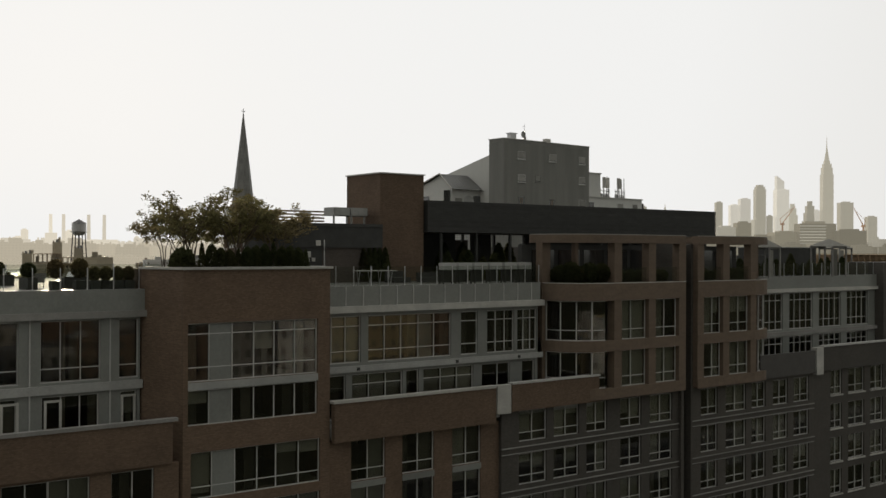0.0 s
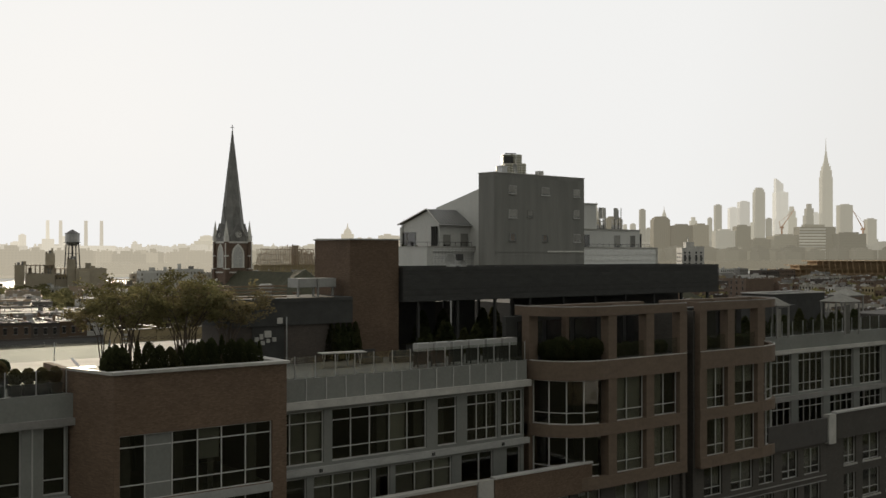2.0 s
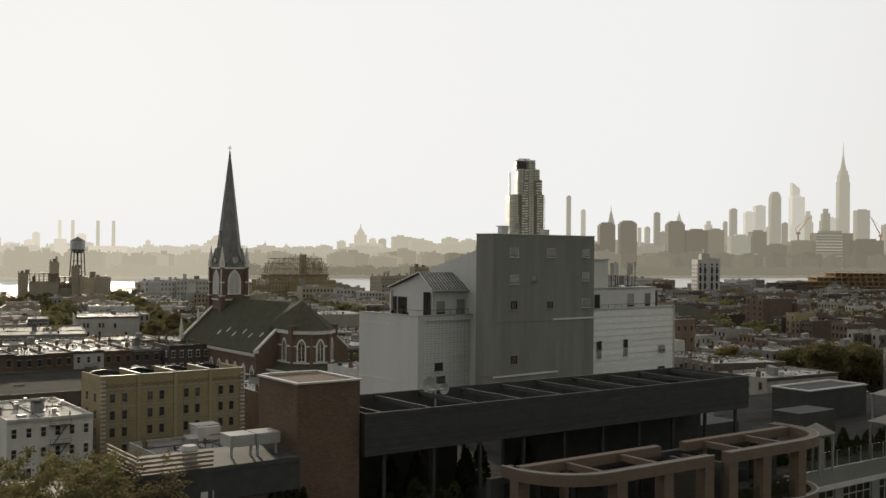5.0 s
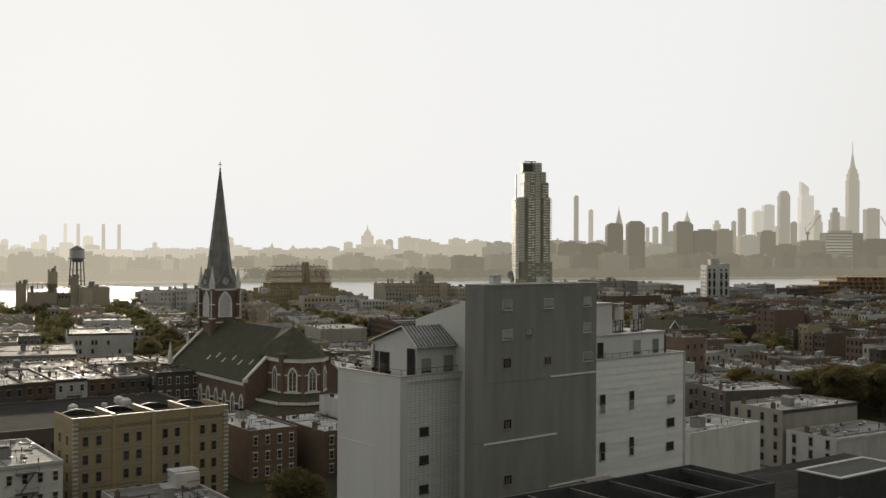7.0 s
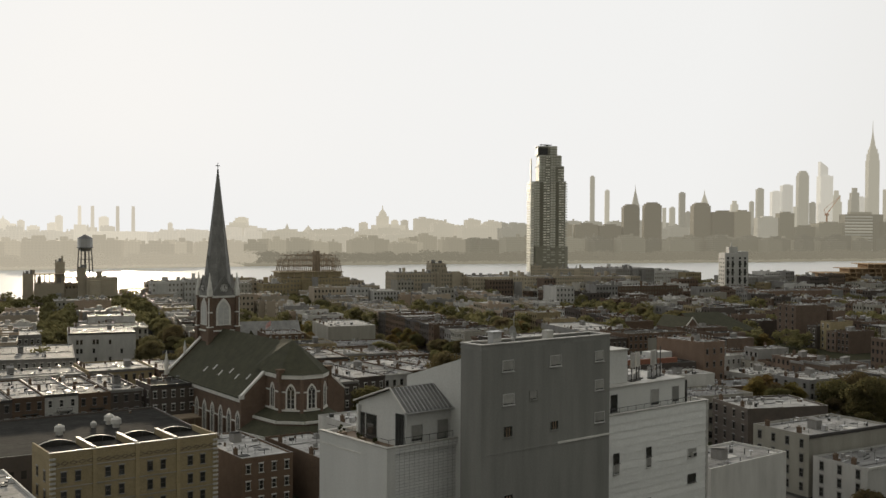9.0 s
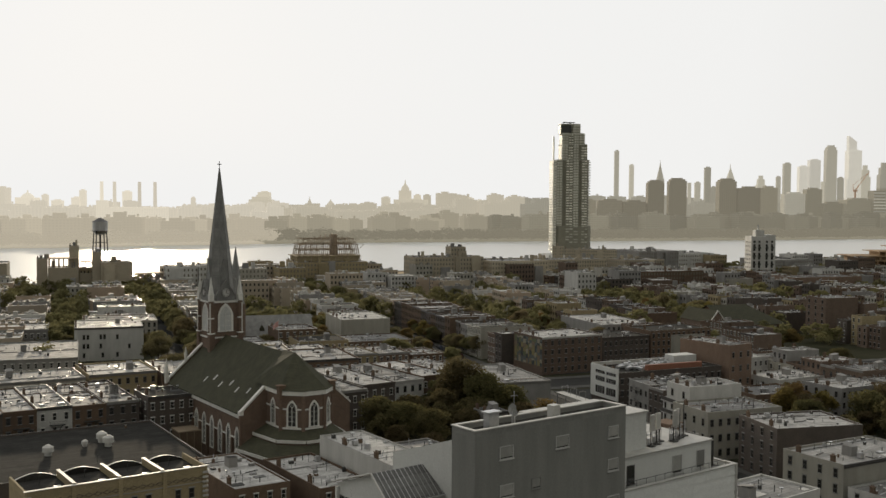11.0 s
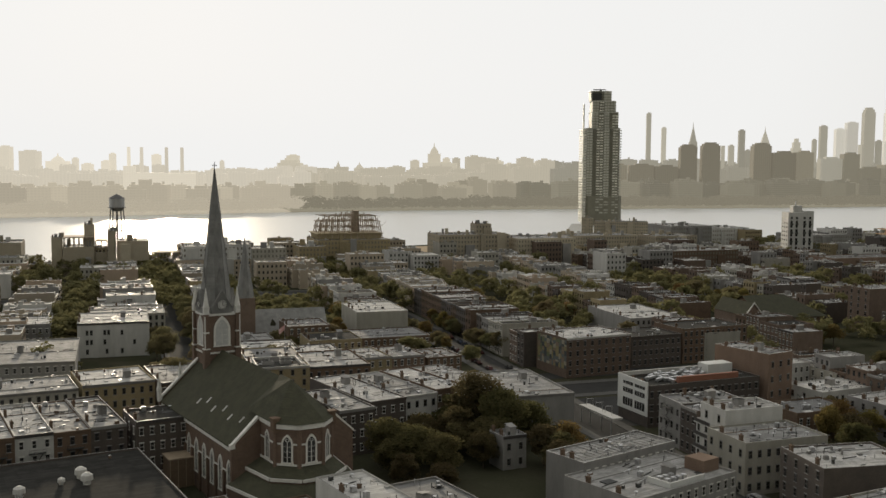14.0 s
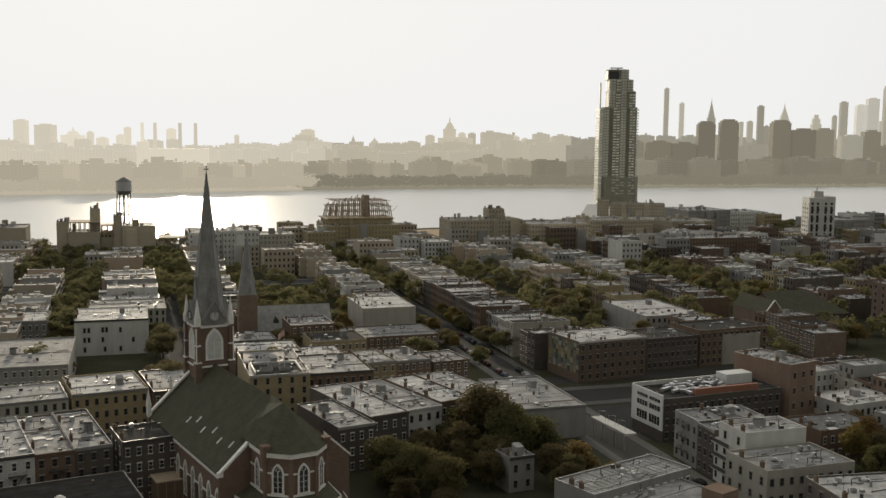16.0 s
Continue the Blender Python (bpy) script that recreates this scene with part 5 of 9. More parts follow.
for q0, q1, dd, wall, lab in ((303, 314, 19, STONE, "narrow grey stucco house with a dark roof"), (295.3, 303, 18, DKBRICK, "narrow dark red brick tenement with a felt roof"), (286, 295.3, 10, PANEL, "pale rendered house with stacked balconies")):
    x, y = sq(185.3 + dd / 2, (q0 + q1) / 2)
    flat_house(x, y, q1 - q0 - 0.04, dd, 12 + 0.2 * (dd - 18), 256, wall, ROOF_B, lab, "house", "houses of the shop street", "F", name="house", clutter=6, cornice=wall is DKBRICK)
for z in (3.4, 6.6, 9.8):
    bal = thing("balcony", "pale concrete balcony with a dark rail", "balcony", pose(*sq(185.3, 290.6), z, 0, 0, 256), "stacked balconies")
    part("slab", Build().box(-3.6, 3.6, -1.5, -0.02, 0, 0.25), COPING, bal)
    part("rail", Build().box(-3.6, 3.6, -1.5, -1.44, 0.26, 1.2), DKFRAME, bal)
placed(248, 264.5, 226.5, 236.8, 15.4, WHITE, ROOF_A, "white rendered house with a roof canopy", -12, windows="L", name="house", cat="house", clutter=4, cornice=False)
placed(239.5, 262, 211.5, 226.3, 12.2, CREAM, ROOF_A, "cream rendered house with a pale roof", -12, windows="FL", name="house", cat="house", clutter=4, cornice=False)
placed(237, 259, 186.5, 203, 13, DKBRICK, ROOF_A, "dark brick house with a pale roof", -20, windows="L", win=WIN_DARK, cornice=False, name="house", cat="house", clutter=4)
seamed = placed(193, 224, 203, 222.5, 10.4, STONE, ROOF_A, "low pale-roofed warehouse with seams", 6, windows="F", name="warehouse", clutter=6, cornice=False)
seam2 = placed(197, 226, 222.6, 234, 12, STONE, ROOF_A, "pale-roofed warehouse with ribbed roof seams", 6, windows="F", name="warehouse", clutter=3, cornice=False)
for k in range(18):
    part("roof_seam", Build().box(-13.9 + k * 1.6, -13.82 + k * 1.6, -5.4, 5.4, 11.6, 11.72), ROOF_A, seam2)
for k in range(7):
    part("air_conditioner", ACUNIT, None, seamed, m=pose(-2 + (k % 4) * 1.7, -6 + (k // 4) * 1.9, 9.98))
part("roof_house", Build().box(-4, 6.5, -8.5, -2.6, 9.9, 10.0).box(-4.2, -3.9, -8.6, -2.5, 10.0, 11.2).box(-3.88, 6.5, -8.6, -8.3, 10.0, 11.2), PANEL, seamed, "low pale screen round roof machines")
part("roof_house", Build().box(9.5, 14.5, -6, -1, 9.9, 12.6), ORANGE, seamed, "orange brick roof house")
placed(175, 198, 152, 164, 14, WHITE, ROOF_A, "white painted warehouse with a bright roof", 4, windows="", name="warehouse", clutter=5, cornice=False)
placed(220, 246, 162, 177, 13, CREAM, ROOF_A, "cream house with dark window bands", -4, windows="L", win=WIN_DARK, name="house", cat="house", clutter=6)
placed(219, 245, 148, 161, 9, WHITE, ROOF_B, "low white house with a grey roof", -4, windows="L", win=WIN_DARK, name="house", cat="house", clutter=2)
placed(61, 76, 204, 229, 11.6, WHITE, ROOF_A, "white house with fire escapes", 0, windows="FR", name="house", cat="house", clutter=4)
placed(81, 97, 176, 199, 6.5, CREAM, ROOF_B, "low cream house with a roof hut", 0, windows="F", name="house", cat="house", clutter=4)


placed(307, 336, 223, 238, 10, STONE, ROOF_A, "grey rendered house with a pale roof", -6, windows="FL", name="house", cat="house", clutter=5, cornice=False)
placed(313, 334, 250, 264, 8, WHITE, ROOF_S, "low white house with a bright roof", -6, windows="FL", name="house", cat="house", clutter=4, cornice=False)
placed(336, 352, 256, 275, 9, CREAM, ROOF_S, "low pale house with a bright roof", -6, windows="FL", name="house", cat="house", clutter=4, cornice=False)
placed(326, 338, 276, 292, 10.5, WHITE, ROOF_S, "white rendered house with a bright roof", -6, windows="FL", name="house", cat="house", clutter=3, cornice=False)
placed(286, 306, 236, 250, 8, BRICK, ROOF_B, "low brown brick house in the yards", -10, windows="F", name="house", cat="house", clutter=4, cornice=False)
for x, y, s_ in ((300, 200, 1.2), (310, 208, 1.2), (318, 215, 1.1), (290, 193, 1.15), (306, 191, 1.1), (296, 208, 1.1), (281, 205, 0.9), (314, 198, 1.1), (254, 172, 0.7), (325, 205, 1.0)):
    tree(x, y, 0, s_)
for x, y, s_, yl in ((296, 232, 1.0, 1), (300, 226, 0.9, 1), (292, 226, 0.8, 0), (310, 246, 0.8, 0), (272, 222, 0.8, 0), (282, 190, 0.8, 0), (325, 244, 0.8, 0), (305, 214, 0.9, 0), (338, 246, 0.9, 1), (268, 205, 0.7, 0), (322, 214, 0.8, 0), (276, 250, 0.7, 0)):
    tree(x, y, 0, s_, yellow=bool(yl))
po = thing("porch", "amber wooden enclosed porch behind the rectory", "porch", pose(133.4, 287, 0, 0, 0, -2))
part("wall", Build().box(-3.8, 3.8, -3, 2.9, 0, 6.6), WOOD, po)
part("roof", Build().box(-4, 4, -3.2, 2.95, 6.6, 6.9), RUST, po)
for k in range(5):
    part("batten", Build().box(-3.7 + k * 1.8, -3.55 + k * 1.8, -3.08, -3.003, 0.2, 6.5), RUST, po)

hu = thing("roof_hut", "small white roof hut with a red sloping front", "roof hut", pose(94.8, 196.8, 6.1))
part("wall", Build().box(-2.2, 2.2, -2, 2, 0, 2.6), WHITE, hu)
part("roof", Build().box(-2.4, 2.4, -1.2, 2.2, 2.6, 2.85), ROOF_S, hu)
part("red_slope", Build().face([(-0.2, -2.1, 0.9), (2.3, -2.1, 0.9), (2.3, -1.2, 2.75), (-0.2, -1.2, 2.75)]), surf("red_shingle", (0.26, 0.1, 0.07), None, 0.9, 1.0, 6, 0.2), hu, "red shingled slope")

# ---- condominium building ----
cr = random.Random(3)
def facade(parent, x0, x1, y, z0, z1, holes, mat, thick=0.4, name="wall", label=""):
    """A wall along x with openings through it. holes: (x0, x1, z0, z1)."""
    xs = sorted({x0, x1, *[v for h in holes for v in h[:2]]})
    zs = sorted({z0, z1, *[v for h in holes for v in h[2:]]})
    xs, zs = [v for v in xs if x0 <= v <= x1], [v for v in zs if z0 <= v <= z1]
    b = Build()
    for za, zb in zip(zs, zs[1:]):
        start = None
        for xa, xb in zip(xs, xs[1:]):
            mx, mz = (xa + xb) / 2, (za + zb) / 2
            hole = any(h[0] < mx < h[1] and h[2] < mz < h[3] for h in holes)
            if not hole and start is None:
                start = xa
            if hole and start is not None:
                b.box(start, xa, y, y + thick, za, zb)
                start = None
        if start is not None:
            b.box(start, x1, y, y + thick, za, zb)
    return part(name, b, mat, parent, label)


def glazing(parent, x0, x1, z0, z1, y, cols, transoms=(), mat=None, blinds=(), panels=(), r=0.06):
    """A window in a wall along x: frame, panes, blinds and blank panels. cols: the posts between x0 and x1; transoms: heights."""
    mat = mat or FRAME
    f = Build().box(x0, x1, y, y + 0.12, z0, z0 + r).box(x0, x1, y, y + 0.12, z1 - r, z1).box(x0, x0 + r, y, y + 0.12, z0 + r, z1 - r).box(x1 - r, x1, y, y + 0.12, z0 + r, z1 - r)
    for c in cols:
        f.box(c - r / 2, c + r / 2, y, y + 0.12, z0 + r, z1 - r)
    for t in transoms:
        f.box(x0 + r, x1 - r, y + 0.01, y + 0.11, t - r / 2, t + r / 2)
    win = part("window", f, mat, parent)
    edges = [x0, *cols, x1]
    for a, b in zip(edges, edges[1:]):
        p = Build().box(a + r * 0.5, b - r * 0.5, y + 0.05, y + 0.07, z0 + r * 0.5, z1 - r * 0.5)
        ob = part("pane", p, GLASS, win)
        ob.visible_shadow = False
    for i, drop in blinds:
        a, b = edges[i], edges[i + 1]
        part("blind", Build().box(a + 0.05, b - 0.05, y + 0.22, y + 0.25, z0 + (z1 - z0) * (1 - drop), z1 - 0.03), BLIND, win)
    # curtains added at random, to lighten panes that would read black
    for i, (a, b) in enumerate(zip(edges, edges[1:])):
        if cr.random() < 0.55 and i not in panels:
            u = cr.choice((a + 0.05, a + 0.05, (a + b) / 2))
            part("curtain", Build().box(u, cr.choice((b - 0.05, b - 0.05, (u + b) / 2)), y + 0.32, y + 0.36, z0 + 0.05, z1 - 0.05), CURTAIN, win)
    for i in panels:
        a, b = edges[i], edges[i + 1]
        part("panel", Build().box(a + r, b - r, y + 0.02, y + 0.045, z0 + r, z1 - r), SPAN, win)
    return win


def rail(parent, x0, x1, y, z, h=1.25, step=1.6, base=0.0):
    """A glass rail along x with slim posts."""
    n = max(1, round((x1 - x0) / step))
    for i in range(n + 1):
        u = x0 + (x1 - x0) * i / n
        part("rail_post", Build().box(u - 0.025, u + 0.025, y - 0.03, y + 0.03, z, z + h), STEEL, parent)
    for i in range(n):
        a, b = x0 + (x1 - x0) * i / n + 0.04, x0 + (x1 - x0) * (i + 1) / n - 0.04
        part("rail_pane", Build().box(a, b, y - 0.01, y + 0.01, z + base + 0.05, z + h - 0.03), RAILGLASS, parent).visible_shadow = False


condo = thing("condominium", "brick, glass and terracotta condominium block with roof terraces", "apartment building")
FLOOR = 25.2
# core, floors and rooms
core = Build().box(-8, 130, 66, 90, 0, FLOOR)
part("core", core, DKBRICK, condo)
slabs = [3.2, 6.4, 9.7, 12.9, 16.0, 19.5]
for z in slabs:
    part("floor_slab", Build().box(-8, 23.2, 61.5, 65.95, z - 0.15, z + 0.1).box(24.9, 34.2, 57.8, 65.95, z - 0.15, z + 0.1).box(34.8, 54.6, 59.8, 65.95, z - 0.15, z + 0.1).box(54.8, 129, 60.9, 65.95, z - 0.15, z + 0.1).box(60.5, 78.5, 57.5, 60.88, z - 0.15, z + 0.1), ROOM, condo)
part("roof_deck", Build().prism([(-8, 61.4), (34.6, 61.4), (34.6, 59.6), (54.4, 59.6), (54.4, 90), (-8, 90)], FLOOR, FLOOR + 0.12), PAVER, condo, "sunlit pale paved roof deck")
part("roof_deck", Build().prism([(54.5, 61), (60, 56.9), (78.4, 56.9), (82, 61), (130, 61), (130, 90), (54.5, 90)], FLOOR, FLOOR + 0.12), ROOF_C, condo)
for xa in (28.9, 39.5, 45.9, 50.2, 58, 66, 74, 82, 90, 98, 106, 15, 19):
    part("partition", Build().box(xa, xa + 0.15, 61.8, 65.98, 6, FLOOR - 0.02), ROOM, condo)

# left glazed wing
lh = []
for k in range(4):
    o = -9.05 * k
    for a, b, cols in ((12.9, 16.3, (14.0, 15.1)), (17.5, 21.0, (18.7, 19.9)), (22.1, 23.3, ())):
        lh.append((a + o, b + o, 20.0, 23.6))
        lh.append((a + o + 0.1, b + o - 0.1, 16.9, 19.2))
lh = [h for h in lh if h[0] > -7]
facade(condo, -8, 23.4, 61, 15.8, 25.3, lh, SPAN)
for u in (-6.2, -2.9, 1.8, 6.1, 11.0, 12.3, 16.9, 21.55):
    part("mullion", Build().box(u - 0.04, u + 0.04, 60.93, 60.998, 16.12, 19.34).box(u - 0.04, u + 0.04, 60.93, 60.998, 19.86, 23.69), FRAME, condo)
for a, b in ((13.0, 14.0), (15.3, 16.3), (17.7, 18.7), (22.2, 23.1), (4.0, 5.0), (8.7, 9.7)):
    part("door_frame", Build().box(a, a + 0.14, 60.9, 60.99, 16.12, 19.0).box(b - 0.14, b, 60.9, 60.99, 16.12, 19.0).box(a + 0.14, b - 0.14, 60.9, 60.99, 18.86, 19.0), COPING, condo, "white terrace door frame")
for h in lh:
    n = 3 if h[1] - h[0] > 2 else 1
    cols = [h[0] + (h[1] - h[0]) * i / n for i in range(1, n)]
    glazing(condo, *h, 61.12, cols, (h[2] + (0.8 if h[2] > 19 else 1.7),) if h[2] > 19 else (), FRAME, [(i, cr.choice((0.3, 0.6, 1.0))) for i in range(n) if cr.random() < 0.4])
part("roof_band", Build().box(-8, 23.9, 60.5, 61.0, 23.7, 24.1).box(-8, 23.9, 60.7, 61.0, 24.1, 25.4, 1), [STONE, SPAN], condo)
part("floor_band", Build().box(-8, 23.5, 60.75, 61.0, 19.35, 19.85), CONCRETE, condo)
part("balcony", Build().box(-8, 23.9, 57.34, 60.98, 15.6, 16.1), CONCRETE, condo)
part("parapet", Build().box(-8, 23.9, 57.0, 57.3, 15.3, 17.75).box(-8, 24.2, 56.9, 57.4, 17.75, 17.95, 1), [BRICK, STONE], condo)
lw = [(a - 5.9 * k, b - 5.9 * k, z, z + 2.7) for k in range(5) for a, b in ((16.9, 19.2), (20.4, 22.9)) for z in (12.4, 9.2, 6.0)]
facade(condo, -8, 24.4, 57.3, 0, 15.3, [h for h in lw if h[0] > -7], BRICK)
for h in lw:
    if h[0] > -7:
        glazing(condo, *h, 57.45, [(h[0] + h[1]) / 2], (h[2] + 0.7,), FRAME, [(i, cr.choice((0.35, 0.8))) for i in (0, 1) if cr.random() < 0.5])
rail(condo, -8, 23.3, 60.95, 25.4, 1.3)
rail(condo, 8, 31.5, 78.0, 25.4, 1.3, 3.9)

# brick bay
bh = [(24.9, 33.7, 19.9, 23.4), (24.9, 33.7, 17.3, 19.4), (25.1, 33.9, 12.9, 15.7), (25.1, 33.9, 9.7, 12.3), (25.1, 33.9, 6.5, 9.1)]
facade(condo, 24.6, 34.6, 57.2, 0, 26.6, bh, BRICK)
part("wall", Build().prism([(24.6, 57.2), (24.6, 57.6), (23.9, 61.2), (23.5, 61.2), (23.5, 61.0)], 0, 26.6), BRICK, condo)
part("wall", Build().box(34.2, 34.6, 57.62, 66, 0, 26.6), BRICK, condo)
part("wall", Build().box(23.5, 23.9, 61.25, 66, 0, 26.6), BRICK, condo)
part("roof_deck", Build().box(24.75, 34.15, 57.7, 61.45, 25.0, 25.25), ROOF_C, condo)
part("coping", Build().box(24.5, 34.75, 57.05, 57.75, 26.6, 26.75).box(34.1, 34.75, 57.77, 66, 26.6, 26.75).prism([(24.45, 57.05), (24.45, 57.78), (23.95, 61.2), (23.35, 61.2)], 26.6, 26.748), COPING, condo)
part("floor_band", Build().box(24.9, 33.7, 57.15, 57.5, 19.42, 19.88), CONCRETE, condo)
c6 = [26.3, 27.8, 29.25, 30.65, 32.1]
glazing(condo, 24.9, 33.7, 19.9, 23.4, 57.36, c6, (20.75, 22.75), FRAME, [(3, 0.5)], (1,))
glazing(condo, 24.9, 33.7, 17.3, 19.4, 57.36, c6, (), FRAME, [(0, 0.4)], (1,))
for z in (12.9, 9.7, 6.5):
    glazing(condo, 25.1, 33.9, z, z + (2.8 if z > 12 else 2.6), 57.36, [26.5, 28.0, 29.5, 30.8, 32.4], (z + 0.7,), FRAME, [(0, 0.9), (4, 0.25), (5, 0.3)], (1,))

# middle glazed wing with roof terrace
mid_up = [(35.0, 38.3, (36.0, 37.1)), (38.9, 46.1, (40.3, 41.7, 43.2, 44.6)), (47.0, 48.6, ()), (49.5, 52.2, (50.4, 51.3)), (52.5, 54.5, (53.2, 53.9))]
mid_lo = [(35.2, 37.1, ()), (37.6, 41.8, (39.0, 40.4)), (42.1, 43.2, ()), (43.6, 48.2, (45.2, 46.7)), (49.0, 51.8, (50.6,)), (53.0, 54.3, ())]
facade(condo, 34.7, 54.6, 59.3, 15.8, 25.2, [(a, b, 20.1, 23.3) for a, b, _ in mid_up] + [(a, b, 16.3, 19.3) for a, b, _ in mid_lo], SPAN)
for i, (a, b, c) in enumerate(mid_up):
    glazing(condo, a, b, 20.1, 23.3, 59.42, c, (20.9, 22.6), FRAME, [(k, 1.0) for k in range(len(c) + 1) if (i == 0 or cr.random() < 0.3)])
for i, (a, b, c) in enumerate(mid_lo):
    glazing(condo, a, b, 16.3, 19.3, 59.42, c, (18.6,) if i in (1, 3) else (), COPING if i in (2, 5) else FRAME, [(k, cr.choice((0.5, 0.8))) for k in range(len(c) + 1) if i in (1, 3) and cr.random() < 0.7])
part("roof_band", Build().box(34.7, 54.9, 58.8, 59.3, 23.55, 24.0).box(34.7, 54.7, 59.1, 59.3, 24.0, 25.35, 1), [COPING, SPAN], condo)
for k in range(14):
    part("mullion", Build().box(35.5 + k * 1.4, 35.56 + k * 1.4, 59.04, 59.098, 24.02, 25.33), FRAME, condo)
part("floor_band", Build().box(34.7, 54.9, 59.0, 59.3, 19.5, 19.9), CONCRETE, condo)
for u in (37.9, 46.4, 52.4):
    part("wall_lamp", Build().box(u - 0.1, u + 0.1, 58.9, 58.99, 19.6, 19.8), DARKM, condo)
rail(condo, 34.8, 54.6, 59.2, 25.3, 1.4, 1.4)
part("balcony", Build().box(34.7, 58.6, 57.2, 59.2, 15.6, 16.1), CONCRETE, condo)
part("parapet", Build().box(34.7, 48.3, 56.75, 57.15, 15.3, 17.85).box(34.6, 48.3, 56.65, 57.25, 17.85, 18.02, 1), [BRICK, COPING], condo)
part("parapet_panel", Build().box(48.35, 49.65, 56.65, 57.2, 15.9, 18.0), COPING, condo, "white rendered end panel")
part("parapet", Build().box(49.7, 58.7, 56.6, 57.0, 16.0, 18.0).box(49.68, 58.75, 56.52, 57.08, 18.0, 18.12, 1), [BRICK, FRAME], condo)
low = [(a, b, z, z + 2.85) for a, b in ((36.3, 39.0), (40.4, 43.1), (44.7, 47.3)) for z in (12.5, 9.3, 6.1)]
facade(condo, 34.6, 49.0, 57.3, 0, 15.3, low, BRICK)
for h in low:
    glazing(condo, *h, 57.42, [(h[0] + h[1]) / 2], (h[2] + 0.75,), FRAME, [(i, cr.choice((0.3, 1.0))) for i in (0, 1) if cr.random() < 0.55])
    part("spandrel", Build().box(h[0], h[1], 57.24, 57.29, h[2] - 0.45, h[2] - 0.03), SPAN, condo)

# planters on the middle terrace
for i in range(6):
    u = 46.0 + i * 1.5
    pl = thing("planter", "tall pale planter box on dark legs", "planter", pose(u, 60.2, 25.32), "terrace planters")
    part("box", Build().box(0, 1.25, 0, 0.55, 1.05, 1.55).box(0.06, 1.19, 0.06, 0.49, 1.5, 1.58), CONCRETE, pl)
    for a in (0.02, 1.15):
        for c in (0.02, 0.45):
            part("leg", Build().box(a, a + 0.08, c, c + 0.08, 0, 1.05), DARKM, pl)
    part("back_panel", Build().box(0.1, 1.15, 0.5, 0.53, 0.1, 1.05), DARKM, pl)

# terracotta bays with open pergola frames
def curve(cx, cy, r, a0, a1, n=8):
    return [(cx + r * math.cos(radians(a0 + (a1 - a0) * i / n)), cy + r * math.sin(radians(a0 + (a1 - a0) * i / n))) for i in range(n + 1)]


def band(pts, t, z0, z1):
    """A band that follows a plan line, t metres thick to its left."""
    b = Build()
    out = []
    for i, p in enumerate(pts):
        a, c = Vector(pts[max(0, i - 1)]), Vector(pts[min(len(pts) - 1, i + 1)])
        d = (c - a).normalized()
        out.append((p[0] - d.y * t, p[1] + d.x * t))
    n = len(pts)
    b.v = [(*p, z0) for p in pts] + [(*p, z1) for p in pts] + [(*p, z0) for p in out] + [(*p, z1) for p in out]
    for i in range(n - 1):
        j = i + 1
        b.f += [(i, j, n + j, n + i), (2 * n + j, 2 * n + i, 3 * n + i, 3 * n + j), (n + i, n + j, 3 * n + j, 3 * n + i), (j, i, 2 * n + i, 2 * n + j)]
    b.f += [(0, n, 3 * n, 2 * n), (n - 1, 3 * n - 1, 4 * n - 1, 2 * n - 1)]
    b.m = [0] * len(b.f)
    return b


LINE1 = [(55.4, 61.2), (55.4, 59.8)] + curve(59.4, 60.2, 4.0, 186, 270, 9)[1:] + [(60.2, 56.2), (68.55, 56.2)]
LINE2 = [(70.15, 56.2), (78.0, 56.2)] + curve(78.6, 60.4, 4.1, 275, 350, 9)[1:] + [(82.6, 62.0)]
for line in (LINE1, LINE2):
    for z0, z1, t in ((28.45, 29.1, 0.7), (23.9, 25.25, 0.5), (19.9, 20.75, 0.5), (16.15, 17.0, 0.5)):
        part("band", band(line, t, z0, z1), TERRA, condo)
    part("coping", band(line, 0.12, 29.1, 29.16), STONE, condo)
    part("coping", band(line, 0.12, 25.25, 25.31), COPING, condo)
    part("pergola_beam", Build().box(min(line[0][0], line[-1][0]) + 0.4, max(line[0][0], line[-1][0]) - 0.4, 60.2, 60.8, 28.5, 29.1), TERRA, condo)
for u, y in ((55.4, 59.6), (60.0, 56.2), (64.0, 56.2), (67.75, 56.2), (70.1, 56.2), (73.55, 56.2), (77.4, 56.2), (81.9, 59.3)):
    part("pier", Build().box(u, u + 0.85, y + 0.04, y + 0.8, 16.2, 28.46), TERRA, condo)
for u in (59.6, 64.2, 72.4, 76.6):
    part("pergola_beam", Build().box(u, u + 0.3, 56.9, 60.2, 28.6, 29.0), TERRA, condo)
    if u in (59.6, 72.4):
        part("pergola_post", Build().box(u, u + 0.35, 60.25, 60.7, 25.3, 28.5), TERRA, condo)
for x0, x1, c in ((60.85, 64.0, (62.2,)), (64.85, 67.75, (66.2,)), (70.95, 73.55, (72.4,)), (74.4, 77.4, (76.0,))):
    for z0, z1 in ((20.75, 23.9), (17.0, 19.9)):
        glazing(condo, x0 + 0.25, x1 - 0.1, z0, z1, 56.55, c, (z0 + 0.8,), FRAME, [(k, cr.choice((0.45, 1.0, 1.0))) for k in (0, 1) if cr.random() < 0.7])
    part("rail_pane", Build().box(x0, x1, 56.5, 56.52, 25.33, 26.5), RAILGLASS, condo).visible_shadow = False
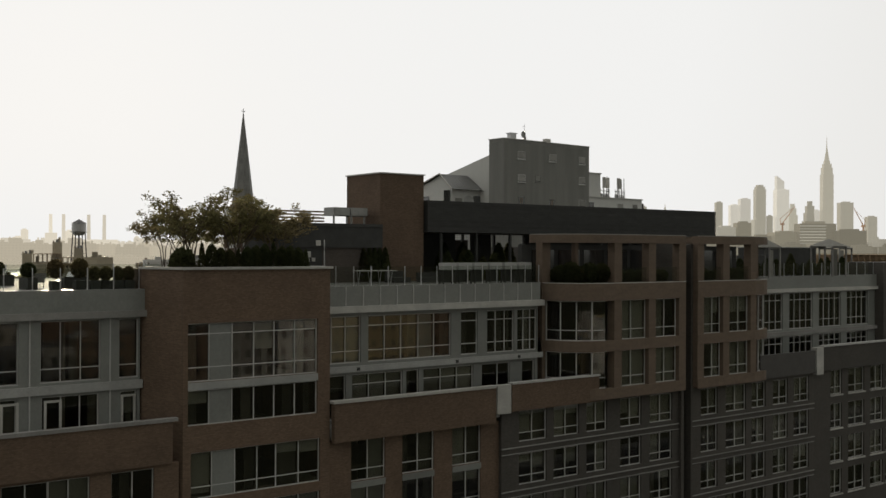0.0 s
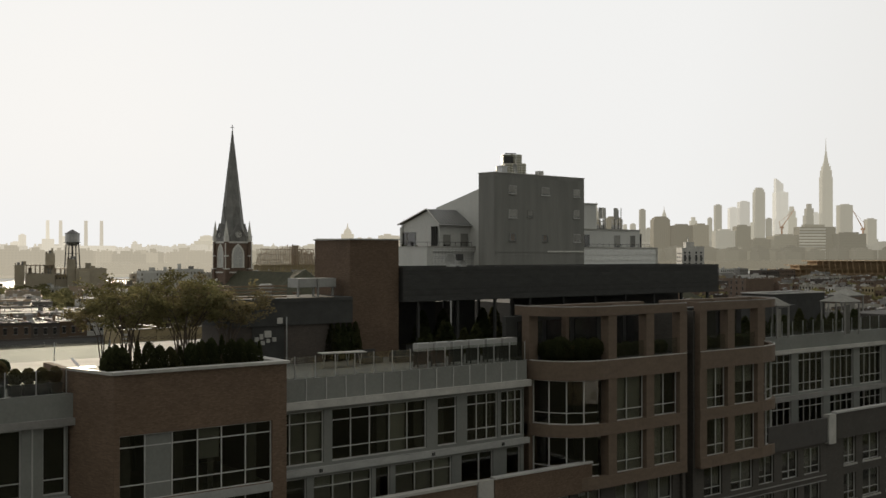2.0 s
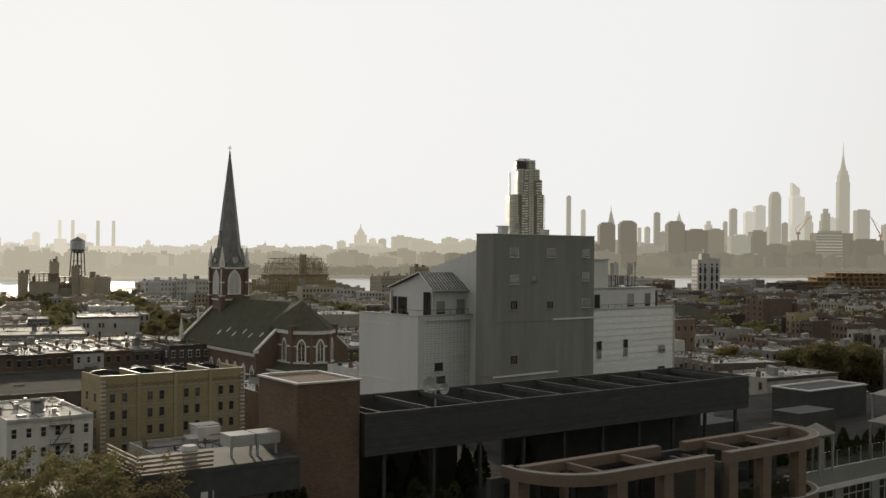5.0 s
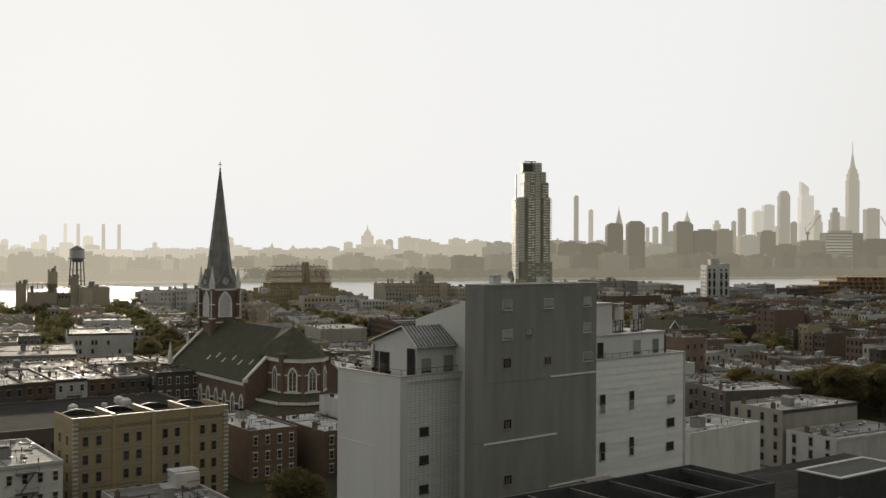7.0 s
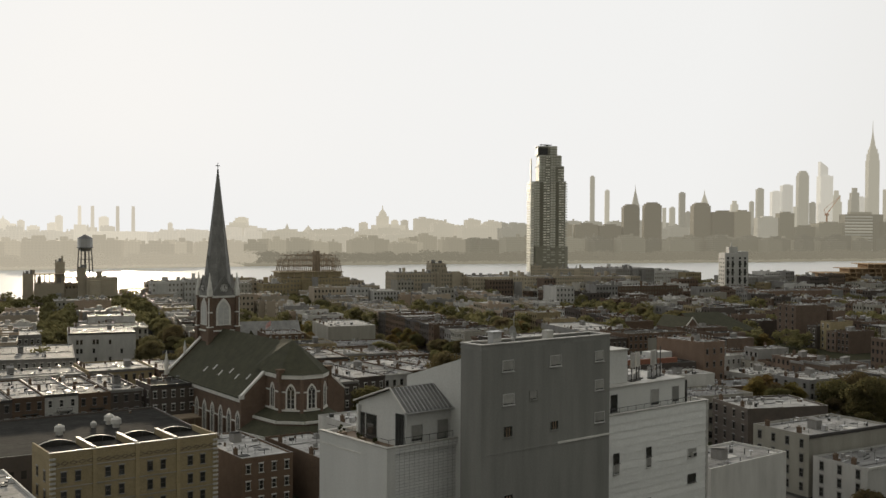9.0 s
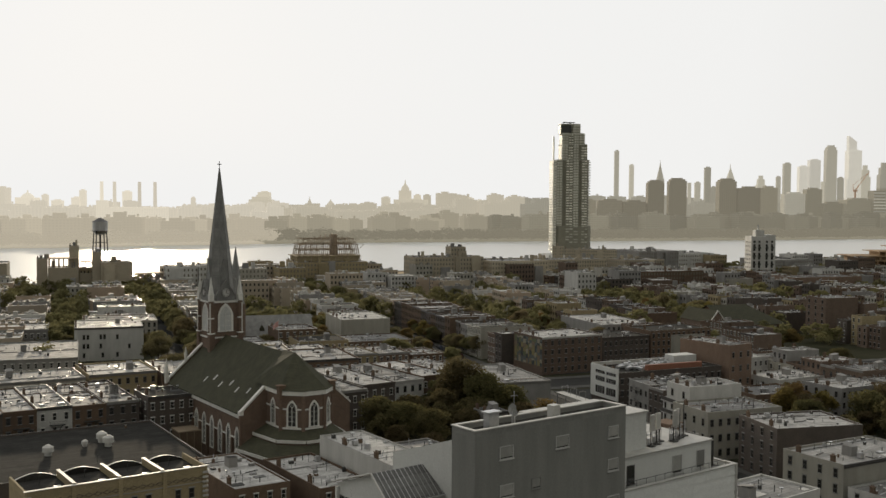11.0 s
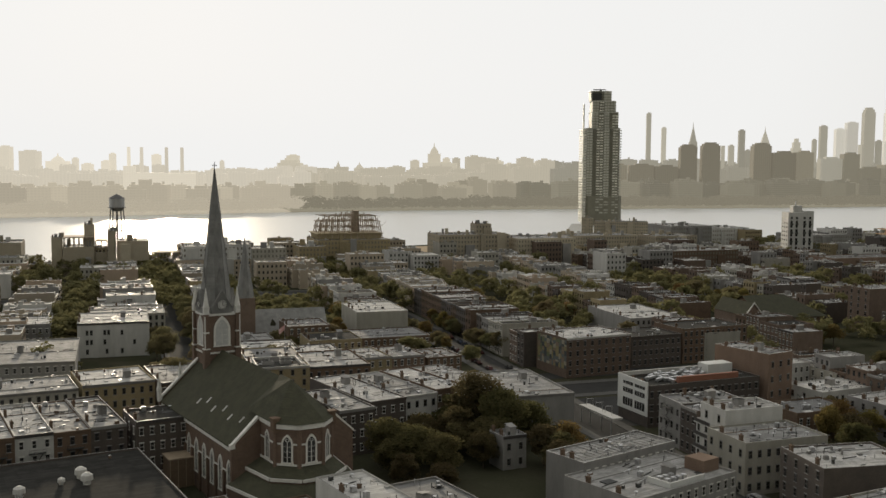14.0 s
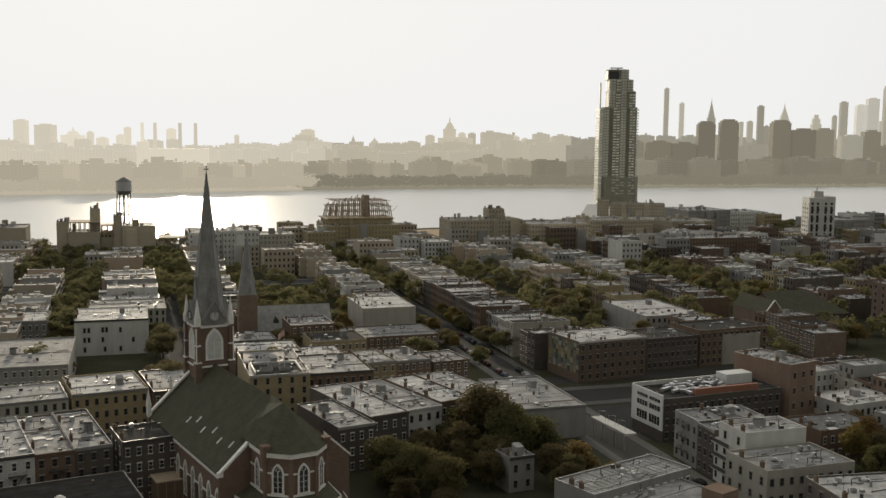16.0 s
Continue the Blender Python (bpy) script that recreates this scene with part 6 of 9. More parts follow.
for z0, z1 in ((20.75, 23.9), (17.0, 19.9)):
    for pts in (curve(59.4, 60.2, 3.7, 190, 268, 4), curve(78.6, 60.4, 3.8, 277, 345, 4)):
        for p, q in zip(pts, pts[1:]):
            d = (Vector(q) - Vector(p))
            f = part("window", Build().box(0, d.length, 0, 0.1, z0, z0 + 0.08).box(0, d.length, 0, 0.1, z1 - 0.08, z1).box(-0.04, 0.04, -0.02, 0.1, z0, z1).box(0, d.length, 0.02, 0.08, z0 + 0.8, z0 + 0.86), FRAME, condo, m=pose(p[0], p[1], 0, 0, 0, math.degrees(math.atan2(d.y, d.x))))
            part("pane", Build().box(0.04, d.length - 0.04, 0.04, 0.06, z0, z1), GLASS, f).visible_shadow = False
part("wall", Build().box(68.96, 69.84, 57.5, 58.6, 0, 28.4), GREYB, condo)
part("wall", Build().box(54.9, 82.4, 61.6, 62.0, 25.35, 28.3), DARKM, condo)
for k in range(9):
    part("glass_door", Build().box(56.0 + k * 2.9, 58.4 + k * 2.9, 61.5, 61.59, 25.4, 27.9), PANE, condo)
part("wall", Build().box(68.62, 68.95, 56.72, 60, 0, 28.44).box(69.85, 70.08, 56.72, 60, 0, 28.44), GREYB, condo)

# lower grey storeys under the terracotta bays
gx = [(50.7, 53.5), (54.2, 56.9), (57.7, 60.0), (61.5, 64.0), (65.0, 67.8), (71.5, 73.8), (74.9, 77.8), (78.6, 80.7), (81.8, 84.1), (85.0, 87.5)]
gh = [(a, b, z, z + 2.3) for a, b in gx for z in (13.6, 10.4, 7.2, 4.0)]
facade(condo, 49.0, 68.6, 57.0, 0, 16.15, [h for h in gh if h[1] < 68.6], GREYB)
facade(condo, 70.1, 88.3, 57.0, 0, 16.15, [h for h in gh if h[0] > 70], GREYB)
for h in gh:
    glazing(condo, *h, 57.15, [(h[0] + h[1]) / 2], (h[2] + 0.65,), FRAME, [(i, cr.choice((0.3, 0.55, 0.75, 1.0))) for i in (0, 1) if cr.random() < 0.75])
for z in (13.0, 9.8, 6.6, 3.4):
    for xa, xb in ((49.0, 68.6), (70.1, 88.3)):
        part("string_course", Build().box(xa, xb, 56.9, 56.998, z + 0.2, z + 0.28).box(xa, xb, 56.94, 56.998, z - 0.25, z - 0.19), STONE, condo)

# right glazed wing and dark brick end
rh = []
for k in range(4):
    a = 84.3 + k * 5.1
    rh += [(a, a + 4.0, 20.1, 23.7), (a, a + 4.0, 16.6, 19.4)]
facade(condo, 82.7, 105, 60.5, 15.8, 25.3, rh, SPAN)
for h in rh:
    glazing(condo, *h, 60.62, [h[0] + 1.0, h[0] + 2.0, h[0] + 3.0], (h[3] - 0.7,) if h[2] < 20 else (h[2] + 0.8, h[3] - 0.7), FRAME, [(i, cr.choice((0.3, 1.0))) for i in range(4) if cr.random() < 0.25])
part("roof_band", Build().box(82.7, 105, 60.1, 60.48, 23.8, 24.15).box(82.7, 105, 60.3, 60.48, 24.15, 25.4, 1), [COPING, SPAN], condo)
part("floor_band", Build().box(82.7, 105, 60.2, 60.48, 19.5, 19.9), STONE, condo)
rail(condo, 83.5, 104.5, 60.4, 25.4, 1.3)
part("wall", Build().box(105.02, 120.9, 59.5, 65.9, 16.35, 26.7), GREYB, condo, "dark brick end block")
part("balcony", Build().box(79.4, 121, 57.4, 60.4, 15.9, 16.3), CONCRETE, condo)
part("parapet", Build().box(79.5, 88.1, 56.7, 57.0, 16.2, 18.35), DKFRAME, condo)
part("parapet_panel", Build().box(88.2, 89.3, 56.6, 57.2, 16.0, 18.6), COPING, condo, "white rendered end panel")
part("parapet", Build().box(89.4, 121, 56.7, 57.1, 16.3, 18.6).box(89.4, 121, 56.6, 57.2, 18.6, 18.75, 1), [GREYB, FRAME], condo)
dh = [(a, b, z, z + 2.4) for k in range(3) for a, b in ((91.1 + 10 * k, 93.1 + 10 * k), (94.2 + 10 * k, 97.1 + 10 * k), (98.2 + 10 * k, 100.6 + 10 * k)) for z in (13.8, 10.5, 7.2, 4.0)]
facade(condo, 88.3, 121, 57.0, 0, 16.3, dh, GREYB)
for h in dh:
    glazing(condo, *h, 57.15, [(h[0] + h[1]) / 2], (h[2] + 0.7,), FRAME, [(i, cr.choice((0.3, 0.6, 1.0))) for i in (0, 1) if cr.random() < 0.7])
    part("window_sill", Build().box(h[0] - 0.1, h[1] + 0.1, 56.9, 56.998, h[2] - 0.16, h[2] - 0.01), COPING, condo)
part("wall", Build().box(121, 130, 57, 66, 0, 24), GREYB, condo)

# roof structures
part("bulkhead", Build().box(45.15, 49.4, 67.4, 72.4, FLOOR, 33.9), BRICK, condo, "brown brick stair bulkhead")
part("coping", Build().box(45.05, 49.5, 67.3, 67.6, 33.9, 34.0).box(45.05, 45.35, 67.62, 72.5, 33.9, 34.0).box(49.2, 49.5, 67.62, 72.5, 33.9, 34.0).box(45.37, 49.18, 72.2, 72.5, 33.9, 34.05), COPING, condo)
part("bulkhead", Build().box(35.8, 45.1, 67.1, 71.8, FLOOR, 28.0), DKBRICK, condo, "low dark brick roof house")
part("fascia", Build().box(35.7, 45.12, 66.95, 71.9, 28.0, 29.6), DARKM, condo, "dark metal fascia of the low roof house")
part("roof", Build().box(35.6, 45.1, 66.9, 72.0, 29.6, 29.85), DARKM, condo)
for u in (41.45, 43.05):
    part("air_handler", Build().box(u, u + 1.5, 68.3, 69.8, 30.5, 31.15).box(u + 0.1, u + 1.4, 68.26, 68.3, 30.55, 31.1), CONCRETE, condo, "pale box on legs")
for u in (41.55, 42.75, 43.15, 44.35):
    part("air_handler_leg", Build().box(u, u + 0.12, 68.5, 68.62, 29.85, 30.55), CONCRETE, condo)
part("roof_vent", Build().cyl(39.2, 68.8, 29.85, 30.55, 0.42, 0.42, 12).cyl(39.2, 68.8, 30.55, 30.8, 0.55, 0.4, 12), CONCRETE, condo)
for k in range(4):
    part("roof_rail", Build().box(35.6, 39.8, 66.9, 67.0, 29.92 + 0.24 * k, 30.04 + 0.24 * k).box(35.6, 35.72, 67.02, 72.0, 29.92 + 0.24 * k, 30.04 + 0.24 * k), WOOD, condo)
part("door", Build().box(37.3, 39.7, 67.02, 67.09, FLOOR + 0.1, 27.98), DARKM, condo, "dark double door with pale notices")
for u, z, w_, h_ in ((37.45, 27.0, 0.3, 0.3), (37.8, 27.15, 0.25, 0.35), (37.65, 26.75, 0.5, 0.28), (38.15, 27.25, 0.5, 0.45), (38.3, 26.9, 0.25, 0.25), (38.75, 26.95, 0.28, 0.28), (39.1, 28.15, 0.4, 0.4)):
    part("notice", Build().box(u, u + w_, 66.9, 66.94 if z > 28 else 67.01, z, z + h_), COPING, condo)
part("lamp_post", Build().cyl(39.75, 66.8, FLOOR, 28.6, 0.05, 0.05, 8), STEEL, condo)
# raised dark screen of louvres on posts, open on top
part("roof_screen", Build().box(49.6, 86.0, 67.0, 67.15, 29.3, 31.9), DARKM, condo, "dark louvred roof screen")
part("roof_screen", Build().box(85.85, 86.0, 67.18, 74.2, 29.3, 31.9).box(49.6, 49.75, 67.18, 74.2, 29.3, 31.9).box(49.6, 86, 74.22, 74.35, 29.3, 31.9), DARKM, condo)
for k in range(13):
    z = 29.32 + k * 0.2
    part("louvre", Build().box(49.5, 86.1, 66.94, 66.99, z, z + 0.175), DARKM, condo)
for k in range(10):
    u = 51 + k * 3.75
    part("screen_beam", Build().box(u, u + 0.18, 67.2, 74.2, 31.5, 31.8), DARKM, condo)
    for v in (67.2, 73.9):
        part("screen_post", Build().box(u, u + 0.2, v, v + 0.2, FLOOR, 29.3), DARKM, condo)
# dark walls added to deepen the shade below the screen, with gaps between
for xa, xb in ((49.7, 55.9), (57.8, 60.0), (64.3, 85.8)):
    part("screen_wall", Build().box(xa, xb, 71.6, 71.9, FLOOR + 0.13, 29.28), DARKM, condo, "dark wall added for the shade under the roof screen")
for i in range(8):
    bx = thing("planter", "long dark planter box under the roof screen", "planter", pose(51.7 + i * 4.2, 68.4, FLOOR + 0.12), "terrace planters")
    part("box", Build().box(-1.2, 1.2, -0.4, 0.4, 0, 0.7), DARKM, bx)
    part("soil", Build().box(-1.12, 1.12, -0.32, 0.32, 0.7, 0.74), SOIL, bx)
part("screen_floor", Build().box(49.8, 85.8, 67.2, 74.2, 29.3, 29.42), ROOF_B, condo)
for k in range(5):
    u = 53 + k * 6.5
    part("roof_unit", Build().box(u, u + 2.2, 69.5, 71.5, 29.45, 30.6).cyl(u + 0.6, 70.5, 30.6, 30.75, 0.4, 0.4, 10).cyl(u + 1.6, 70.5, 30.6, 30.75, 0.4, 0.4, 10), STEEL, condo)
part("bulkhead", Build().box(52, 60, 75, 84, FLOOR, 28.8), GREYB, condo)
part("bulkhead", Build().box(70, 80, 76, 86, FLOOR, 28.2), GREYB, condo)
part("bulkhead", Build().box(105.5, 115.5, 74.5, 78.8, FLOOR, 28.3), DARKM, condo)
part("coping", Build().box(105.4, 115.6, 74.4, 74.8, 28.3, 28.42).box(105.4, 105.8, 74.82, 78.9, 28.3, 28.42).box(115.2, 115.6, 74.82, 78.9, 28.3, 28.42).box(105.82, 115.18, 78.5, 78.9, 28.3, 28.42), COPING, condo)
part("bulkhead", Build().box(87.5, 94, 74, 80, FLOOR, 26.6), DARKM, condo)

# terrace things
for x, y, z, w_, h_ in ((85.9, 60.6, FLOOR + 0.12, 0.85, 2.75), (94.8, 59.6, FLOOR + 0.12, 1.2, 2.9), (111.0, 69.0, FLOOR + 0.12, 1.3, 2.8)):
    gz = thing("gazebo", "small grey-framed roof gazebo with a pointed canopy", "gazebo", pose(x, y, z), "roof gazebos")
    for a in (-w_, w_):
        for c in (-w_, w_):
            part("post", Build().box(a - 0.07, a + 0.07, c - 0.07, c + 0.07, 0, h_), STONE, gz)
    for c in (-w_, w_):
        part("beam", Build().box(-w_ - 0.1, w_ + 0.1, c - 0.06, c + 0.06, h_ + 0.003, h_ + 0.16), STONE, gz)
    part("curtain", Build().box(-w_ + 0.1, -w_ * 0.3, -w_ - 0.02, -w_ + 0.02, 0.1, h_ - 0.1), CURTAIN, gz)
    part("canopy", Build().prism([(-w_ - 0.2, -w_ - 0.2), (w_ + 0.2, -w_ - 0.2), (w_ + 0.2, w_ + 0.2), (-w_ - 0.2, w_ + 0.2)], h_ + 0.165, h_ + 0.9, scale=0.05), CURTAIN, gz)
tb = thing("table", "pale trestle table on the roof terrace", "table", pose(42.2, 63.6, FLOOR + 0.12, 0, 0, -10))
part("tabletop", Build().box(-1.6, 1.6, -0.5, 0.5, 0.94, 1.0), COPING, tb)
for a in (-1.3, -0.4, 0.4, 1.3):
    part("leg", Build().tube((a - 0.15, -0.38, 0), (a, -0.3, 0.94), 0.025).tube((a + 0.15, 0.38, 0), (a, 0.3, 0.94), 0.025), STEEL, tb)
for i, (x, y, w_, d_, h_) in enumerate(((44.9, 64.5, 1.6, 1.2, 0.9), (47.2, 63.6, 1.8, 0.9, 0.8), (49.4, 63.0, 1.4, 0.9, 0.75))):
    gr = thing("outdoor_sofa", "dark outdoor sofa under a cover", "sofa", pose(x, y, FLOOR + 0.12), "terrace seats")
    part("seat", Build().box(-w_ / 2, w_ / 2, -d_ / 2, d_ / 2, 0.05, 0.42), DARKM, gr)
    part("backrest", Build().box(-w_ / 2, w_ / 2, d_ / 2 - 0.18, d_ / 2, 0.42, h_), DARKM, gr)
for i, (x, y) in enumerate(((19.2, 68), (21.5, 70), (27.5, 70.5), (30, 72), (17, 72))):
    ch = thing("deck_chair", "slatted metal deck chair on the sunny terrace", "chair", pose(x, y, FLOOR + 0.12, 0, 0, cr.uniform(0, 360)), "terrace seats")
    part("seat", Build().box(-0.35, 0.35, -0.5, 0.5, 0.33, 0.38), STEEL, ch)
    part("backrest", Build().face([(-0.35, 0.5, 0.36), (0.35, 0.5, 0.36), (0.35, 0.95, 0.95), (-0.35, 0.95, 0.95)]).face([(-0.35, 0.54, 0.36), (-0.35, 0.99, 0.95), (0.35, 0.99, 0.95), (0.35, 0.54, 0.36)]), STEEL, ch)
    for a in (-0.3, 0.3):
        for c in (-0.45, 0.45):
            part("leg", Build().box(a - 0.02, a + 0.02, c - 0.02, c + 0.02, 0, 0.33), STEEL, ch)

# hedges, shrubs and roof trees
CONE = []
for k in range(3):
    r_ = random.Random(90 + k)
    b = Build()
    for _ in range(420):
        z = r_.random() ** 1.3
        rad = 0.42 * (1 - z) ** 0.6 * math.sqrt(r_.uniform(0.3, 1))
        a = r_.uniform(0, 6.283)
        p = Vector((rad * math.cos(a), rad * math.sin(a), 0.08 + z * 1.1))
        u = Vector((r_.gauss(0, 1), r_.gauss(0, 1), r_.gauss(0, 1))).normalized() * 0.09
        v = u.orthogonal().normalized() * 0.06
        b.face((p - u, p - v, p + u, p + v))
    CONE.append(b.mesh("foliage", HEDGE))


BALL = []
for k in range(2):
    r_ = random.Random(96 + k)
    b = Build()
    for _ in range(1500):
        d = Vector((r_.gauss(0, 1), r_.gauss(0, 1), r_.gauss(0, 1))).normalized() * 0.5 * r_.uniform(0.75, 1.04)
        p = Vector((d.x, d.y, 0.62 + d.z * 1.15))
        u = Vector((r_.gauss(0, 1), r_.gauss(0, 1), r_.gauss(0, 1))).normalized() * 0.07
        v = u.orthogonal().normalized() * 0.055
        b.face((p - u, p - v, p + u, p + v))
    BALL.append(b.mesh("foliage", (LEAF, HEDGE)[k]))


def shrub(x, y, z, s=1.0, zs=1.0, label="small clipped evergreen shrub in a row"):
    ob = thing("shrub", label, "shrub", pose(x, y, z, 0, 0, cr.uniform(0, 360)), "terrace shrubs")
    ob.scale = (s, s, s * zs)
    part("foliage", (BALL[0] if "pot" in label else BALL[1]) if "round" in label else cr.choice(CONE), None, ob)
    if "rounded" not in label and "dark" not in label:
        part("stem", Build().cyl(0, 0, -0.05, 0.6, 0.03, 0.02, 6), BARK, ob)
    return ob


trough = thing("planter", "long dark planter trough behind the brick parapet", "planter", pose(0, 0, 25.25))
part("box", Build().box(24.6, 34.0, 57.9, 58.9, 0, 1.2), DARKM, trough)
part("soil", Build().box(24.9, 33.9, 58.0, 58.8, 1.2, 1.25), SOIL, trough)
for i in range(13):
    shrub(26.3 + i * 0.6, 58.4 + cr.uniform(-0.08, 0.08), 26.2, cr.uniform(0.72, 0.86), cr.uniform(1.7, 2.2), "small rounded evergreen shrub in a row" if i % 4 else "small pointed evergreen shrub in a row")
shrub(25.45, 59.4, 25.6, 1.6, 1.2, "broad round evergreen bush at the parapet corner")
for i in range(9):
    shrub(52 + i * 0.0 + cr.uniform(-2.5, 3) + (10 if i > 5 else 0), 64.5 + cr.uniform(-0.8, 1.5), FLOOR + 0.1, cr.uniform(1.5, 2.2), 1.0, "dark potted shrub on the roof terrace")
for i in range(22):
    a = radians(195 + 75 * i / 21)
    rr = 3.0 if i % 2 else 2.4
    shrub(59.5 + rr * math.cos(a), 60.2 + rr * math.sin(a), 25.25, cr.uniform(0.95, 1.35), cr.uniform(0.9, 1.15), "dark round shrub behind the curved terrace parapet")
for i in range(7):
    a = radians(205 + 60 * i / 6)
    shrub(59.5 + 3.25 * math.cos(a), 60.2 + 3.25 * math.sin(a), 25.9, 0.45, 0.9, "small yellow-leaved round flowering plant in a pot")
for i in range(16):
    u = 61.2 + i * 0.43 if i < 15 else 67.3
    shrub(u + cr.uniform(-0.1, 0.1), 57.5 + cr.uniform(-0.1, 0.2), 25.25, cr.uniform(0.8, 1.05), 0.9, "dark round shrub behind the terrace rail")
for i in range(15):
    shrub(71.1 + i * 0.6, 57.6 + cr.uniform(-0.1, 0.2), 25.25, cr.uniform(0.8, 1.1), 0.9, "dark round shrub behind the terrace rail")
for i, (x, s) in enumerate(((18.6, 0.95), (20.0, 1.0), (20.9, 0.7), (21.6, 0.7), (22.3, 0.7), (23.0, 0.7))):
    pot = thing("planter", "dark square pot at the terrace rail", "planter", pose(x, 61.9, FLOOR + 0.12), "terrace pots")
    part("pot", Build().prism([(-0.28, -0.28), (0.28, -0.28), (0.28, 0.28), (-0.28, 0.28)], 0, 0.6, scale=1.12), DARKM, pot)
    shrub(x, 61.9, FLOOR + (0.85 if s > 0.8 else 0.6), s, 1.0 if s > 0.8 else 1.15, "round clipped shrub in a terrace pot")
for i in range(5):
    shrub(43.4 + i * 0.5, 67.0, FLOOR + 0.1, 1.4, 1.6, "slim dark cypress against the brick wall")

for i, (x, y) in enumerate(((55.2, 69.6), (58.9, 69.2), (60.6, 69.8), (53.0, 69.4), (64.6, 69.6))):
    shrub(x, y, FLOOR + 0.1, 2.3, 1.15, "tall dark conifer in a pot under the roof screen")
dm = thing("satellite_dish", "two grey satellite dishes on a short roof mast", "satellite dish", pose(59.5, 73.6, 29.42))
part("mast", Build().cyl(0, 0, 0, 2.9, 0.09, 0.07, 8).tube((-0.6, 0, 2.5), (0.7, 0, 2.5), 0.06), STEEL, dm)
for u, z, r in ((-0.55, 2.85, 0.62), (0.75, 2.5, 0.42)):
    b = Build()
    for i in range(14):
        p, q = 2 * math.pi * i / 14, 2 * math.pi * (i + 1) / 14
        b.face([(u, 0.16, z), (u + r * math.cos(p), -0.05, z + r * math.sin(p)), (u + r * math.cos(q), -0.05, z + r * math.sin(q))])
    part("reflector", b, CONCRETE, dm)
part("radio_box", Build().box(0.1, 0.75, -0.15, 0.1, 2.9, 3.45), DARKM, dm)

ROOFTREE = []
for k in range(4):
    r_ = random.Random(120 + k)
    t, lf = Build(), Build()
    for j in range(5):
        a = 1.257 * j + r_.uniform(-0.4, 0.4)
        p0 = Vector((r_.uniform(-0.25, 0.25), r_.uniform(-0.25, 0.25), 0))
        p1 = p0 + Vector((math.cos(a) * 0.35, math.sin(a) * 0.35, 2.1 + r_.uniform(-0.4, 0.4)))
        p2 = p1 + Vector((math.cos(a) * 1.15, math.sin(a) * 1.15, 1.7 + r_.uniform(-0.5, 0.6)))
        t.tube(p0, p1, 0.045, 0.03, 5).tube(p1, p2, 0.03, 0.012, 5)
        for _ in range(8):
            b_ = a + r_.gauss(0, 1.2)
            q = p1.lerp(p2, r_.uniform(0.2, 1.0))
            e = q + Vector((math.cos(b_) * r_.uniform(0.5, 1.6), math.sin(b_) * r_.uniform(0.5, 1.6), r_.uniform(-0.15, 0.9)))
            t.tube(q, e, 0.014, 0.006, 4)
            tufts = [q.lerp(e, r_.uniform(0.45, 1.1)) for _ in range(3)]
            for _ in range(64):
                w_ = r_.choice(tufts)
                p = w_ + Vector((r_.gauss(0, 0.17), r_.gauss(0, 0.17), r_.gauss(0, 0.09)))
                u = Vector((r_.gauss(0, 1), r_.gauss(0, 1), r_.gauss(0, 0.5))).normalized() * r_.uniform(0.06, 0.12)
                v = u.orthogonal().normalized() * r_.uniform(0.03, 0.055)
                lf.face((p - u, p - v, p + u, p + v))
    ROOFTREE.append((t.mesh("trunk", BARK), lf.mesh("crown", LEAF_OLIVE)))
for i, (x, y, k, s) in enumerate(((27.3, 63.0, 0, 1.1), (30.7, 63.0, 1, 1.05), (34.0, 63.6, 2, 1.04), (29.2, 66.6, 3, 1.0), (32.6, 67.2, 0, 1.0), (34.2, 70.0, 1, 0.95), (30.2, 71.0, 2, 0.92), (27.2, 66.4, 1, 0.9), (35.0, 66.0, 3, 0.95), (31.6, 65.0, 2, 0.9))):
    ob = thing("roof_tree", "slender multi-stemmed roof tree with thin yellowing leaves", "tree", pose(x, y, FLOOR + 0.1, 0, 0, 70 * i), "roof terrace trees")
    ob.scale = (s * 1.12, s * 1.12, s * 1.24)
    part("trunk", ROOFTREE[k][0], None, ob)
    part("crown", ROOFTREE[k][1], None, ob)

for i in range(7):
    for j in range(2):
        px_, py_ = 2.5 + i * 3.1, 65.5 + j * 7.5
        if cr.random() < 0.75:
            bx = thing("planter", "long dark planter box on the sunny terrace", "planter", pose(px_, py_, FLOOR + 0.12, 0, 0, cr.choice((0, 90))), "terrace planters")
            part("box", Build().box(-1.0, 1.0, -0.3, 0.3, 0, 0.7), DARKM, bx)
            part("soil", Build().box(-0.94, 0.94, -0.24, 0.24, 0.7, 0.74), SOIL, bx)
            shrub(px_, py_, FLOOR + 0.8, 0.9, 0.9, "small rounded evergreen shrub in a row")

# planting and dark roof structures on the far terraces
for i in range(16):
    shrub(84.5 + i * 1.25 + cr.uniform(-0.3, 0.3), 63.0 + cr.uniform(-0.5, 1.2), FLOOR + 0.1, cr.uniform(1.2, 1.9), cr.uniform(0.7, 1.1), "dark potted shrub on the roof terrace")
for i in range(10):
    shrub(57 + i * 2.4, 62.6 + cr.uniform(-0.5, 0.4), FLOOR + 0.1, cr.uniform(1.1, 1.7), cr.uniform(0.8, 1.2), "dark potted shrub on the roof terrace")
part("bulkhead", Build().box(97.5, 103, 70, 73, FLOOR, 27.4), DARKM, condo, "dark roof house")
part("bulkhead", Build().box(84, 87, 76, 84, FLOOR, 29.2), DKBRICK, condo)
for i in range(5):
    part("roof_unit", Build().box(88 + i * 3.1, 89.6 + i * 3.1, 82, 83.6, FLOOR + 0.13, 26.6).cyl(88.8 + i * 3.1, 82.8, 26.6, 26.75, 0.5, 0.5, 12), STEEL, condo)

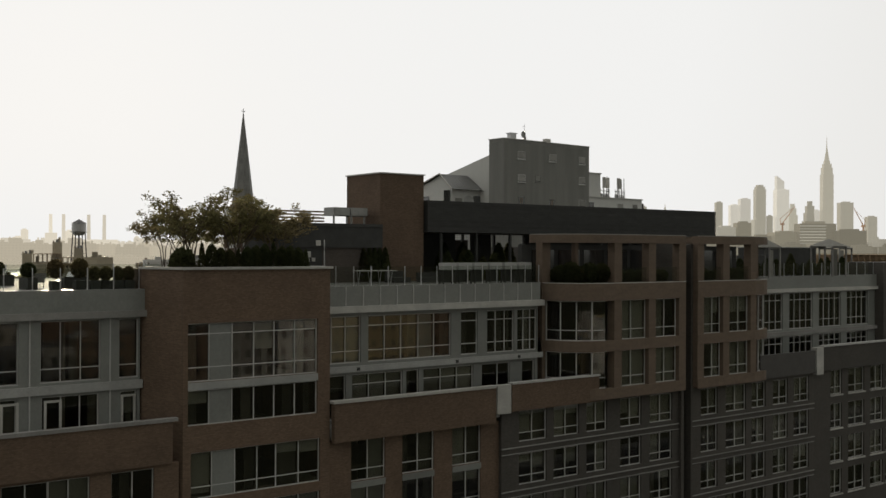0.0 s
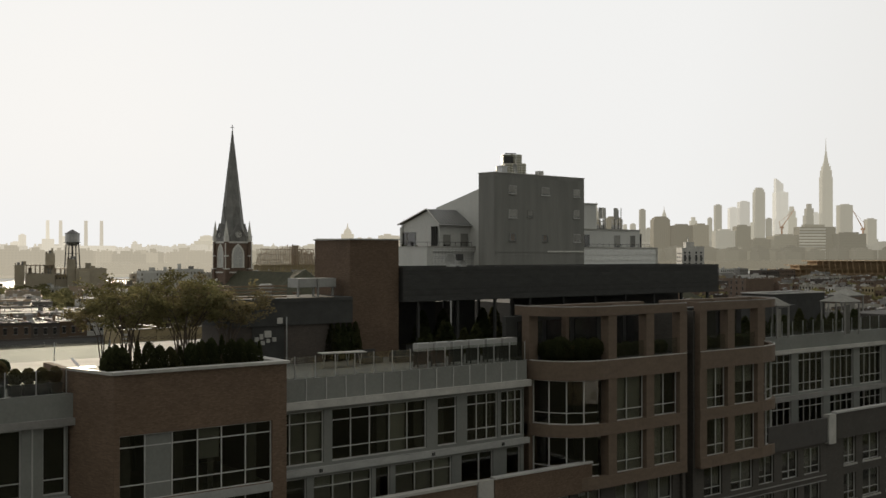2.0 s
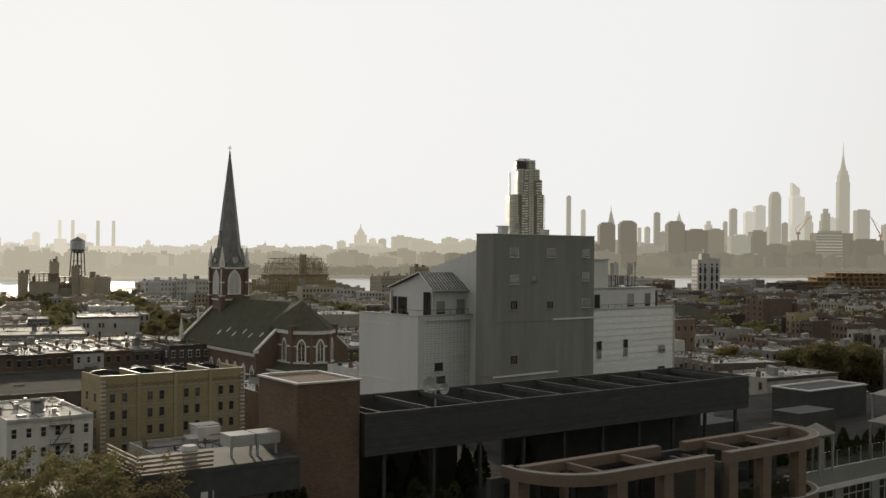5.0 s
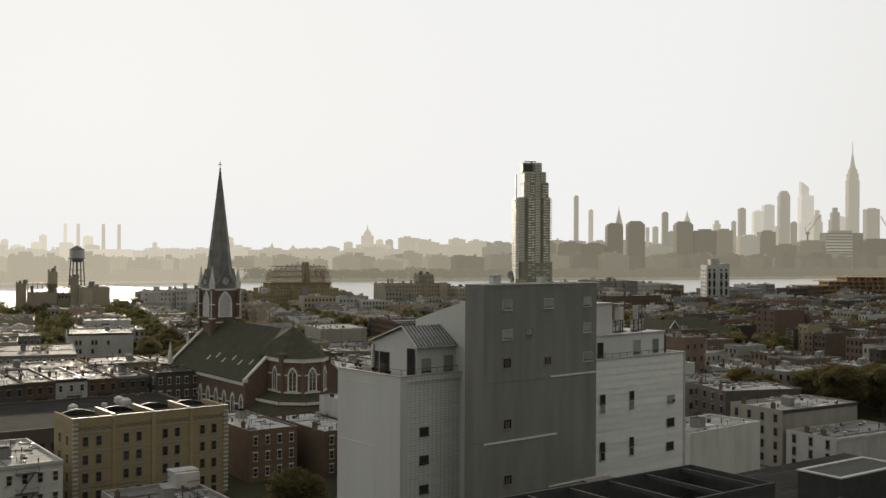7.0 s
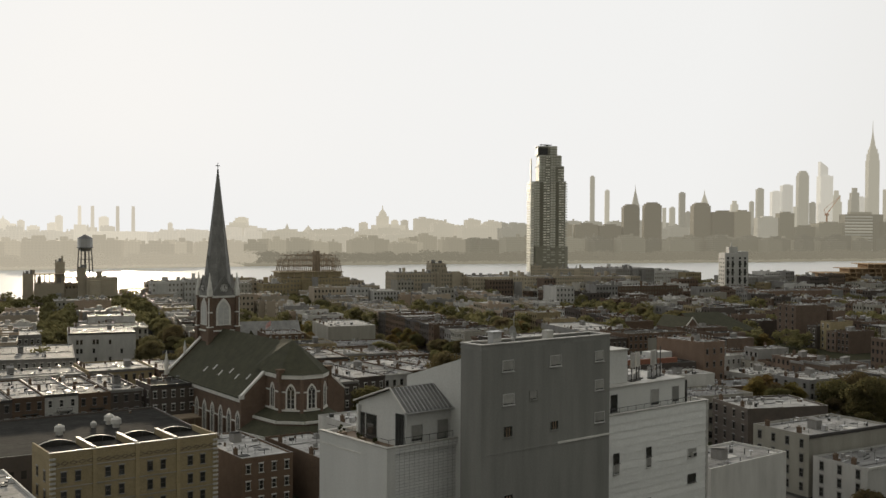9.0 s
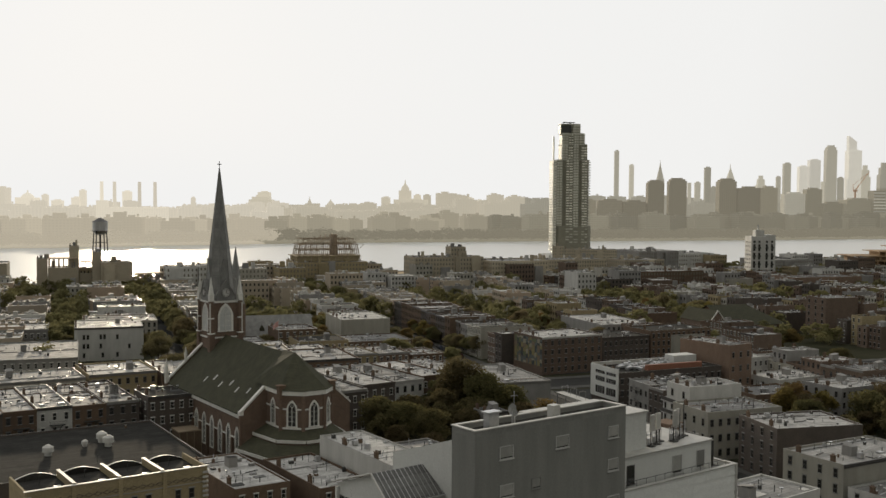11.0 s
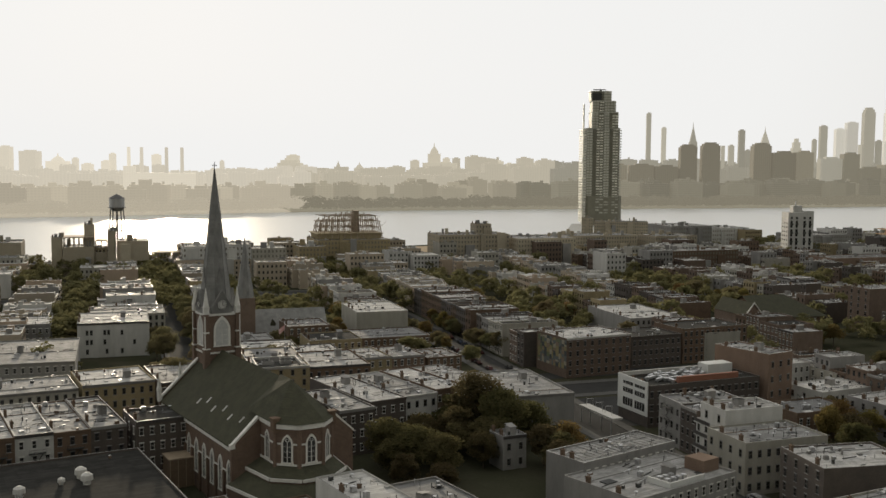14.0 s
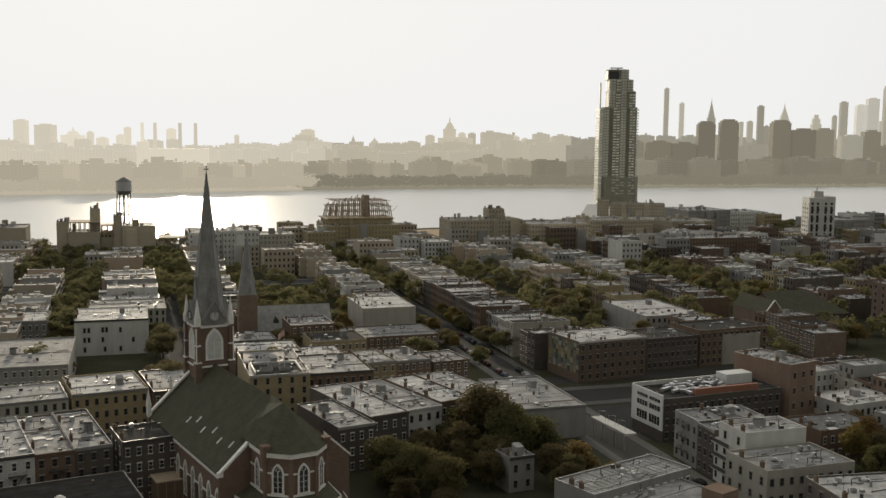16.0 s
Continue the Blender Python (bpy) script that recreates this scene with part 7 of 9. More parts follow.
# ---- grey tower block with clad wings ----
block = thing("tower_block", "tall dark grey rendered slab with white clad wings", "apartment building", pose(95.6, 111.8, 0, 0, 0, 4.5))


def plate(parent, u, v, z, w, h, side="F", mat=None, name="window", blind=False, fr=None):
    """A small framed window on a wall: side F faces local -y, L faces -x."""
    b = Build().box(0, w, -0.05, 0.03, 0, 0.07).box(0, w, -0.05, 0.03, h - 0.07, h).box(0, 0.07, -0.05, 0.03, 0.07, h - 0.07).box(w - 0.07, w, -0.05, 0.03, 0.07, h - 0.07)
    b.box(-0.08, w + 0.08, -0.12, 0.0, -0.09, -0.01)
    ob = part(name, b, fr or FRAME, parent, m=pose(u, v, z, 0, 0, 0 if side == "F" else -90))
    part("pane", Build().box(0.07, w - 0.07, -0.02, 0.0, 0.07, h - 0.07), mat or PANE, ob)
    if blind:
        part("blind", Build().box(0.09, w - 0.09, -0.03, -0.021, h * 0.15, h - 0.08), DIMBLIND, ob)
    return ob


part("tower", Build().box(0, 18.6, 0, 3.1, 0, 43.5), TOWERGREY, block)
part("parapet", Build().box(0, 18.6, 0, 0.25, 43.5, 44).box(0, 18.6, 2.85, 3.1, 43.5, 44).box(0, 0.25, 0.27, 2.83, 43.5, 44).box(18.35, 18.6, 0.27, 2.83, 43.5, 44), TOWERGREY, block)
part("coping", Build().box(-0.08, 18.68, -0.08, 0.3, 44, 44.1).box(-0.08, 18.68, 2.8, 3.18, 44, 44.1).box(-0.08, 0.3, 0.32, 2.78, 44, 44.1).box(18.3, 18.68, 0.32, 2.78, 44, 44.1), COPING, block)
part("roof", Build().box(0.26, 18.34, 0.26, 2.84, 43.5, 43.56), ROOF_C, block)
for u, z, w_, bl in ((2.75, 41.2, 1.55, 1), (9.4, 41.2, 1.65, 1), (16.2, 41.2, 1.4, 1), (2.8, 37.85, 1.6, 1), (6.5, 38.05, 1.1, 1), (16.2, 38.1, 1.4, 1), (2.9, 34.65, 1.3, 0), (9.5, 34.6, 1.2, 0), (16.2, 34.6, 1.6, 1), (3.0, 27.8, 1.3, 0), (3.1, 21.5, 1.3, 0), (3.1, 15.2, 1.3, 0)):
    win_ = plate(block, u, 0, z, w_, 1.15 if w_ > 1.25 else 0.98, blind=bool(bl), fr=TOWERGREY if w_ < 1.25 or not bl else FRAME)
    if not bl:
        part("curtain", Build().box(w_ * 0.3, w_ * 0.42, -0.035, -0.021, 0.1, 0.95).box(w_ * 0.58, w_ * 0.7, -0.035, -0.021, 0.1, 0.95), WOOD, win_, "ochre curtain strips")
for u0, u1, z in ((10.6, 18.6, 33.1), (0.02, 11.6, 26.35), (10.4, 18.6, 20.3), (0.02, 11.6, 13.5)):
    part("string_course", Build().box(u0, u1, -0.1, -0.003, z, z + 0.2), LIME, block)
part("string_course", Build().box(0.02, 10.58, -0.04, -0.003, 33.1, 33.22), TOWERGREY, block)
part("string_course", Build().box(-0.09, -0.003, -0.09, 3.1, 26.35, 26.57), STONE, block)
# roof aerials and vent
part("roof_vent", Build().box(2.6, 3.7, 1.2, 2.0, 43.56, 45.0).box(2.4, 3.9, 1.1, 2.1, 45.0, 45.12), STEEL, block)
part("roof_vent", Build().box(10.2, 11.1, 1.2, 2.0, 43.56, 44.8), COPING, block)


def dish(parent, u, v, z, r=0.45, h=1.2):
    ob = part("satellite_dish", Build().cyl(0, 0, 0, h, 0.05, 0.05, 6), STEEL, parent, m=pose(u, v, z))
    d = Build()
    for i in range(12):
        a, b = 2 * math.pi * i / 12, 2 * math.pi * (i + 1) / 12
        d.face([(0, 0.12, h + 0.2), (r * math.cos(a), 0, h + 0.2 + r * math.sin(a)), (r * math.cos(b), 0, h + 0.2 + r * math.sin(b))])
    part("reflector", d, CONCRETE, ob)
    part("feed", Build().tube((0, 0.1, h + 0.2), (0, -0.4, h + 0.1), 0.02), STEEL, ob)


dish(block, 5.4, 1.4, 43.56, 0.5, 1.3)
dish(block, 5.9, 1.6, 43.56, 0.35, 0.8)
part("aerial", Build().tube((5.7, 1.5, 43.56), (5.7, 1.5, 46.6), 0.03).tube((5.3, 1.5, 46.2), (6.1, 1.5, 46.2), 0.02), STEEL, block)

# left wing: tiled front, rendered flank, terrace hut
part("wing", Build().box(-6.6, 2.2, 6.3, 18.1, 0, 33.2), TILE, block, "white tiled wing")
part("flank", Build().box(-6.95, -6.62, 5.96, 18.1, 0, 33.8), PANEL, block, "pale rendered flank wall")
part("flank", Build().box(-6.6, -5.9, 5.94, 6.28, 0, 33.8), PANEL, block)
part("parapet", Build().box(-5.88, 2.2, 5.98, 6.28, 33.2, 33.8), TILE, block)
part("parapet", Build().box(-6.6, 2.2, 17.8, 18.1, 33.2, 33.8), TILE, block)
part("coping", Build().box(-7.02, -6.55, 5.88, 18.18, 33.8, 33.92).box(-6.53, 2.2, 5.88, 6.34, 33.8, 33.92), COPING, block)
part("deck", Build().box(-6.6, 2.2, 6.32, 17.8, 33.2, 33.3), WOOD, block)
CLAD = Build().box(0, 8.06, -0.035, 0, 0.0, 0.59).mesh("clad_panel", TILE)
for k in range(53):
    part("clad_panel", CLAD, None, block, m=pose(-5.87, 6.28, 0.9 + k * 0.62))
for z in (27.0, 23.8, 20.5, 17.2, 13.9):
    plate(block, -4.0, 6.24, z, 1.35, 0.95, fr=DKFRAME)
for z in (32.55, 25.5, 18.4):
    part("string_course", Build().box(-7.0, -6.955, 10.5, 18.0, z, z + 0.14), LIME, block)
HU0, HU1, HV0, HVR, HV1, HE, HR = -3.85, 2.6, 6.95, 9.25, 15.3, 36.95, 39.15
hut = part("roof_house", Build().box(HU0, HU1, HV0, 13.0, 33.3, HE - 0.1), PANEL, block, "pale gabled roof house")
part("gable", Build().face([(HU0, HV0, HE - 0.1), (HU0, HVR, HR - 0.1), (HU0, HV1, HE), (HU0, HV1, 33.3), (HU0, 13.01, 33.3), (HU0, 13.01, HE - 0.1)][::-1]), PANEL, hut)
part("roof", Build().face([(HU0 - 0.4, HV0 - 0.4, HE), (HU1, HV0 - 0.4, HE), (HU1, HVR, HR), (HU0 - 0.4, HVR, HR)]).face([(HU0 - 0.4, HV0 - 0.4, HE - 0.15), (HU0 - 0.4, HVR, HR - 0.15), (HU1, HVR, HR - 0.15), (HU1, HV0 - 0.4, HE - 0.15)]).face([(HU0 - 0.4, HV0 - 0.4, HE - 0.15), (HU1, HV0 - 0.4, HE - 0.15), (HU1, HV0 - 0.4, HE), (HU0 - 0.4, HV0 - 0.4, HE)]).face([(HU0 - 0.4, HVR, HR), (HU1, HVR, HR), (HU1, HV1 + 0.4, HE + 0.1), (HU0 - 0.4, HV1 + 0.4, HE + 0.1)]), ROOF_B, hut)
for k in range(14):
    u = HU0 - 0.35 + k * 0.5
    part("roof_seam", Build().face([(u, HV0 - 0.4, HE + 0.06), (u + 0.06, HV0 - 0.4, HE + 0.06), (u + 0.06, HVR, HR + 0.06), (u, HVR, HR + 0.06)]).face([(u, HV0 - 0.4, HE), (u, HV0 - 0.4, HE + 0.06), (u, HVR, HR + 0.06), (u, HVR, HR)]), STEEL, hut)
part("coping", Build().tube((HU0 - 0.4, HV0 - 0.4, HE), (HU0 - 0.4, HVR, HR + 0.02), 0.1).tube((HU0 - 0.4, HVR, HR + 0.02), (HU0 - 0.4, HV1 + 0.4, HE + 0.12), 0.1), COPING, hut)
plate(block, HU0 + 0.6, HV0, 33.9, 1.5, 1.7, blind=True)
plate(block, 0.1, HV0, 33.5, 1.5, 2.3, blind=True)
plate(block, HU0, 13.9, 33.35, 1.9, 2.6, "L", fr=DKFRAME)
plate(block, HU0, 14.9, 33.35, 0.8, 2.6, "L", fr=DKFRAME)
part("corner_post", Build().box(HU0 - 0.32, HU0 - 0.02, 14.95, 15.25, 33.3, HE - 0.25), PANEL, hut)
for v in (7.35, 7.8, 8.25):
    part("flue", Build().cyl(HU0 - 0.22, v, 33.3, 36.7, 0.15, 0.15, 8), DARKM, block)
part("eave_gutter", Build().tube((HU0 - 0.4, HV0 - 0.5, HE - 0.08), (HU1, HV0 - 0.5, HE - 0.08), 0.09), STEEL, hut)
for u, v, w_, h_ in ((-5.6, 12.6, 0.9, 0.8), (-5.4, 10.2, 0.7, 0.6), (-5.9, 15.4, 0.8, 1.1)):
    planter = part("planter", Build().prism([(-w_ / 2, -w_ / 2), (w_ / 2, -w_ / 2), (w_ / 2, w_ / 2), (-w_ / 2, w_ / 2)], 0, h_ * 0.6), WOOD, block, "timber terrace planter", m=pose(u, v, 33.3))
    part("foliage", leaf_cloud(90, w_ * 0.5, w_ * 0.5, h_ * 0.5, 0.16, int(v * 10), 5), HEDGE, planter, m=pose(0, 0, h_ * 0.85))
rear = Build()
for p4 in ([(2.6, 3.12, 0), (0.8, 13, 0), (15, 13, 0), (15, 3.12, 0)], [(2.6, 3.12, 42.8), (15, 3.12, 42.8), (15, 13, 39.6), (0.8, 13, 39.6)], [(0.8, 13, 0), (2.6, 3.12, 0), (2.6, 3.12, 42.8), (0.8, 13, 39.6)], [(15, 13, 0), (0.8, 13, 0), (0.8, 13, 39.6), (15, 13, 39.6)], [(15, 3.12, 0), (15, 13, 0), (15, 13, 39.6), (15, 3.12, 42.8)]):
    rear.face(p4)
part("rear_wing", rear, PANEL, block, "pale rear wing with a sloping top")
part("rail", Build().tube((-6.3, 6.6, 34.5), (2, 6.6, 34.5), 0.03).tube((-6.3, 6.6, 34.5), (-6.3, 17.6, 34.5), 0.03), DARKM, block)
for k in range(9):
    part("rail_post", Build().tube((-6.3 + k * 1.03, 6.6, 33.3), (-6.3 + k * 1.03, 6.6, 34.5), 0.025), DARKM, block)

# right wing: siding boards, set-back roof house with aerials
part("wing", Build().box(18.0, 42.5, 4.7, 20, 0, 33.2), PANEL, block, "white clad wing")
BOARD = Build().face([(0, -0.09, 0.0), (24.0, -0.09, 0.0), (24.0, -0.02, 0.9), (0, -0.02, 0.9)]).face([(0, 0, 0.0), (24.0, 0, 0.0), (24.0, -0.09, 0.0), (0, -0.09, 0.0)][::-1]).face([(0, -0.02, 0.9), (24.0, -0.02, 0.9), (24.0, 0, 0.9), (0, 0, 0.9)]).face([(0, 0, 0), (0, -0.05, 0), (0, -0.02, 0.9), (0, 0, 0.9)]).mesh("siding_board", SIDING)
for k in range(36):
    part("siding_board", BOARD, None, block, m=pose(18.2, 4.7, 1.2 + k * 0.9))
part("corner_board", Build().box(42.2, 42.6, 4.58, 4.95, 0, 33.8), COPING, block)
part("parapet", Build().box(18.2, 42.2, 4.7, 5.0, 33.2, 33.8).box(42.2, 42.5, 4.97, 20, 33.2, 33.8), SIDING, block)
part("coping", Build().box(18.2, 42.6, 4.55, 5.05, 33.8, 33.92).box(42.15, 42.6, 5.07, 20, 33.8, 33.92), COPING, block)
part("roof", Build().box(18.7, 42.1, 5.0, 19.9, 33.2, 33.28), ROOF_B, block)
for u, z, w_, h_ in ((24.6, 28.15, 1.0, 1.2), (24.6, 26.9, 1.0, 1.15), (30.5, 28.2, 0.9, 1.15), (30.5, 26.9, 0.9, 1.15), (38.5, 27.0, 1.65, 1.1), (38.5, 23.8, 1.6, 1.1), (38.4, 20.55, 1.6, 1.1), (24.6, 22.0, 1.0, 1.2), (24.6, 20.75, 1.0, 1.15), (30.5, 22.05, 0.9, 1.15), (30.5, 20.75, 0.9, 1.15), (24.6, 15.6, 0.95, 1.3), (30.5, 15.6, 0.9, 1.4)):
    plate(block, u, 4.58, z, w_, h_, fr=FRAME if z in (26.9, 27.0, 20.75) else DKFRAME, blind=z in (26.9, 27.0))
part("air_conditioner", Build().box(39.1, 39.8, 4.2, 4.57, 27.1, 27.6).box(39.15, 39.75, 4.18, 4.2, 27.15, 27.55, 1), [COPING, DARKM], block)
part("roof_house", Build().box(18.7, 39.6, 6.0, 17, 33.28, 36.7), PANEL, block, "white rendered roof house")
part("coping", Build().box(18.7, 39.75, 5.85, 17.15, 36.7, 36.86), COPING, block)
part("roof_house", Build().box(18.7, 30.2, 7.4, 15, 36.86, 40.8), PANEL, block, "pale lift house")
part("coping", Build().box(18.7, 30.35, 7.25, 15.15, 40.8, 40.98), COPING, block)
for u, w_, bl in ((25.6, 1.2, 0), (32.9, 1.6, 1), (37.0, 1.4, 1)):
    plate(block, u, 6.0, 33.9, w_, 2.0, fr=FRAME if bl else DKFRAME, blind=bool(bl))
for k in range(16):
    part("rail_post", Build().tube((19 + k * 1.5, 5.4, 33.3), (19 + k * 1.5, 5.4, 34.4), 0.025), DARKM, block)
part("rail", Build().tube((19, 5.4, 34.4), (41.5, 5.4, 34.4), 0.03), DARKM, block)
for u in (40.5, 41.4):
    part("flue", Build().cyl(u, 7.2, 33.28, 36.2, 0.16, 0.16, 8), DARKM, block)
ANTENNA = Build().box(-0.34, 0.34, -0.28, -0.08, 1.7, 3.5).box(-0.05, 0.05, -0.08, 0.05, 1.9, 2.0).box(-0.05, 0.05, -0.08, 0.05, 3.2, 3.3)
ar = random.Random(8)
for u, v, pale in ((31.2, 7.6, 1), (32.5, 7.9, 1), (35.0, 7.6, 1), (35.9, 8.1, 1), (33.8, 8.6, 0), (37.0, 8.4, 0), (38.2, 8.8, 0)):
    mast = part("phone_mast", Build().tube((0, 0, 0), (0, 0, 3.2 + ar.uniform(0, 0.5)), 0.07).box(-0.4, 0.4, -0.4, 0.4, 0, 0.12), DARKM, block, m=pose(u, v, 36.86))
    if pale:
        part("phone_antenna", ANTENNA, COPING, mast, "white phone antenna panel")
    part("equipment_frame", Build().box(-0.5, 0.5, 0.15, 0.2, 0.3, 0.4).box(-0.5, 0.5, 0.15, 0.2, 1.2, 1.3).box(-0.5, -0.45, 0.14, 0.21, 0, 1.6).box(0.45, 0.5, 0.14, 0.21, 0, 1.6).box(-0.2, 0.2, 0.3, 0.5, 0.1, 0.8), STEEL, mast, "steel equipment frame")

# ---- church ----
def arch(w, h, n=6):
    """Outline of a pointed arch, from its left foot round to its right foot."""
    hs = h - w * 0.87
    left = [(-w / 2, 0.0), (-w / 2, hs)]
    left += [(w / 2 - w * math.cos(radians(60 * i / n)), hs + w * math.sin(radians(60 * i / n))) for i in range(1, n + 1)]
    return left + [(-x, z) for x, z in left[-2::-1]]


def gothic(parent, m, w, h, t=0.35, pane=None, rim=None, tracery=True):
    """A pointed church window: stone surround, tracery and glazing; it faces local -y."""
    o, i = arch(w, h), arch(w - 2 * t, h - 1.5 * t)
    b = Build()
    for a, c, d, e in zip(o, o[1:], i[1:], i):
        b.face([(a[0], -0.16, a[1]), (e[0], -0.16, e[1]), (d[0], -0.16, d[1]), (c[0], -0.16, c[1])])
        b.face([(a[0], -0.16, a[1]), (c[0], -0.16, c[1]), (c[0], 0.02, c[1]), (a[0], 0.02, a[1])])
        b.face([(e[0], -0.16, e[1]), (e[0], 0.0, e[1]), (d[0], 0.0, d[1]), (d[0], -0.16, d[1])])
    b.box(-w / 2 - 0.1, w / 2 + 0.1, -0.24, 0.02, -0.22, 0)
    ob = part("window", b, rim or LIME, parent, m=m)
    g_ = Build().face([(x, -0.015, z) for x, z in i][::-1])
    part("glazing", g_, pane or PANE, ob)
    if tracery:
        wi, hi = w - 2 * t, h - 1.5 * t
        tr = Build().box(-0.06, 0.06, -0.12, -0.02, 0, hi - wi * 0.6)
        for k in range(1, 4):
            tr.box(-wi / 2, -0.06, -0.07, -0.02, hi * 0.2 * k, hi * 0.2 * k + 0.05).box(0.06, wi / 2, -0.07, -0.02, hi * 0.2 * k, hi * 0.2 * k + 0.05)
        for s in (-1, 1):
            tr.tube((0, -0.07, hi - wi * 0.62), (s * wi * 0.25, -0.07, hi - wi * 0.45), 0.05, None, 4).tube((s * wi * 0.25, -0.07, hi - wi * 0.45), (s * wi * 0.05, -0.07, hi - wi * 0.22), 0.05, None, 4)
        part("tracery", tr, rim or LIME, ob)
    return ob


church = thing("church", "dark red brick gothic church with slate roof and spire", "church", pose(148.0, 304.8, 0, 0, 0, 0.5))
tw_ = part("tower", Build().box(-4, 4, -4, 4, 0, 36.6), CHURCHB, church, "square brick bell tower with stone trim")
for z0, z1 in ((26.8, 27.2), (36.2, 36.75), (22.6, 22.9)):
    part("stone_band", Build().box(-4.25, 4.25, -4.25, 4.25, z0, z1), LIME, tw_)
for sx in (-1, 1):
    for sy in (-1, 1):
        x0, y0 = sx * 4.0, sy * 4.0
        part("buttress", Build().box(x0 - 0.75, x0 + 0.75, y0 - 0.75, y0 + 0.75, 0, 28).box(x0 - 0.55, x0 + 0.55, y0 - 0.55, y0 + 0.55, 28, 36.6), CHURCHB, tw_)
        part("pinnacle", Build().box(x0 - 0.62, x0 + 0.62, y0 - 0.62, y0 + 0.62, 36.75, 38.4).cyl(x0, y0, 38.4, 43.2, 0.75, 0.06, 8, 0, radians(22.5)).box(x0 - 0.7, x0 + 0.7, y0 - 0.7, y0 + 0.7, 38.3, 38.5), LIME, tw_)
        part("stone_quoin", Build().box(x0 - 0.6, x0 + 0.6, y0 - 0.6, y0 + 0.6, 32, 32.35), LIME, tw_)
        part("stone_quoin", Build().box(x0 - 0.8, x0 + 0.8, y0 - 0.8, y0 + 0.8, 28, 28.3), LIME, tw_)
for sx in (-1, 1):
    for sy in (-1, 1):
        part("stone_edge", Build().box(sx * 4.46 - 0.13, sx * 4.46 + 0.13, sy * 4.46 - 0.13, sy * 4.46 + 0.13, 28.3, 36.2), LIME, tw_)
LOUVRE = surf("pale_louvre", (0.5, 0.5, 0.48), (0.4, 0.4, 0.39), 0.7, 0.8, 8, 0.1)
for a in (0, 90, 180, 270):
    turn = pose(0, 0, 0, 0, 0, a)
    gothic(tw_, turn @ pose(0, -4.0, 28.7), 4.3, 7.4, 0.55, LOUVRE)
    ga = part("clock_gable", Build().prism([(-2.5, -4.3), (2.5, -4.3), (2.5, -2.2), (-2.5, -2.2)], 36.75, 38.2).face([(-2.5, -4.3, 38.2), (2.5, -4.3, 38.2), (0, -4.3, 42.4)]).face([(-2.5, -4.3, 38.2), (0, -4.3, 42.4), (0, -1.6, 42.4), (-2.5, -2.2, 38.2)]).face([(2.5, -4.3, 38.2), (2.5, -2.2, 38.2), (0, -1.6, 42.4), (0, -4.3, 42.4)]), SPIRE, tw_, m=turn)
    part("coping", Build().tube((-2.6, -4.35, 38.1), (0, -4.35, 42.5), 0.16).tube((2.6, -4.35, 38.1), (0, -4.35, 42.5), 0.14), SPIRE, ga)
    ck = Build()
    for i in range(24):
        p, q = 2 * math.pi * i / 24, 2 * math.pi * (i + 1) / 24
        ck.face([(0, -4.42, 38.9), (1.25 * math.cos(p), -4.42, 38.9 + 1.25 * math.sin(p)), (1.25 * math.cos(q), -4.42, 38.9 + 1.25 * math.sin(q))])
        ck.face([(1.25 * math.cos(p), -4.42, 38.9 + 1.25 * math.sin(p)), (1.25 * math.cos(p), -4.3, 38.9 + 1.25 * math.sin(p)), (1.25 * math.cos(q), -4.3, 38.9 + 1.25 * math.sin(q)), (1.25 * math.cos(q), -4.42, 38.9 + 1.25 * math.sin(q))])
    ck = part("clock_face", ck, WHITE, ga)
    mk = Build()
    for i in range(12):
        p = 2 * math.pi * i / 12
        mk.tube((0.8 * math.cos(p), -4.44, 38.9 + 0.8 * math.sin(p)), (1.12 * math.cos(p), -4.44, 38.9 + 1.12 * math.sin(p)), 0.12, None, 4)
    for i in range(24):
        p, q = 2 * math.pi * i / 24, 2 * math.pi * (i + 1) / 24
        mk.tube((1.25 * math.cos(p), -4.42, 38.9 + 1.25 * math.sin(p)), (1.25 * math.cos(q), -4.42, 38.9 + 1.25 * math.sin(q)), 0.08, None, 4)
    mk.tube((0, -4.46, 38.9), (0.25, -4.46, 39.7), 0.1, None, 4).tube((0, -4.46, 38.9), (0.75, -4.46, 38.5), 0.1, None, 4)
    part("clock_dial", mk, DKFRAME, ga)
sp = part("spire", Build().cyl(0, 0, 36.7, 71.9, 4.15, 0.12, 8, 0, radians(22.5)), SPIRE, church, "tall octagonal slate spire")
ribs = Build()
for i in range(8):
    a = radians(22.5 + 45 * i)
    ribs.tube((4.15 * math.cos(a), 4.15 * math.sin(a), 36.8), (0.12 * math.cos(a), 0.12 * math.sin(a), 71.9), 0.13, 0.05, 5)
part("spire_rib", ribs, SPIRE, sp)
for a in (0, 90, 180, 270):
    t_ = pose(0, 0, 0, 0, 0, a)
    part("lucarne", Build().prism([(-0.7, -3.2), (0.7, -3.2), (0.7, -2.2), (-0.7, -2.2)], 44.2, 46).face([(-0.7, -3.2, 46), (0.7, -3.2, 46), (0, -3.2, 47.9)]).face([(-0.7, -3.2, 46), (0, -3.2, 47.9), (0, -1.9, 47.9), (-0.7, -2.2, 46)]).face([(0.7, -3.2, 46), (0.7, -2.2, 46), (0, -1.9, 47.9), (0, -3.2, 47.9)]), SPIRE, sp, m=t_)
part("cross", Build().box(-0.07, 0.07, -0.07, 0.07, 71.8, 73.9).box(-0.6, 0.6, -0.06, 0.06, 72.95, 73.15).cyl(0, 0, 71.7, 72.1, 0.3, 0.12, 8), DARKM, church)

EAVE, RIDGE, HW = 15.6, 27.6, 13.0
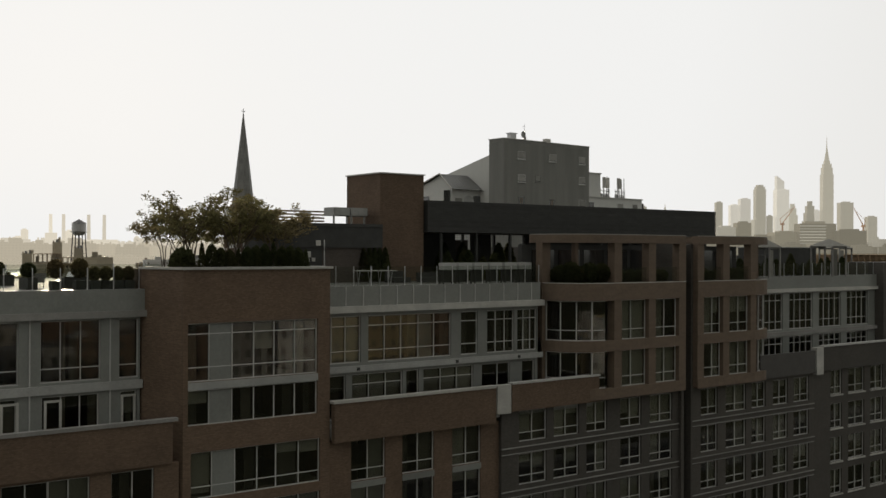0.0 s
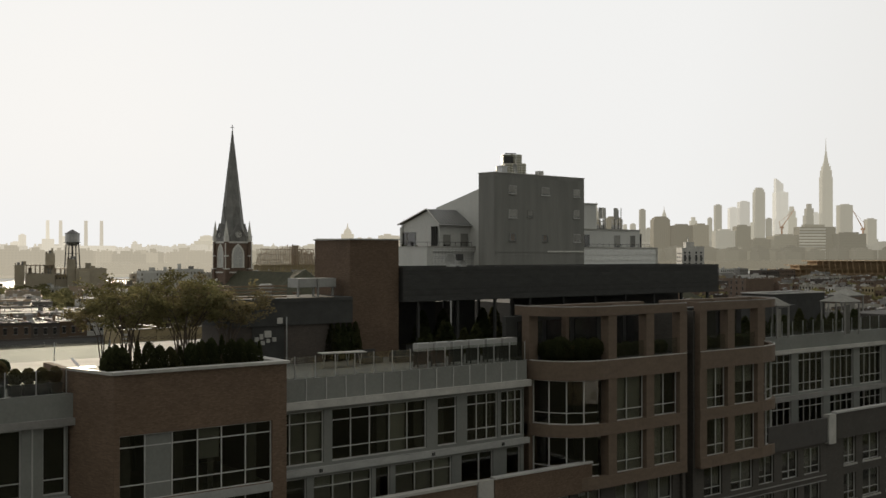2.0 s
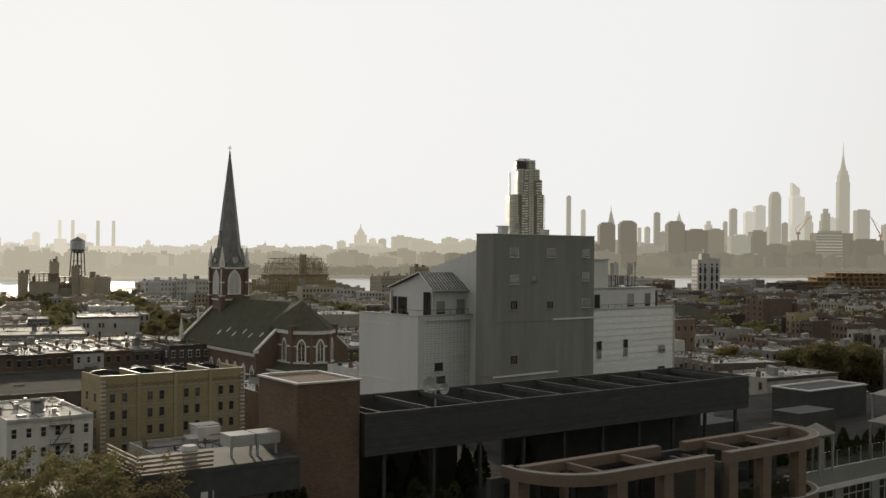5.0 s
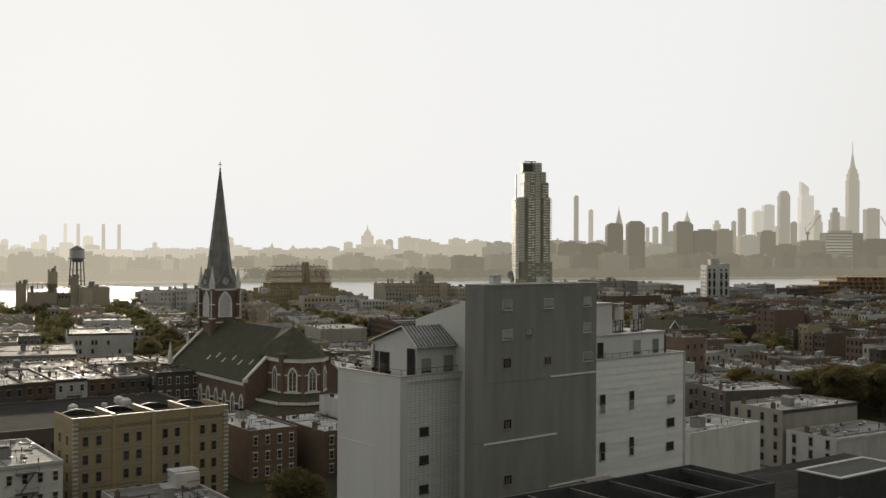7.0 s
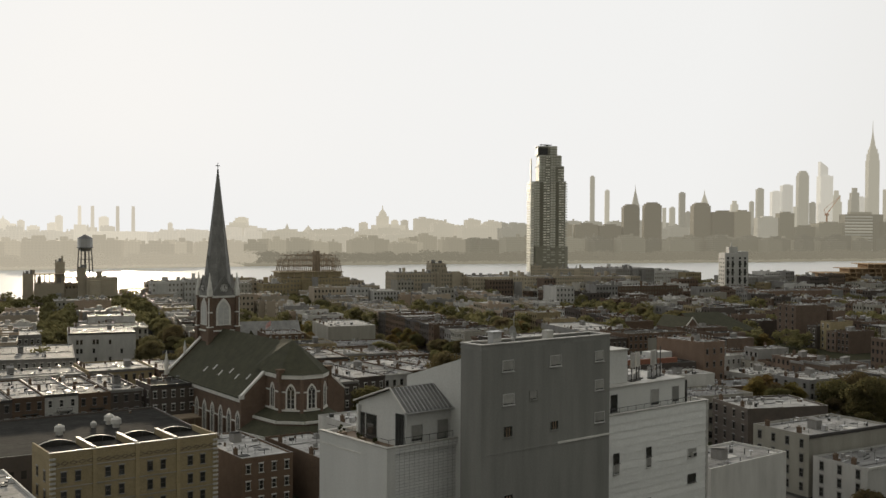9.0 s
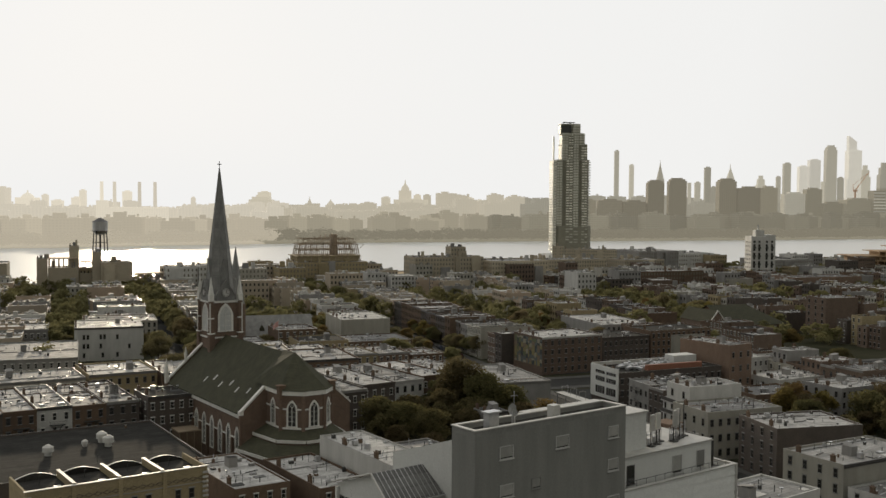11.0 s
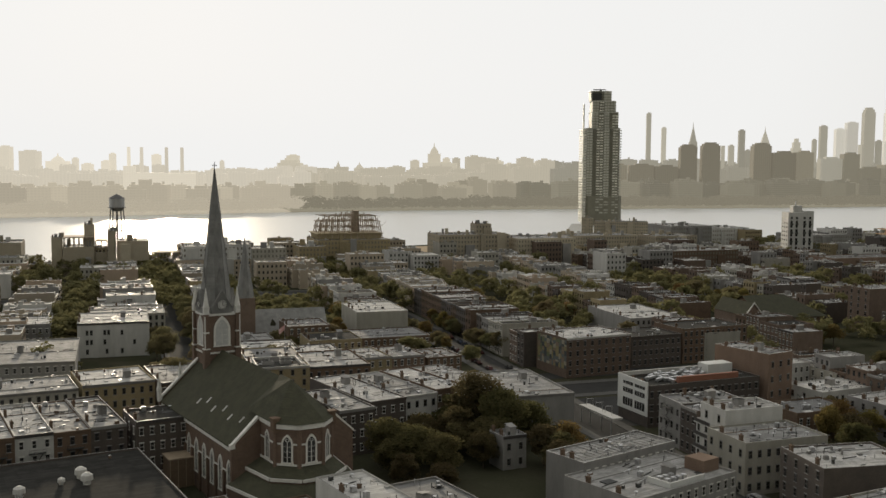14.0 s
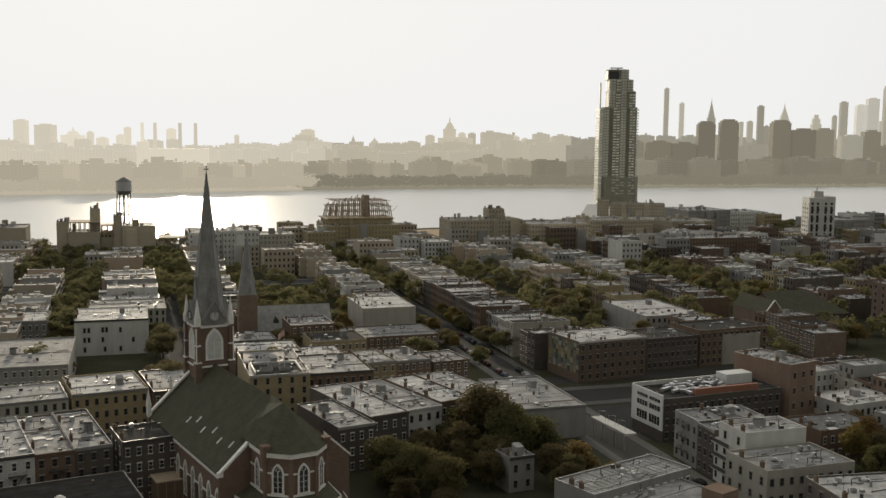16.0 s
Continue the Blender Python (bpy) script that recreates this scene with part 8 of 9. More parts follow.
part("nave", Build().box(-HW, HW, -46.5, 2.5, 0, EAVE), CHURCHB, church, "brick nave with arched windows")
part("roof", Build().face([(-HW - 0.7, -46.3, EAVE - 0.5), (0, -46.3, RIDGE), (0, 2.3, RIDGE), (-HW - 0.7, 2.3, EAVE - 0.5)][::-1]).face([(HW + 0.7, -46.3, EAVE - 0.5), (HW + 0.7, 2.3, EAVE - 0.5), (0, 2.3, RIDGE), (0, -46.3, RIDGE)][::-1]).face([(-HW - 0.7, -46.3, EAVE - 0.75), (-HW - 0.7, -46.3, EAVE - 0.5), (-HW - 0.7, 2.3, EAVE - 0.5), (-HW - 0.7, 2.3, EAVE - 0.75)]), SLATE, church, "steep dark green slate roof")
part("eave_band", Build().box(-HW - 0.45, -HW - 0.003, -46.5, 2.5, EAVE - 1.7, EAVE - 0.8), LIME, church)
for y0, y1 in ((2.3, 3.2), (-47.1, -46.3)):
    g_ = Build()
    for s in (-1, 1):
        g_.prism([(s * (HW + 1), y0), (s * (HW + 1), y1), (0, y1), (0, y0)] if s > 0 else [(-HW - 1, y1), (-HW - 1, y0), (0, y0), (0, y1)], 0, EAVE)
    g_.face([(-HW - 1, y0, EAVE), (HW + 1, y0, EAVE), (0, y0, RIDGE + (0.7 if y0 > 0 else -0.3))]).face([(HW + 1, y1, EAVE), (-HW - 1, y1, EAVE), (0, y1, RIDGE + (0.7 if y0 > 0 else -0.3))])
    part("gable_wall", g_, CHURCHB, church)
    xt, zt = (0, RIDGE + 1.1) if y0 > 0 else (-8.1, EAVE + (RIDGE + 1.1 - EAVE) * 6.1 / 14.2)
    cp = Build().prism([(-HW - 1.2, y0 - 0.15), (-HW - 0.2, y0 - 0.15), (-HW - 0.2, y1 + 0.15), (-HW - 1.2, y1 + 0.15)], EAVE - 0.6, EAVE + 0.3)
    for sg in (-1, 1):
        a4 = [(sg * (HW + 1.2), y0 - 0.12, EAVE), (sg * -xt, y0 - 0.12, zt), (sg * -xt, y1 + 0.12, zt), (sg * (HW + 1.2), y1 + 0.12, EAVE)]
        b4 = [(sg * (HW + 1.2), y0 - 0.12, EAVE - 0.5), (sg * (HW + 1.2), y0 - 0.12, EAVE), (sg * -xt, y0 - 0.12, zt), (sg * -xt, y0 - 0.12, zt - 0.6)]
        cp.face(a4[::-1] if sg < 0 else a4).face(b4[::-1] if sg < 0 else b4)
    part("coping", cp, LIME, church)
part("pinnacle", Build().cyl(-HW - 0.8, 2.8, EAVE, EAVE + 2.0, 0.6, 0.6, 8).cyl(-HW - 0.8, 2.8, EAVE + 2.0, EAVE + 6, 0.75, 0.05, 8), LIME, church)
part("pinnacle", Build().cyl(-8.5, 2.8, 20, 22, 0.4, 0.4, 8).cyl(-8.5, 2.8, 22, 24.2, 0.5, 0.05, 8), LIME, church)
for k in range(8):
    y = -43.1 + k * 5.15
    gothic(church, pose(-HW, y, 4.0, 0, 0, -90), 2.5, 7.7, 0.42, PANE)
    part("stone_band", Build().box(-HW - 0.14, -HW - 0.003, y + 1.26, y + 3.9, 8.8, 9.15), LIME, church)
    part("buttress", Build().box(-HW - 0.5, -HW - 0.003, y + 2.2, y + 2.95, 0, 8.78), CHURCHB, church)
slope = math.degrees(math.atan2(RIDGE - EAVE + 0.5, HW + 0.7))
for k, (x, y) in enumerate(((-10.1, -16.2), (-9.1, -20.2), (-10.0, -25.6), (-9.0, -30.2), (-9.8, -35.4), (-9.2, -40.9))):
    z = EAVE - 0.5 + (HW + 0.7 + x) * math.tan(radians(slope))
    part("skylight", Build().box(-0.8, 0.8, -0.28, 0.28, 0.0, 0.14), COPING, church, m=pose(x, y, z + 0.02, 0, -slope, 0))
# apse
AP = [(-7.5, -46.6), (-7.5, -54.6), (-3.8, -58.3), (1.4, -58.3), (5.1, -54.6), (5.1, -46.6)]
part("apse", Build().prism(AP, 0, 21.2), CHURCHB, church, "many-sided brick apse with arched windows")
ring = [(-1.2 + (x + 1.2) * 1.06, -46.5 + (y + 46.5) * 1.04) for x, y in AP]
part("apse_band", Build().prism(ring, 20.3, 21.4), LIME, church)
apex = (-1.2, -48.5, 28.6)
rf = Build()
lip = [(-1.2 + (x + 1.2) * 1.09, -46.5 + (y + 46.5) * 1.06, 21.3) for x, y in AP]
for p, q in zip(lip, lip[1:]):
    rf.face([p, q, apex])
rf.face([lip[-1], (0, -40, 28.0), apex]).face([lip[0], apex, (0, -40, 28.0)])
rf.face([(lip[0][0], -46.9, 21.3), (lip[0][0], -41, 21.5), (0, -41, 27.9), apex][::-1])
part("apse_roof", rf, SLATE, church)
for (x0, y0), (x1, y1) in zip(AP, AP[1:]):
    mx, my = (x0 + x1) / 2, (y0 + y1) / 2
    ang = math.degrees(math.atan2(y1 - y0, x1 - x0))
    ln = math.hypot(x1 - x0, y1 - y0)
    gothic(church, pose(mx, my, 13.4, 0, 0, ang), 2.5, 5.8, 0.36, PANE)
    for xa, xb, za, zb, t_ in ((-ln / 2, -1.25, 17.0, 17.35, 0.1), (1.25, ln / 2, 17.0, 17.35, 0.1), (-ln / 2, ln / 2, 12.7, 13.1, 0.2)):
        part("stone_band", Build().box(xa, xb, -t_, -0.003, za, zb), LIME, church, m=pose(mx, my, 0, 0, 0, ang))
for x, y in AP[1:-1]:
    part("buttress", Build().cyl(x, y, 0, 20.3, 0.5, 0.5, 6), CHURCHB, church)
for x, y in (AP[1], AP[-2]):
    part("chimney", Build().box(x - 0.7, x + 0.7, y - 0.7, y + 0.7, 19.5, 22.2).box(x - 0.9, x + 0.9, y - 0.9, y + 0.9, 22.2, 22.5), [BRICK], church)
# low sacristy roofs round the apse
for k, (z1, z0, o) in enumerate(((12.6, 10.9, 3.4), (10.0, 7.6, 7.4))):
    inn = AP if k == 0 else outp
    c0 = (-0.6, -46.5)
    outp = []
    for x, y in AP:
        v = Vector((x - c0[0], y - c0[1]))
        v = v.normalized() * (v.length + o)
        outp.append((c0[0] + v.x, min(c0[1] + v.y, -46.6)))
    part("sacristy_wall", Build().prism(outp, 0 if k else 7.7, z0 - 0.01), CHURCHB, church)
    b = Build()
    for p, q, r_, s_ in zip(outp, outp[1:], inn[1:], inn):
        b.face([(p[0], p[1], z0), (q[0], q[1], z0), (r_[0], r_[1], z1), (s_[0], s_[1], z1)])
    part("sacristy_roof", b, SLATE, church)
    b = Build()
    for p, q in zip(outp, outp[1:]):
        d = Vector((q[0] - p[0], q[1] - p[1], 0)).normalized()
        n_ = Vector((d.y, -d.x, 0)) * 0.2
        P_, Q_ = Vector((*p, 0)) + n_, Vector((*q, 0)) + n_
        b.face([P_ + Vector((0, 0, z0 - 0.55)), Q_ + Vector((0, 0, z0 - 0.55)), Q_ + Vector((0, 0, z0 + 0.1)), P_ + Vector((0, 0, z0 + 0.1))])
        b.face([P_ + Vector((0, 0, z0 + 0.1)), Q_ + Vector((0, 0, z0 + 0.1)), Vector((*q, z0 + 0.1)), Vector((*p, z0 + 0.1))])
    part("stone_band", b, LIME, church)
    if k:
        for p, q in zip(outp[1:-1], outp[2:]):
            ang = math.degrees(math.atan2(q[1] - p[1], q[0] - p[0]))
            for f in (0.3, 0.7):
                gothic(church, pose(p[0] + (q[0] - p[0]) * f, p[1] + (q[1] - p[1]) * f, 1.6, 0, 0, ang), 2.0, 3.9, 0.35, PANE, tracery=False)

# ---- waterfront landmarks ----
tall = thing("residential_tower", "tall glass residential tower with pale floor edges and stepped crown", "tower", pose(886, 1025, 0, 0, 0, -30))
# tower colours raised to stand in for the haze before it
TGL = surf("tower_pale_glass", (0.5, 0.49, 0.42), (0.4, 0.39, 0.33), 0.25, 0.05, 1, 0.0, metal=0.1, rnd=0.15)
TB = surf("tower_bronze", (0.21, 0.2, 0.15), (0.165, 0.157, 0.118), 0.5, 0.1, 1, 0.0, metal=0.1, rnd=0.15)
TL = surf("tower_pale_metal", (0.74, 0.72, 0.62), (0.62, 0.6, 0.52), 0.4, 0.1, 1, 0.0, metal=0.2)


def chamfered(x0, x1, y0, y1, c):
    return [(x0 + c, y0), (x1 - c, y0), (x1, y0 + c), (x1, y1 - c), (x1 - c, y1), (x0 + c, y1), (x0, y1 - c), (x0, y0 + c)]


part("podium", Build().prism(chamfered(-19.5, 25, -17.6, 17.4, 4), 0, 36), TB, tall)
for f in range(4, 11):
    for u0, u1 in ((-7.0, -3.0), (-2.2, 1.6), (3, 8), (12.6, 16), (16.8, 20)):
        part("window", Build().box(u0, u1, -17.75, -17.603, 2.0 + f * 3.25, 3.5 + f * 3.25), TGL if (f + int(u0)) % 3 else TB, tall)
# each tier: its extent, then the bays of its front: g glass, w windows, r recess
TIERS = (((-19, 22.4, -17, 17, 36, 117.5), ((-19, -11.5, "g"), (-11.5, -7.2, "r"), (-7.2, 1.6, "w"), (2.0, 8.8, "g"), (8.8, 12.6, "r"), (12.6, 19.6, "w"), (19.6, 22.4, "e"))),
         ((-12.4, 19.4, -15.5, 14, 117.5, 136.8), ((-12.4, -4.2, "g"), (-4.2, 1.6, "w"), (2.0, 8.8, "g"), (8.8, 11.6, "r"), (11.6, 19.4, "w"))),
         ((-11.8, 16.6, -14, 12, 136.8, 150.2), ((-11.8, -3.4, "g"), (-3.4, 2.4, "w"), (2.8, 9.4, "g"), (9.4, 16.6, "g"))),
         ((-13.4, 11.4, -12, 10, 150.2, 162), ((-13.4, -12.0, "g"), (-0.8, 1.4, "g"), (1.8, 11.4, "g"))))
for (x0, x1, y0, y1, z0, z1), bays in TIERS:
    part("glass_body", Build().prism(chamfered(x0 + 0.4, x1 - 0.4, y0 + 1.4, y1, 3), z0, z1), TB, tall)
    part("cornice", Build().prism(chamfered(x0 - 0.3, x1 + 0.3, y0 - 0.3, y1, 3.4), z1 - 0.7, z1 + 0.3), TGL, tall)
    n = int((z1 - z0) / 3.25)
    for u0, u1, k in bays:
        if k == "g":
            b = Build().prism([(u0 + 1.2, y0), (u1 - 1.2, y0), (u1, y0 + 1.2), (u1, y0 + 3), (u0, y0 + 3), (u0, y0 + 1.2)], z0, z1 - 0.7)
            part("glazed_bay", b, TGL, tall)
            for f in range(n):
                z = z0 + 1.0 + f * 3.25
                part("spandrel", Build().prism([(u0 + 1.1, y0 - 0.15), (u1 - 1.1, y0 - 0.15), (u1 + 0.1, y0 + 1.1), (u0 - 0.1, y0 + 1.1)], z, z + 0.75), TB, tall)
            part("mullion", Build().box((u0 + u1) / 2 - 0.25, (u0 + u1) / 2 + 0.25, y0 - 0.2, y0 - 0.02, z0, z1 - 0.75), TB, tall)
        elif k == "w":
            part("window_bay", Build().box(u0, u1, y0 + 0.5, y0 + 3, z0, z1 - 0.7), TB, tall)
            for f in range(n):
                for a in (0.06, 0.54):
                    part("window", Build().box(u0 + (u1 - u0) * a, u0 + (u1 - u0) * (a + 0.4), y0 + 0.35, y0 + 0.497, z0 + 1.2 + f * 3.25, z0 + 2.7 + f * 3.25), TL if (f * 7 + int(a * 9) + int(u0)) % 5 else TGL, tall)
        elif k == "e":
            for f in range(n):
                part("balcony", Build().box(u0, u1 + 0.9, y0 - 0.4, y0 + 4, z0 + f * 3.25, z0 + 0.35 + f * 3.25).box(u0, u1 + 0.9, y0 - 0.4, y0 - 0.25, z0 + 0.36 + f * 3.25, z0 + 1.4 + f * 3.25), TGL, tall)
# a solid dark block paints the shade of the crown's recess
part("crown", Build().box(-11.9, -1.0, -12.6, -10.55, 151.2, 159.5), DARKM, tall, "dark block standing in for the shaded crown recess")
part("hoist", Build().box(-23.2, -21.6, -15, -12, 0, 146), TL, tall, "pale construction hoist mast")
# pale landings widened so that the stack reads as the sunlit edge
for f in range(35):
    part("hoist_landing", Build().box(-23.2, -19.1, -17.5, 12, 4 + f * 3.25, 6.3 + f * 3.25), TL, tall)
part("crane", Build().box(-1, 1, -1, 1, 162, 165).box(-9, 6, -0.6, 0.6, 164, 165.2), DARKM, tall)

wt = thing("white_tower", "slim white apartment tower with balconies", "tower", pose(718, 591, 0, 0, 0, -32))
part("body", Build().box(-9.8, 9.8, -8, 8, 0, 38), WHITE, wt)
part("roof_house", Build().box(-5, 2, -4, 4, 38, 43).box(-2.5, -1.7, -1, 0, 43, 47), WHITE, wt)
part("parapet", Build().box(2.4, 9.8, -8, 8, 38, 39.2), WHITE, wt)
WTW = Build().box(0, 1.5, -0.06, 0, 0, 1.5).mesh("window", PANE)
for u in (-8.4, -4.4, 1.6, 5.9):
    # a flat dark strip stands in for the shade in each balcony recess
    part("balcony_bay", Build().box(u + 0.3, u + 2.0, -8.06, -8, 2.5, 34.6), PANE, wt)
    for f in range(10):
        part("balcony", Build().box(u - 0.1, u + 2.4, -8.9, -8.07, 1.6 + f * 3.35, 1.85 + f * 3.35).box(u - 0.1, u + 2.4, -8.9, -8.82, 1.85 + f * 3.35, 2.75 + f * 3.35), WHITE if f % 2 else DARKM, wt)
for f in range(10):
    for v in (-5, 0, 4.6):
        part("window", WTW, None, wt, m=pose(-9.8, v + 0.8, 2.2 + f * 3.35, 0, 0, -90))

wtk = thing("water_tower", "old steel water tower on four legs", "water tower", pose(246.3, 791, 17))
part("tank", Build().cyl(0, 0, 24.5, 31.0, 5.3, 5.3, 16).cyl(0, 0, 21.8, 24.5, 3.4, 5.3, 16), STEEL, wtk)
part("roof", Build().cyl(0, 0, 31.0, 34.0, 5.7, 0.4, 16), DKFRAME, wtk)
part("walkway", Build().cyl(0, 0, 24.3, 24.6, 6.2, 6.2, 16), DKFRAME, wtk)
for sx in (-1, 1):
    for sy in (-1, 1):
        part("leg", Build().tube((sx * 4.6, sy * 4.6, 0), (sx * 3.5, sy * 3.5, 24.5), 0.45, 0.4, 6), DKFRAME, wtk)
    part("brace", Build().tube((sx * 4.3, -4.3, 8), (sx * 4.3, 4.3, 8), 0.15).tube((-4.3, sx * 4.3, 8), (4.3, sx * 4.3, 8), 0.15).tube((sx * 3.9, -3.9, 16), (sx * 3.9, 3.9, 16), 0.15).tube((-3.9, sx * 3.9, 16), (3.9, sx * 3.9, 16), 0.15), DKFRAME, wtk)
part("riser", Build().cyl(0, 0, 0, 21.8, 0.7, 0.7, 10), DKFRAME, wtk)


# pane colour lifted towards the wall's, painting the haze over far windows
HAZEPANE = surf("dusty_far_panes", (0.16, 0.145, 0.11), None, 0.6, 0.3, 2, 0.0)


def warehouse(x0, x1, y0, y1, h, wall, roof, label, rot=-14.0, name="warehouse", cols=None, storeys=None):
    ob = flat_house((x0 + x1) / 2, (y0 + y1) / 2, x1 - x0, y1 - y0, h, rot, wall, roof, label, "building", "waterfront buildings", "" if x0 < 246 else "FL", far=True, cornice=False, name=name, clutter=5, storeys=storeys, cols=cols, pane=HAZEPANE)
    r = random.Random(int(x0 * 7 + y0))
    X, Y = (x1 - x0) / 2, (y1 - y0) / 2
    for _ in range(max(2, int(X / 4))):
        u, v, a_, c_ = r.uniform(-X * 0.8, X * 0.7), r.uniform(-Y * 0.7, Y * 0.5), r.uniform(1, 4), r.uniform(1, 3)
        part("roof_house", Build().box(u, u + a_, v, v + c_, h - 0.5, h + r.uniform(1.0, 4.2)), r.choice((wall, wall, STONE, WHITE)), ob)
    for _ in range(int(X / 5)):
        u = r.uniform(-X * 0.9, X * 0.8)
        part("bay", Build().box(u, u + r.uniform(2, 7), -Y - r.uniform(0.5, 2.5), -Y - 0.003, 0, h * r.uniform(0.5, 1.05)), r.choice((wall, wall, STONE)), ob)
    return ob


def by_street(s0, s1, q0, q1, h, wall, roof, label, **k):
    x, y = sq((s0 + s1) / 2, (q0 + q1) / 2)
    return warehouse(x - (s1 - s0) / 2, x + (s1 - s0) / 2, y - (q1 - q0) / 2, y + (q1 - q0) / 2, h, wall, roof, label, **k)


def open_storey(parent, X, Y, z0, z1, n):
    """A bare steel storey on a factory roof: posts and a thin top deck."""
    for i in range(n + 1):
        u = -X + 2 * X * i / n
        for v in (-Y, Y - 0.4):
            part("post", Build().box(u - 0.25, u + 0.25, v, v + 0.4, z0, z1), RUST, parent)
    part("top_deck", Build().box(-X - 0.3, X + 0.3, -Y - 0.3, Y + 0.3, z1, z1 + 0.6), RUST, parent)


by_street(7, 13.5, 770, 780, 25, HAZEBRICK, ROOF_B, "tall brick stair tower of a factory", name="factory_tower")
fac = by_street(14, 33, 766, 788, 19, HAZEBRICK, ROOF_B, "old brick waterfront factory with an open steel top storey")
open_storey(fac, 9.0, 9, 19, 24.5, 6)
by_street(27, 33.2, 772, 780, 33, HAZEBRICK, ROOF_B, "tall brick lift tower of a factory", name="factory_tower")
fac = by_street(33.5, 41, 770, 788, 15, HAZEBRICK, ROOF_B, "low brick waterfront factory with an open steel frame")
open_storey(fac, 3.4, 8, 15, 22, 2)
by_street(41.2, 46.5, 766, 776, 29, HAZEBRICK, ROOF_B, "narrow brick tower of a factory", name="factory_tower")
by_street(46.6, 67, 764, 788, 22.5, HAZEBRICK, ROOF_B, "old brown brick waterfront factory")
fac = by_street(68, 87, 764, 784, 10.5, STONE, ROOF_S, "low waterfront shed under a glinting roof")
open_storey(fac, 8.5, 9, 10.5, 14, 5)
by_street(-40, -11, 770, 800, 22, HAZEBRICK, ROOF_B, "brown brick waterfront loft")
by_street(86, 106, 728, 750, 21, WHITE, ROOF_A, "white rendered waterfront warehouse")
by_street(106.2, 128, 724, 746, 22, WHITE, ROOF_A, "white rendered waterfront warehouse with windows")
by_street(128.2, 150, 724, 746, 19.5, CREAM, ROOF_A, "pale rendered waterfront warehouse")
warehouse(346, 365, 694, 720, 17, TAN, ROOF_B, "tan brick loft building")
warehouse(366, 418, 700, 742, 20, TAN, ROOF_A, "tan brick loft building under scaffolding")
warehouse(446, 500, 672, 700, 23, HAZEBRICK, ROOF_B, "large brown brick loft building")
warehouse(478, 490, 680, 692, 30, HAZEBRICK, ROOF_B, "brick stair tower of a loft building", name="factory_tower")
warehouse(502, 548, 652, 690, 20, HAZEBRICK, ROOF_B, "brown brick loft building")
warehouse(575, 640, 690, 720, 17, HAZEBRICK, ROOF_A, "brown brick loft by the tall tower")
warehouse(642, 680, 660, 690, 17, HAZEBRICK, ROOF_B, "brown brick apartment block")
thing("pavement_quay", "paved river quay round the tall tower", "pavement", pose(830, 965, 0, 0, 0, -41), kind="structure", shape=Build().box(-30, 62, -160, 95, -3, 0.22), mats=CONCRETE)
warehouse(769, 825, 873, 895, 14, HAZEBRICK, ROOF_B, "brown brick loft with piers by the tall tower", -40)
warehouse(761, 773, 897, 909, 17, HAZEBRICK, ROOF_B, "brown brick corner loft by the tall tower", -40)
warehouse(690, 730, 690, 730, 22, STONE, ROOF_A, "grey stepped apartment block")
warehouse(735, 775, 690, 720, 19, WHITE, ROOF_A, "white stepped apartment block")
warehouse(551, 611, 557, 579, 16, BRICK, ROOF_A, "brown brick apartment block with stepped gables")
warehouse(625, 650, 572, 590, 12, RED, ROOF_A, "red brick apartment block")
warehouse(800, 850, 640, 680, 14, STONE, ROOF_A, "low grey waterfront storage shed")
warehouse(900, 960, 640, 680, 12, CREAM, ROOF_A, "low pale waterfront storage shed")
placed(630, 688, 482, 505, 14, ORANGE, ROOF_B, "bare brown brick warehouse with blank walls", -14, windows="", name="warehouse", clutter=5, cornice=False)
fr_ = thing("timber_frame", "large half-built timber frame on the waterfront", "building frame", pose(943, 598, 0, 0, 0, -32))
TIMBER = surf("raw_timber", (0.4, 0.28, 0.17), (0.3, 0.21, 0.125), 0.85, 0.2, 3, 0.0, spec=0.2)
for f, left in enumerate((-66, -66, -66, -64, -40, -22)):
    z = f * 4.3
    part("floor_deck", Build().box(left, 70, -18, 18, z + 3.6, z + 4.3), TIMBER, fr_)
    part("core", Build().box(left + 4, 66, -9, 12, z, z + 3.58), TIMBER, fr_)
    u = left
    while u < 70:
        part("post", Build().box(u, u + 0.7, -18.2, -17.4, z, z + 3.6), TIMBER, fr_)
        u += 6.2
    part("guard_rail", Build().box(left, 70, -18.1, -17.9, z + 5.2, z + 5.4), TIMBER, fr_)

# half-built frame with scaffolding on the tan loft
sc = thing("scaffolding", "rusty steel frame of a half-built roof in scaffolding", "scaffolding", pose(392, 722, 20, 0, 0, -14))
BAYS = [(-23 + 4.6 * i, -13 + 6.5 * j) for i in range(11) for j in range(5)]
for x, y in BAYS:
    top = 20.5 - 0.22 * abs(x - 3) - 0.25 * abs(y)
    part("post", Build().tube((x, y, 0), (x * 0.9, y * 0.9, top), 0.42, None, 4), RUST, sc)
for k, z in enumerate((4.2, 8.4, 12.6, 16.4)):
    e = 23.4 - 0.9 * k
    for j in range(5):
        v = (-13 + 6.5 * j) * (1 - 0.02 * k)
        part("ledger", Build().box(-e, e * 0.98, v - 0.15, v + 0.15, z - 0.26, z), RUST, sc)
    for i in range(11):
        u = (-23 + 4.6 * i) * (1 - 0.025 * k)
        if i % 2 == k % 2:
            part("transom", Build().box(u - 0.18, u + 0.18, -13, 13, z - 0.7, z - 0.36), RUST, sc)
        if (i + k) % 3 == 0:
            part("brace", Build().tube((u, -13.1, z - 4), (u + 4, -13.1, z), 0.14, None, 4), RUST, sc)
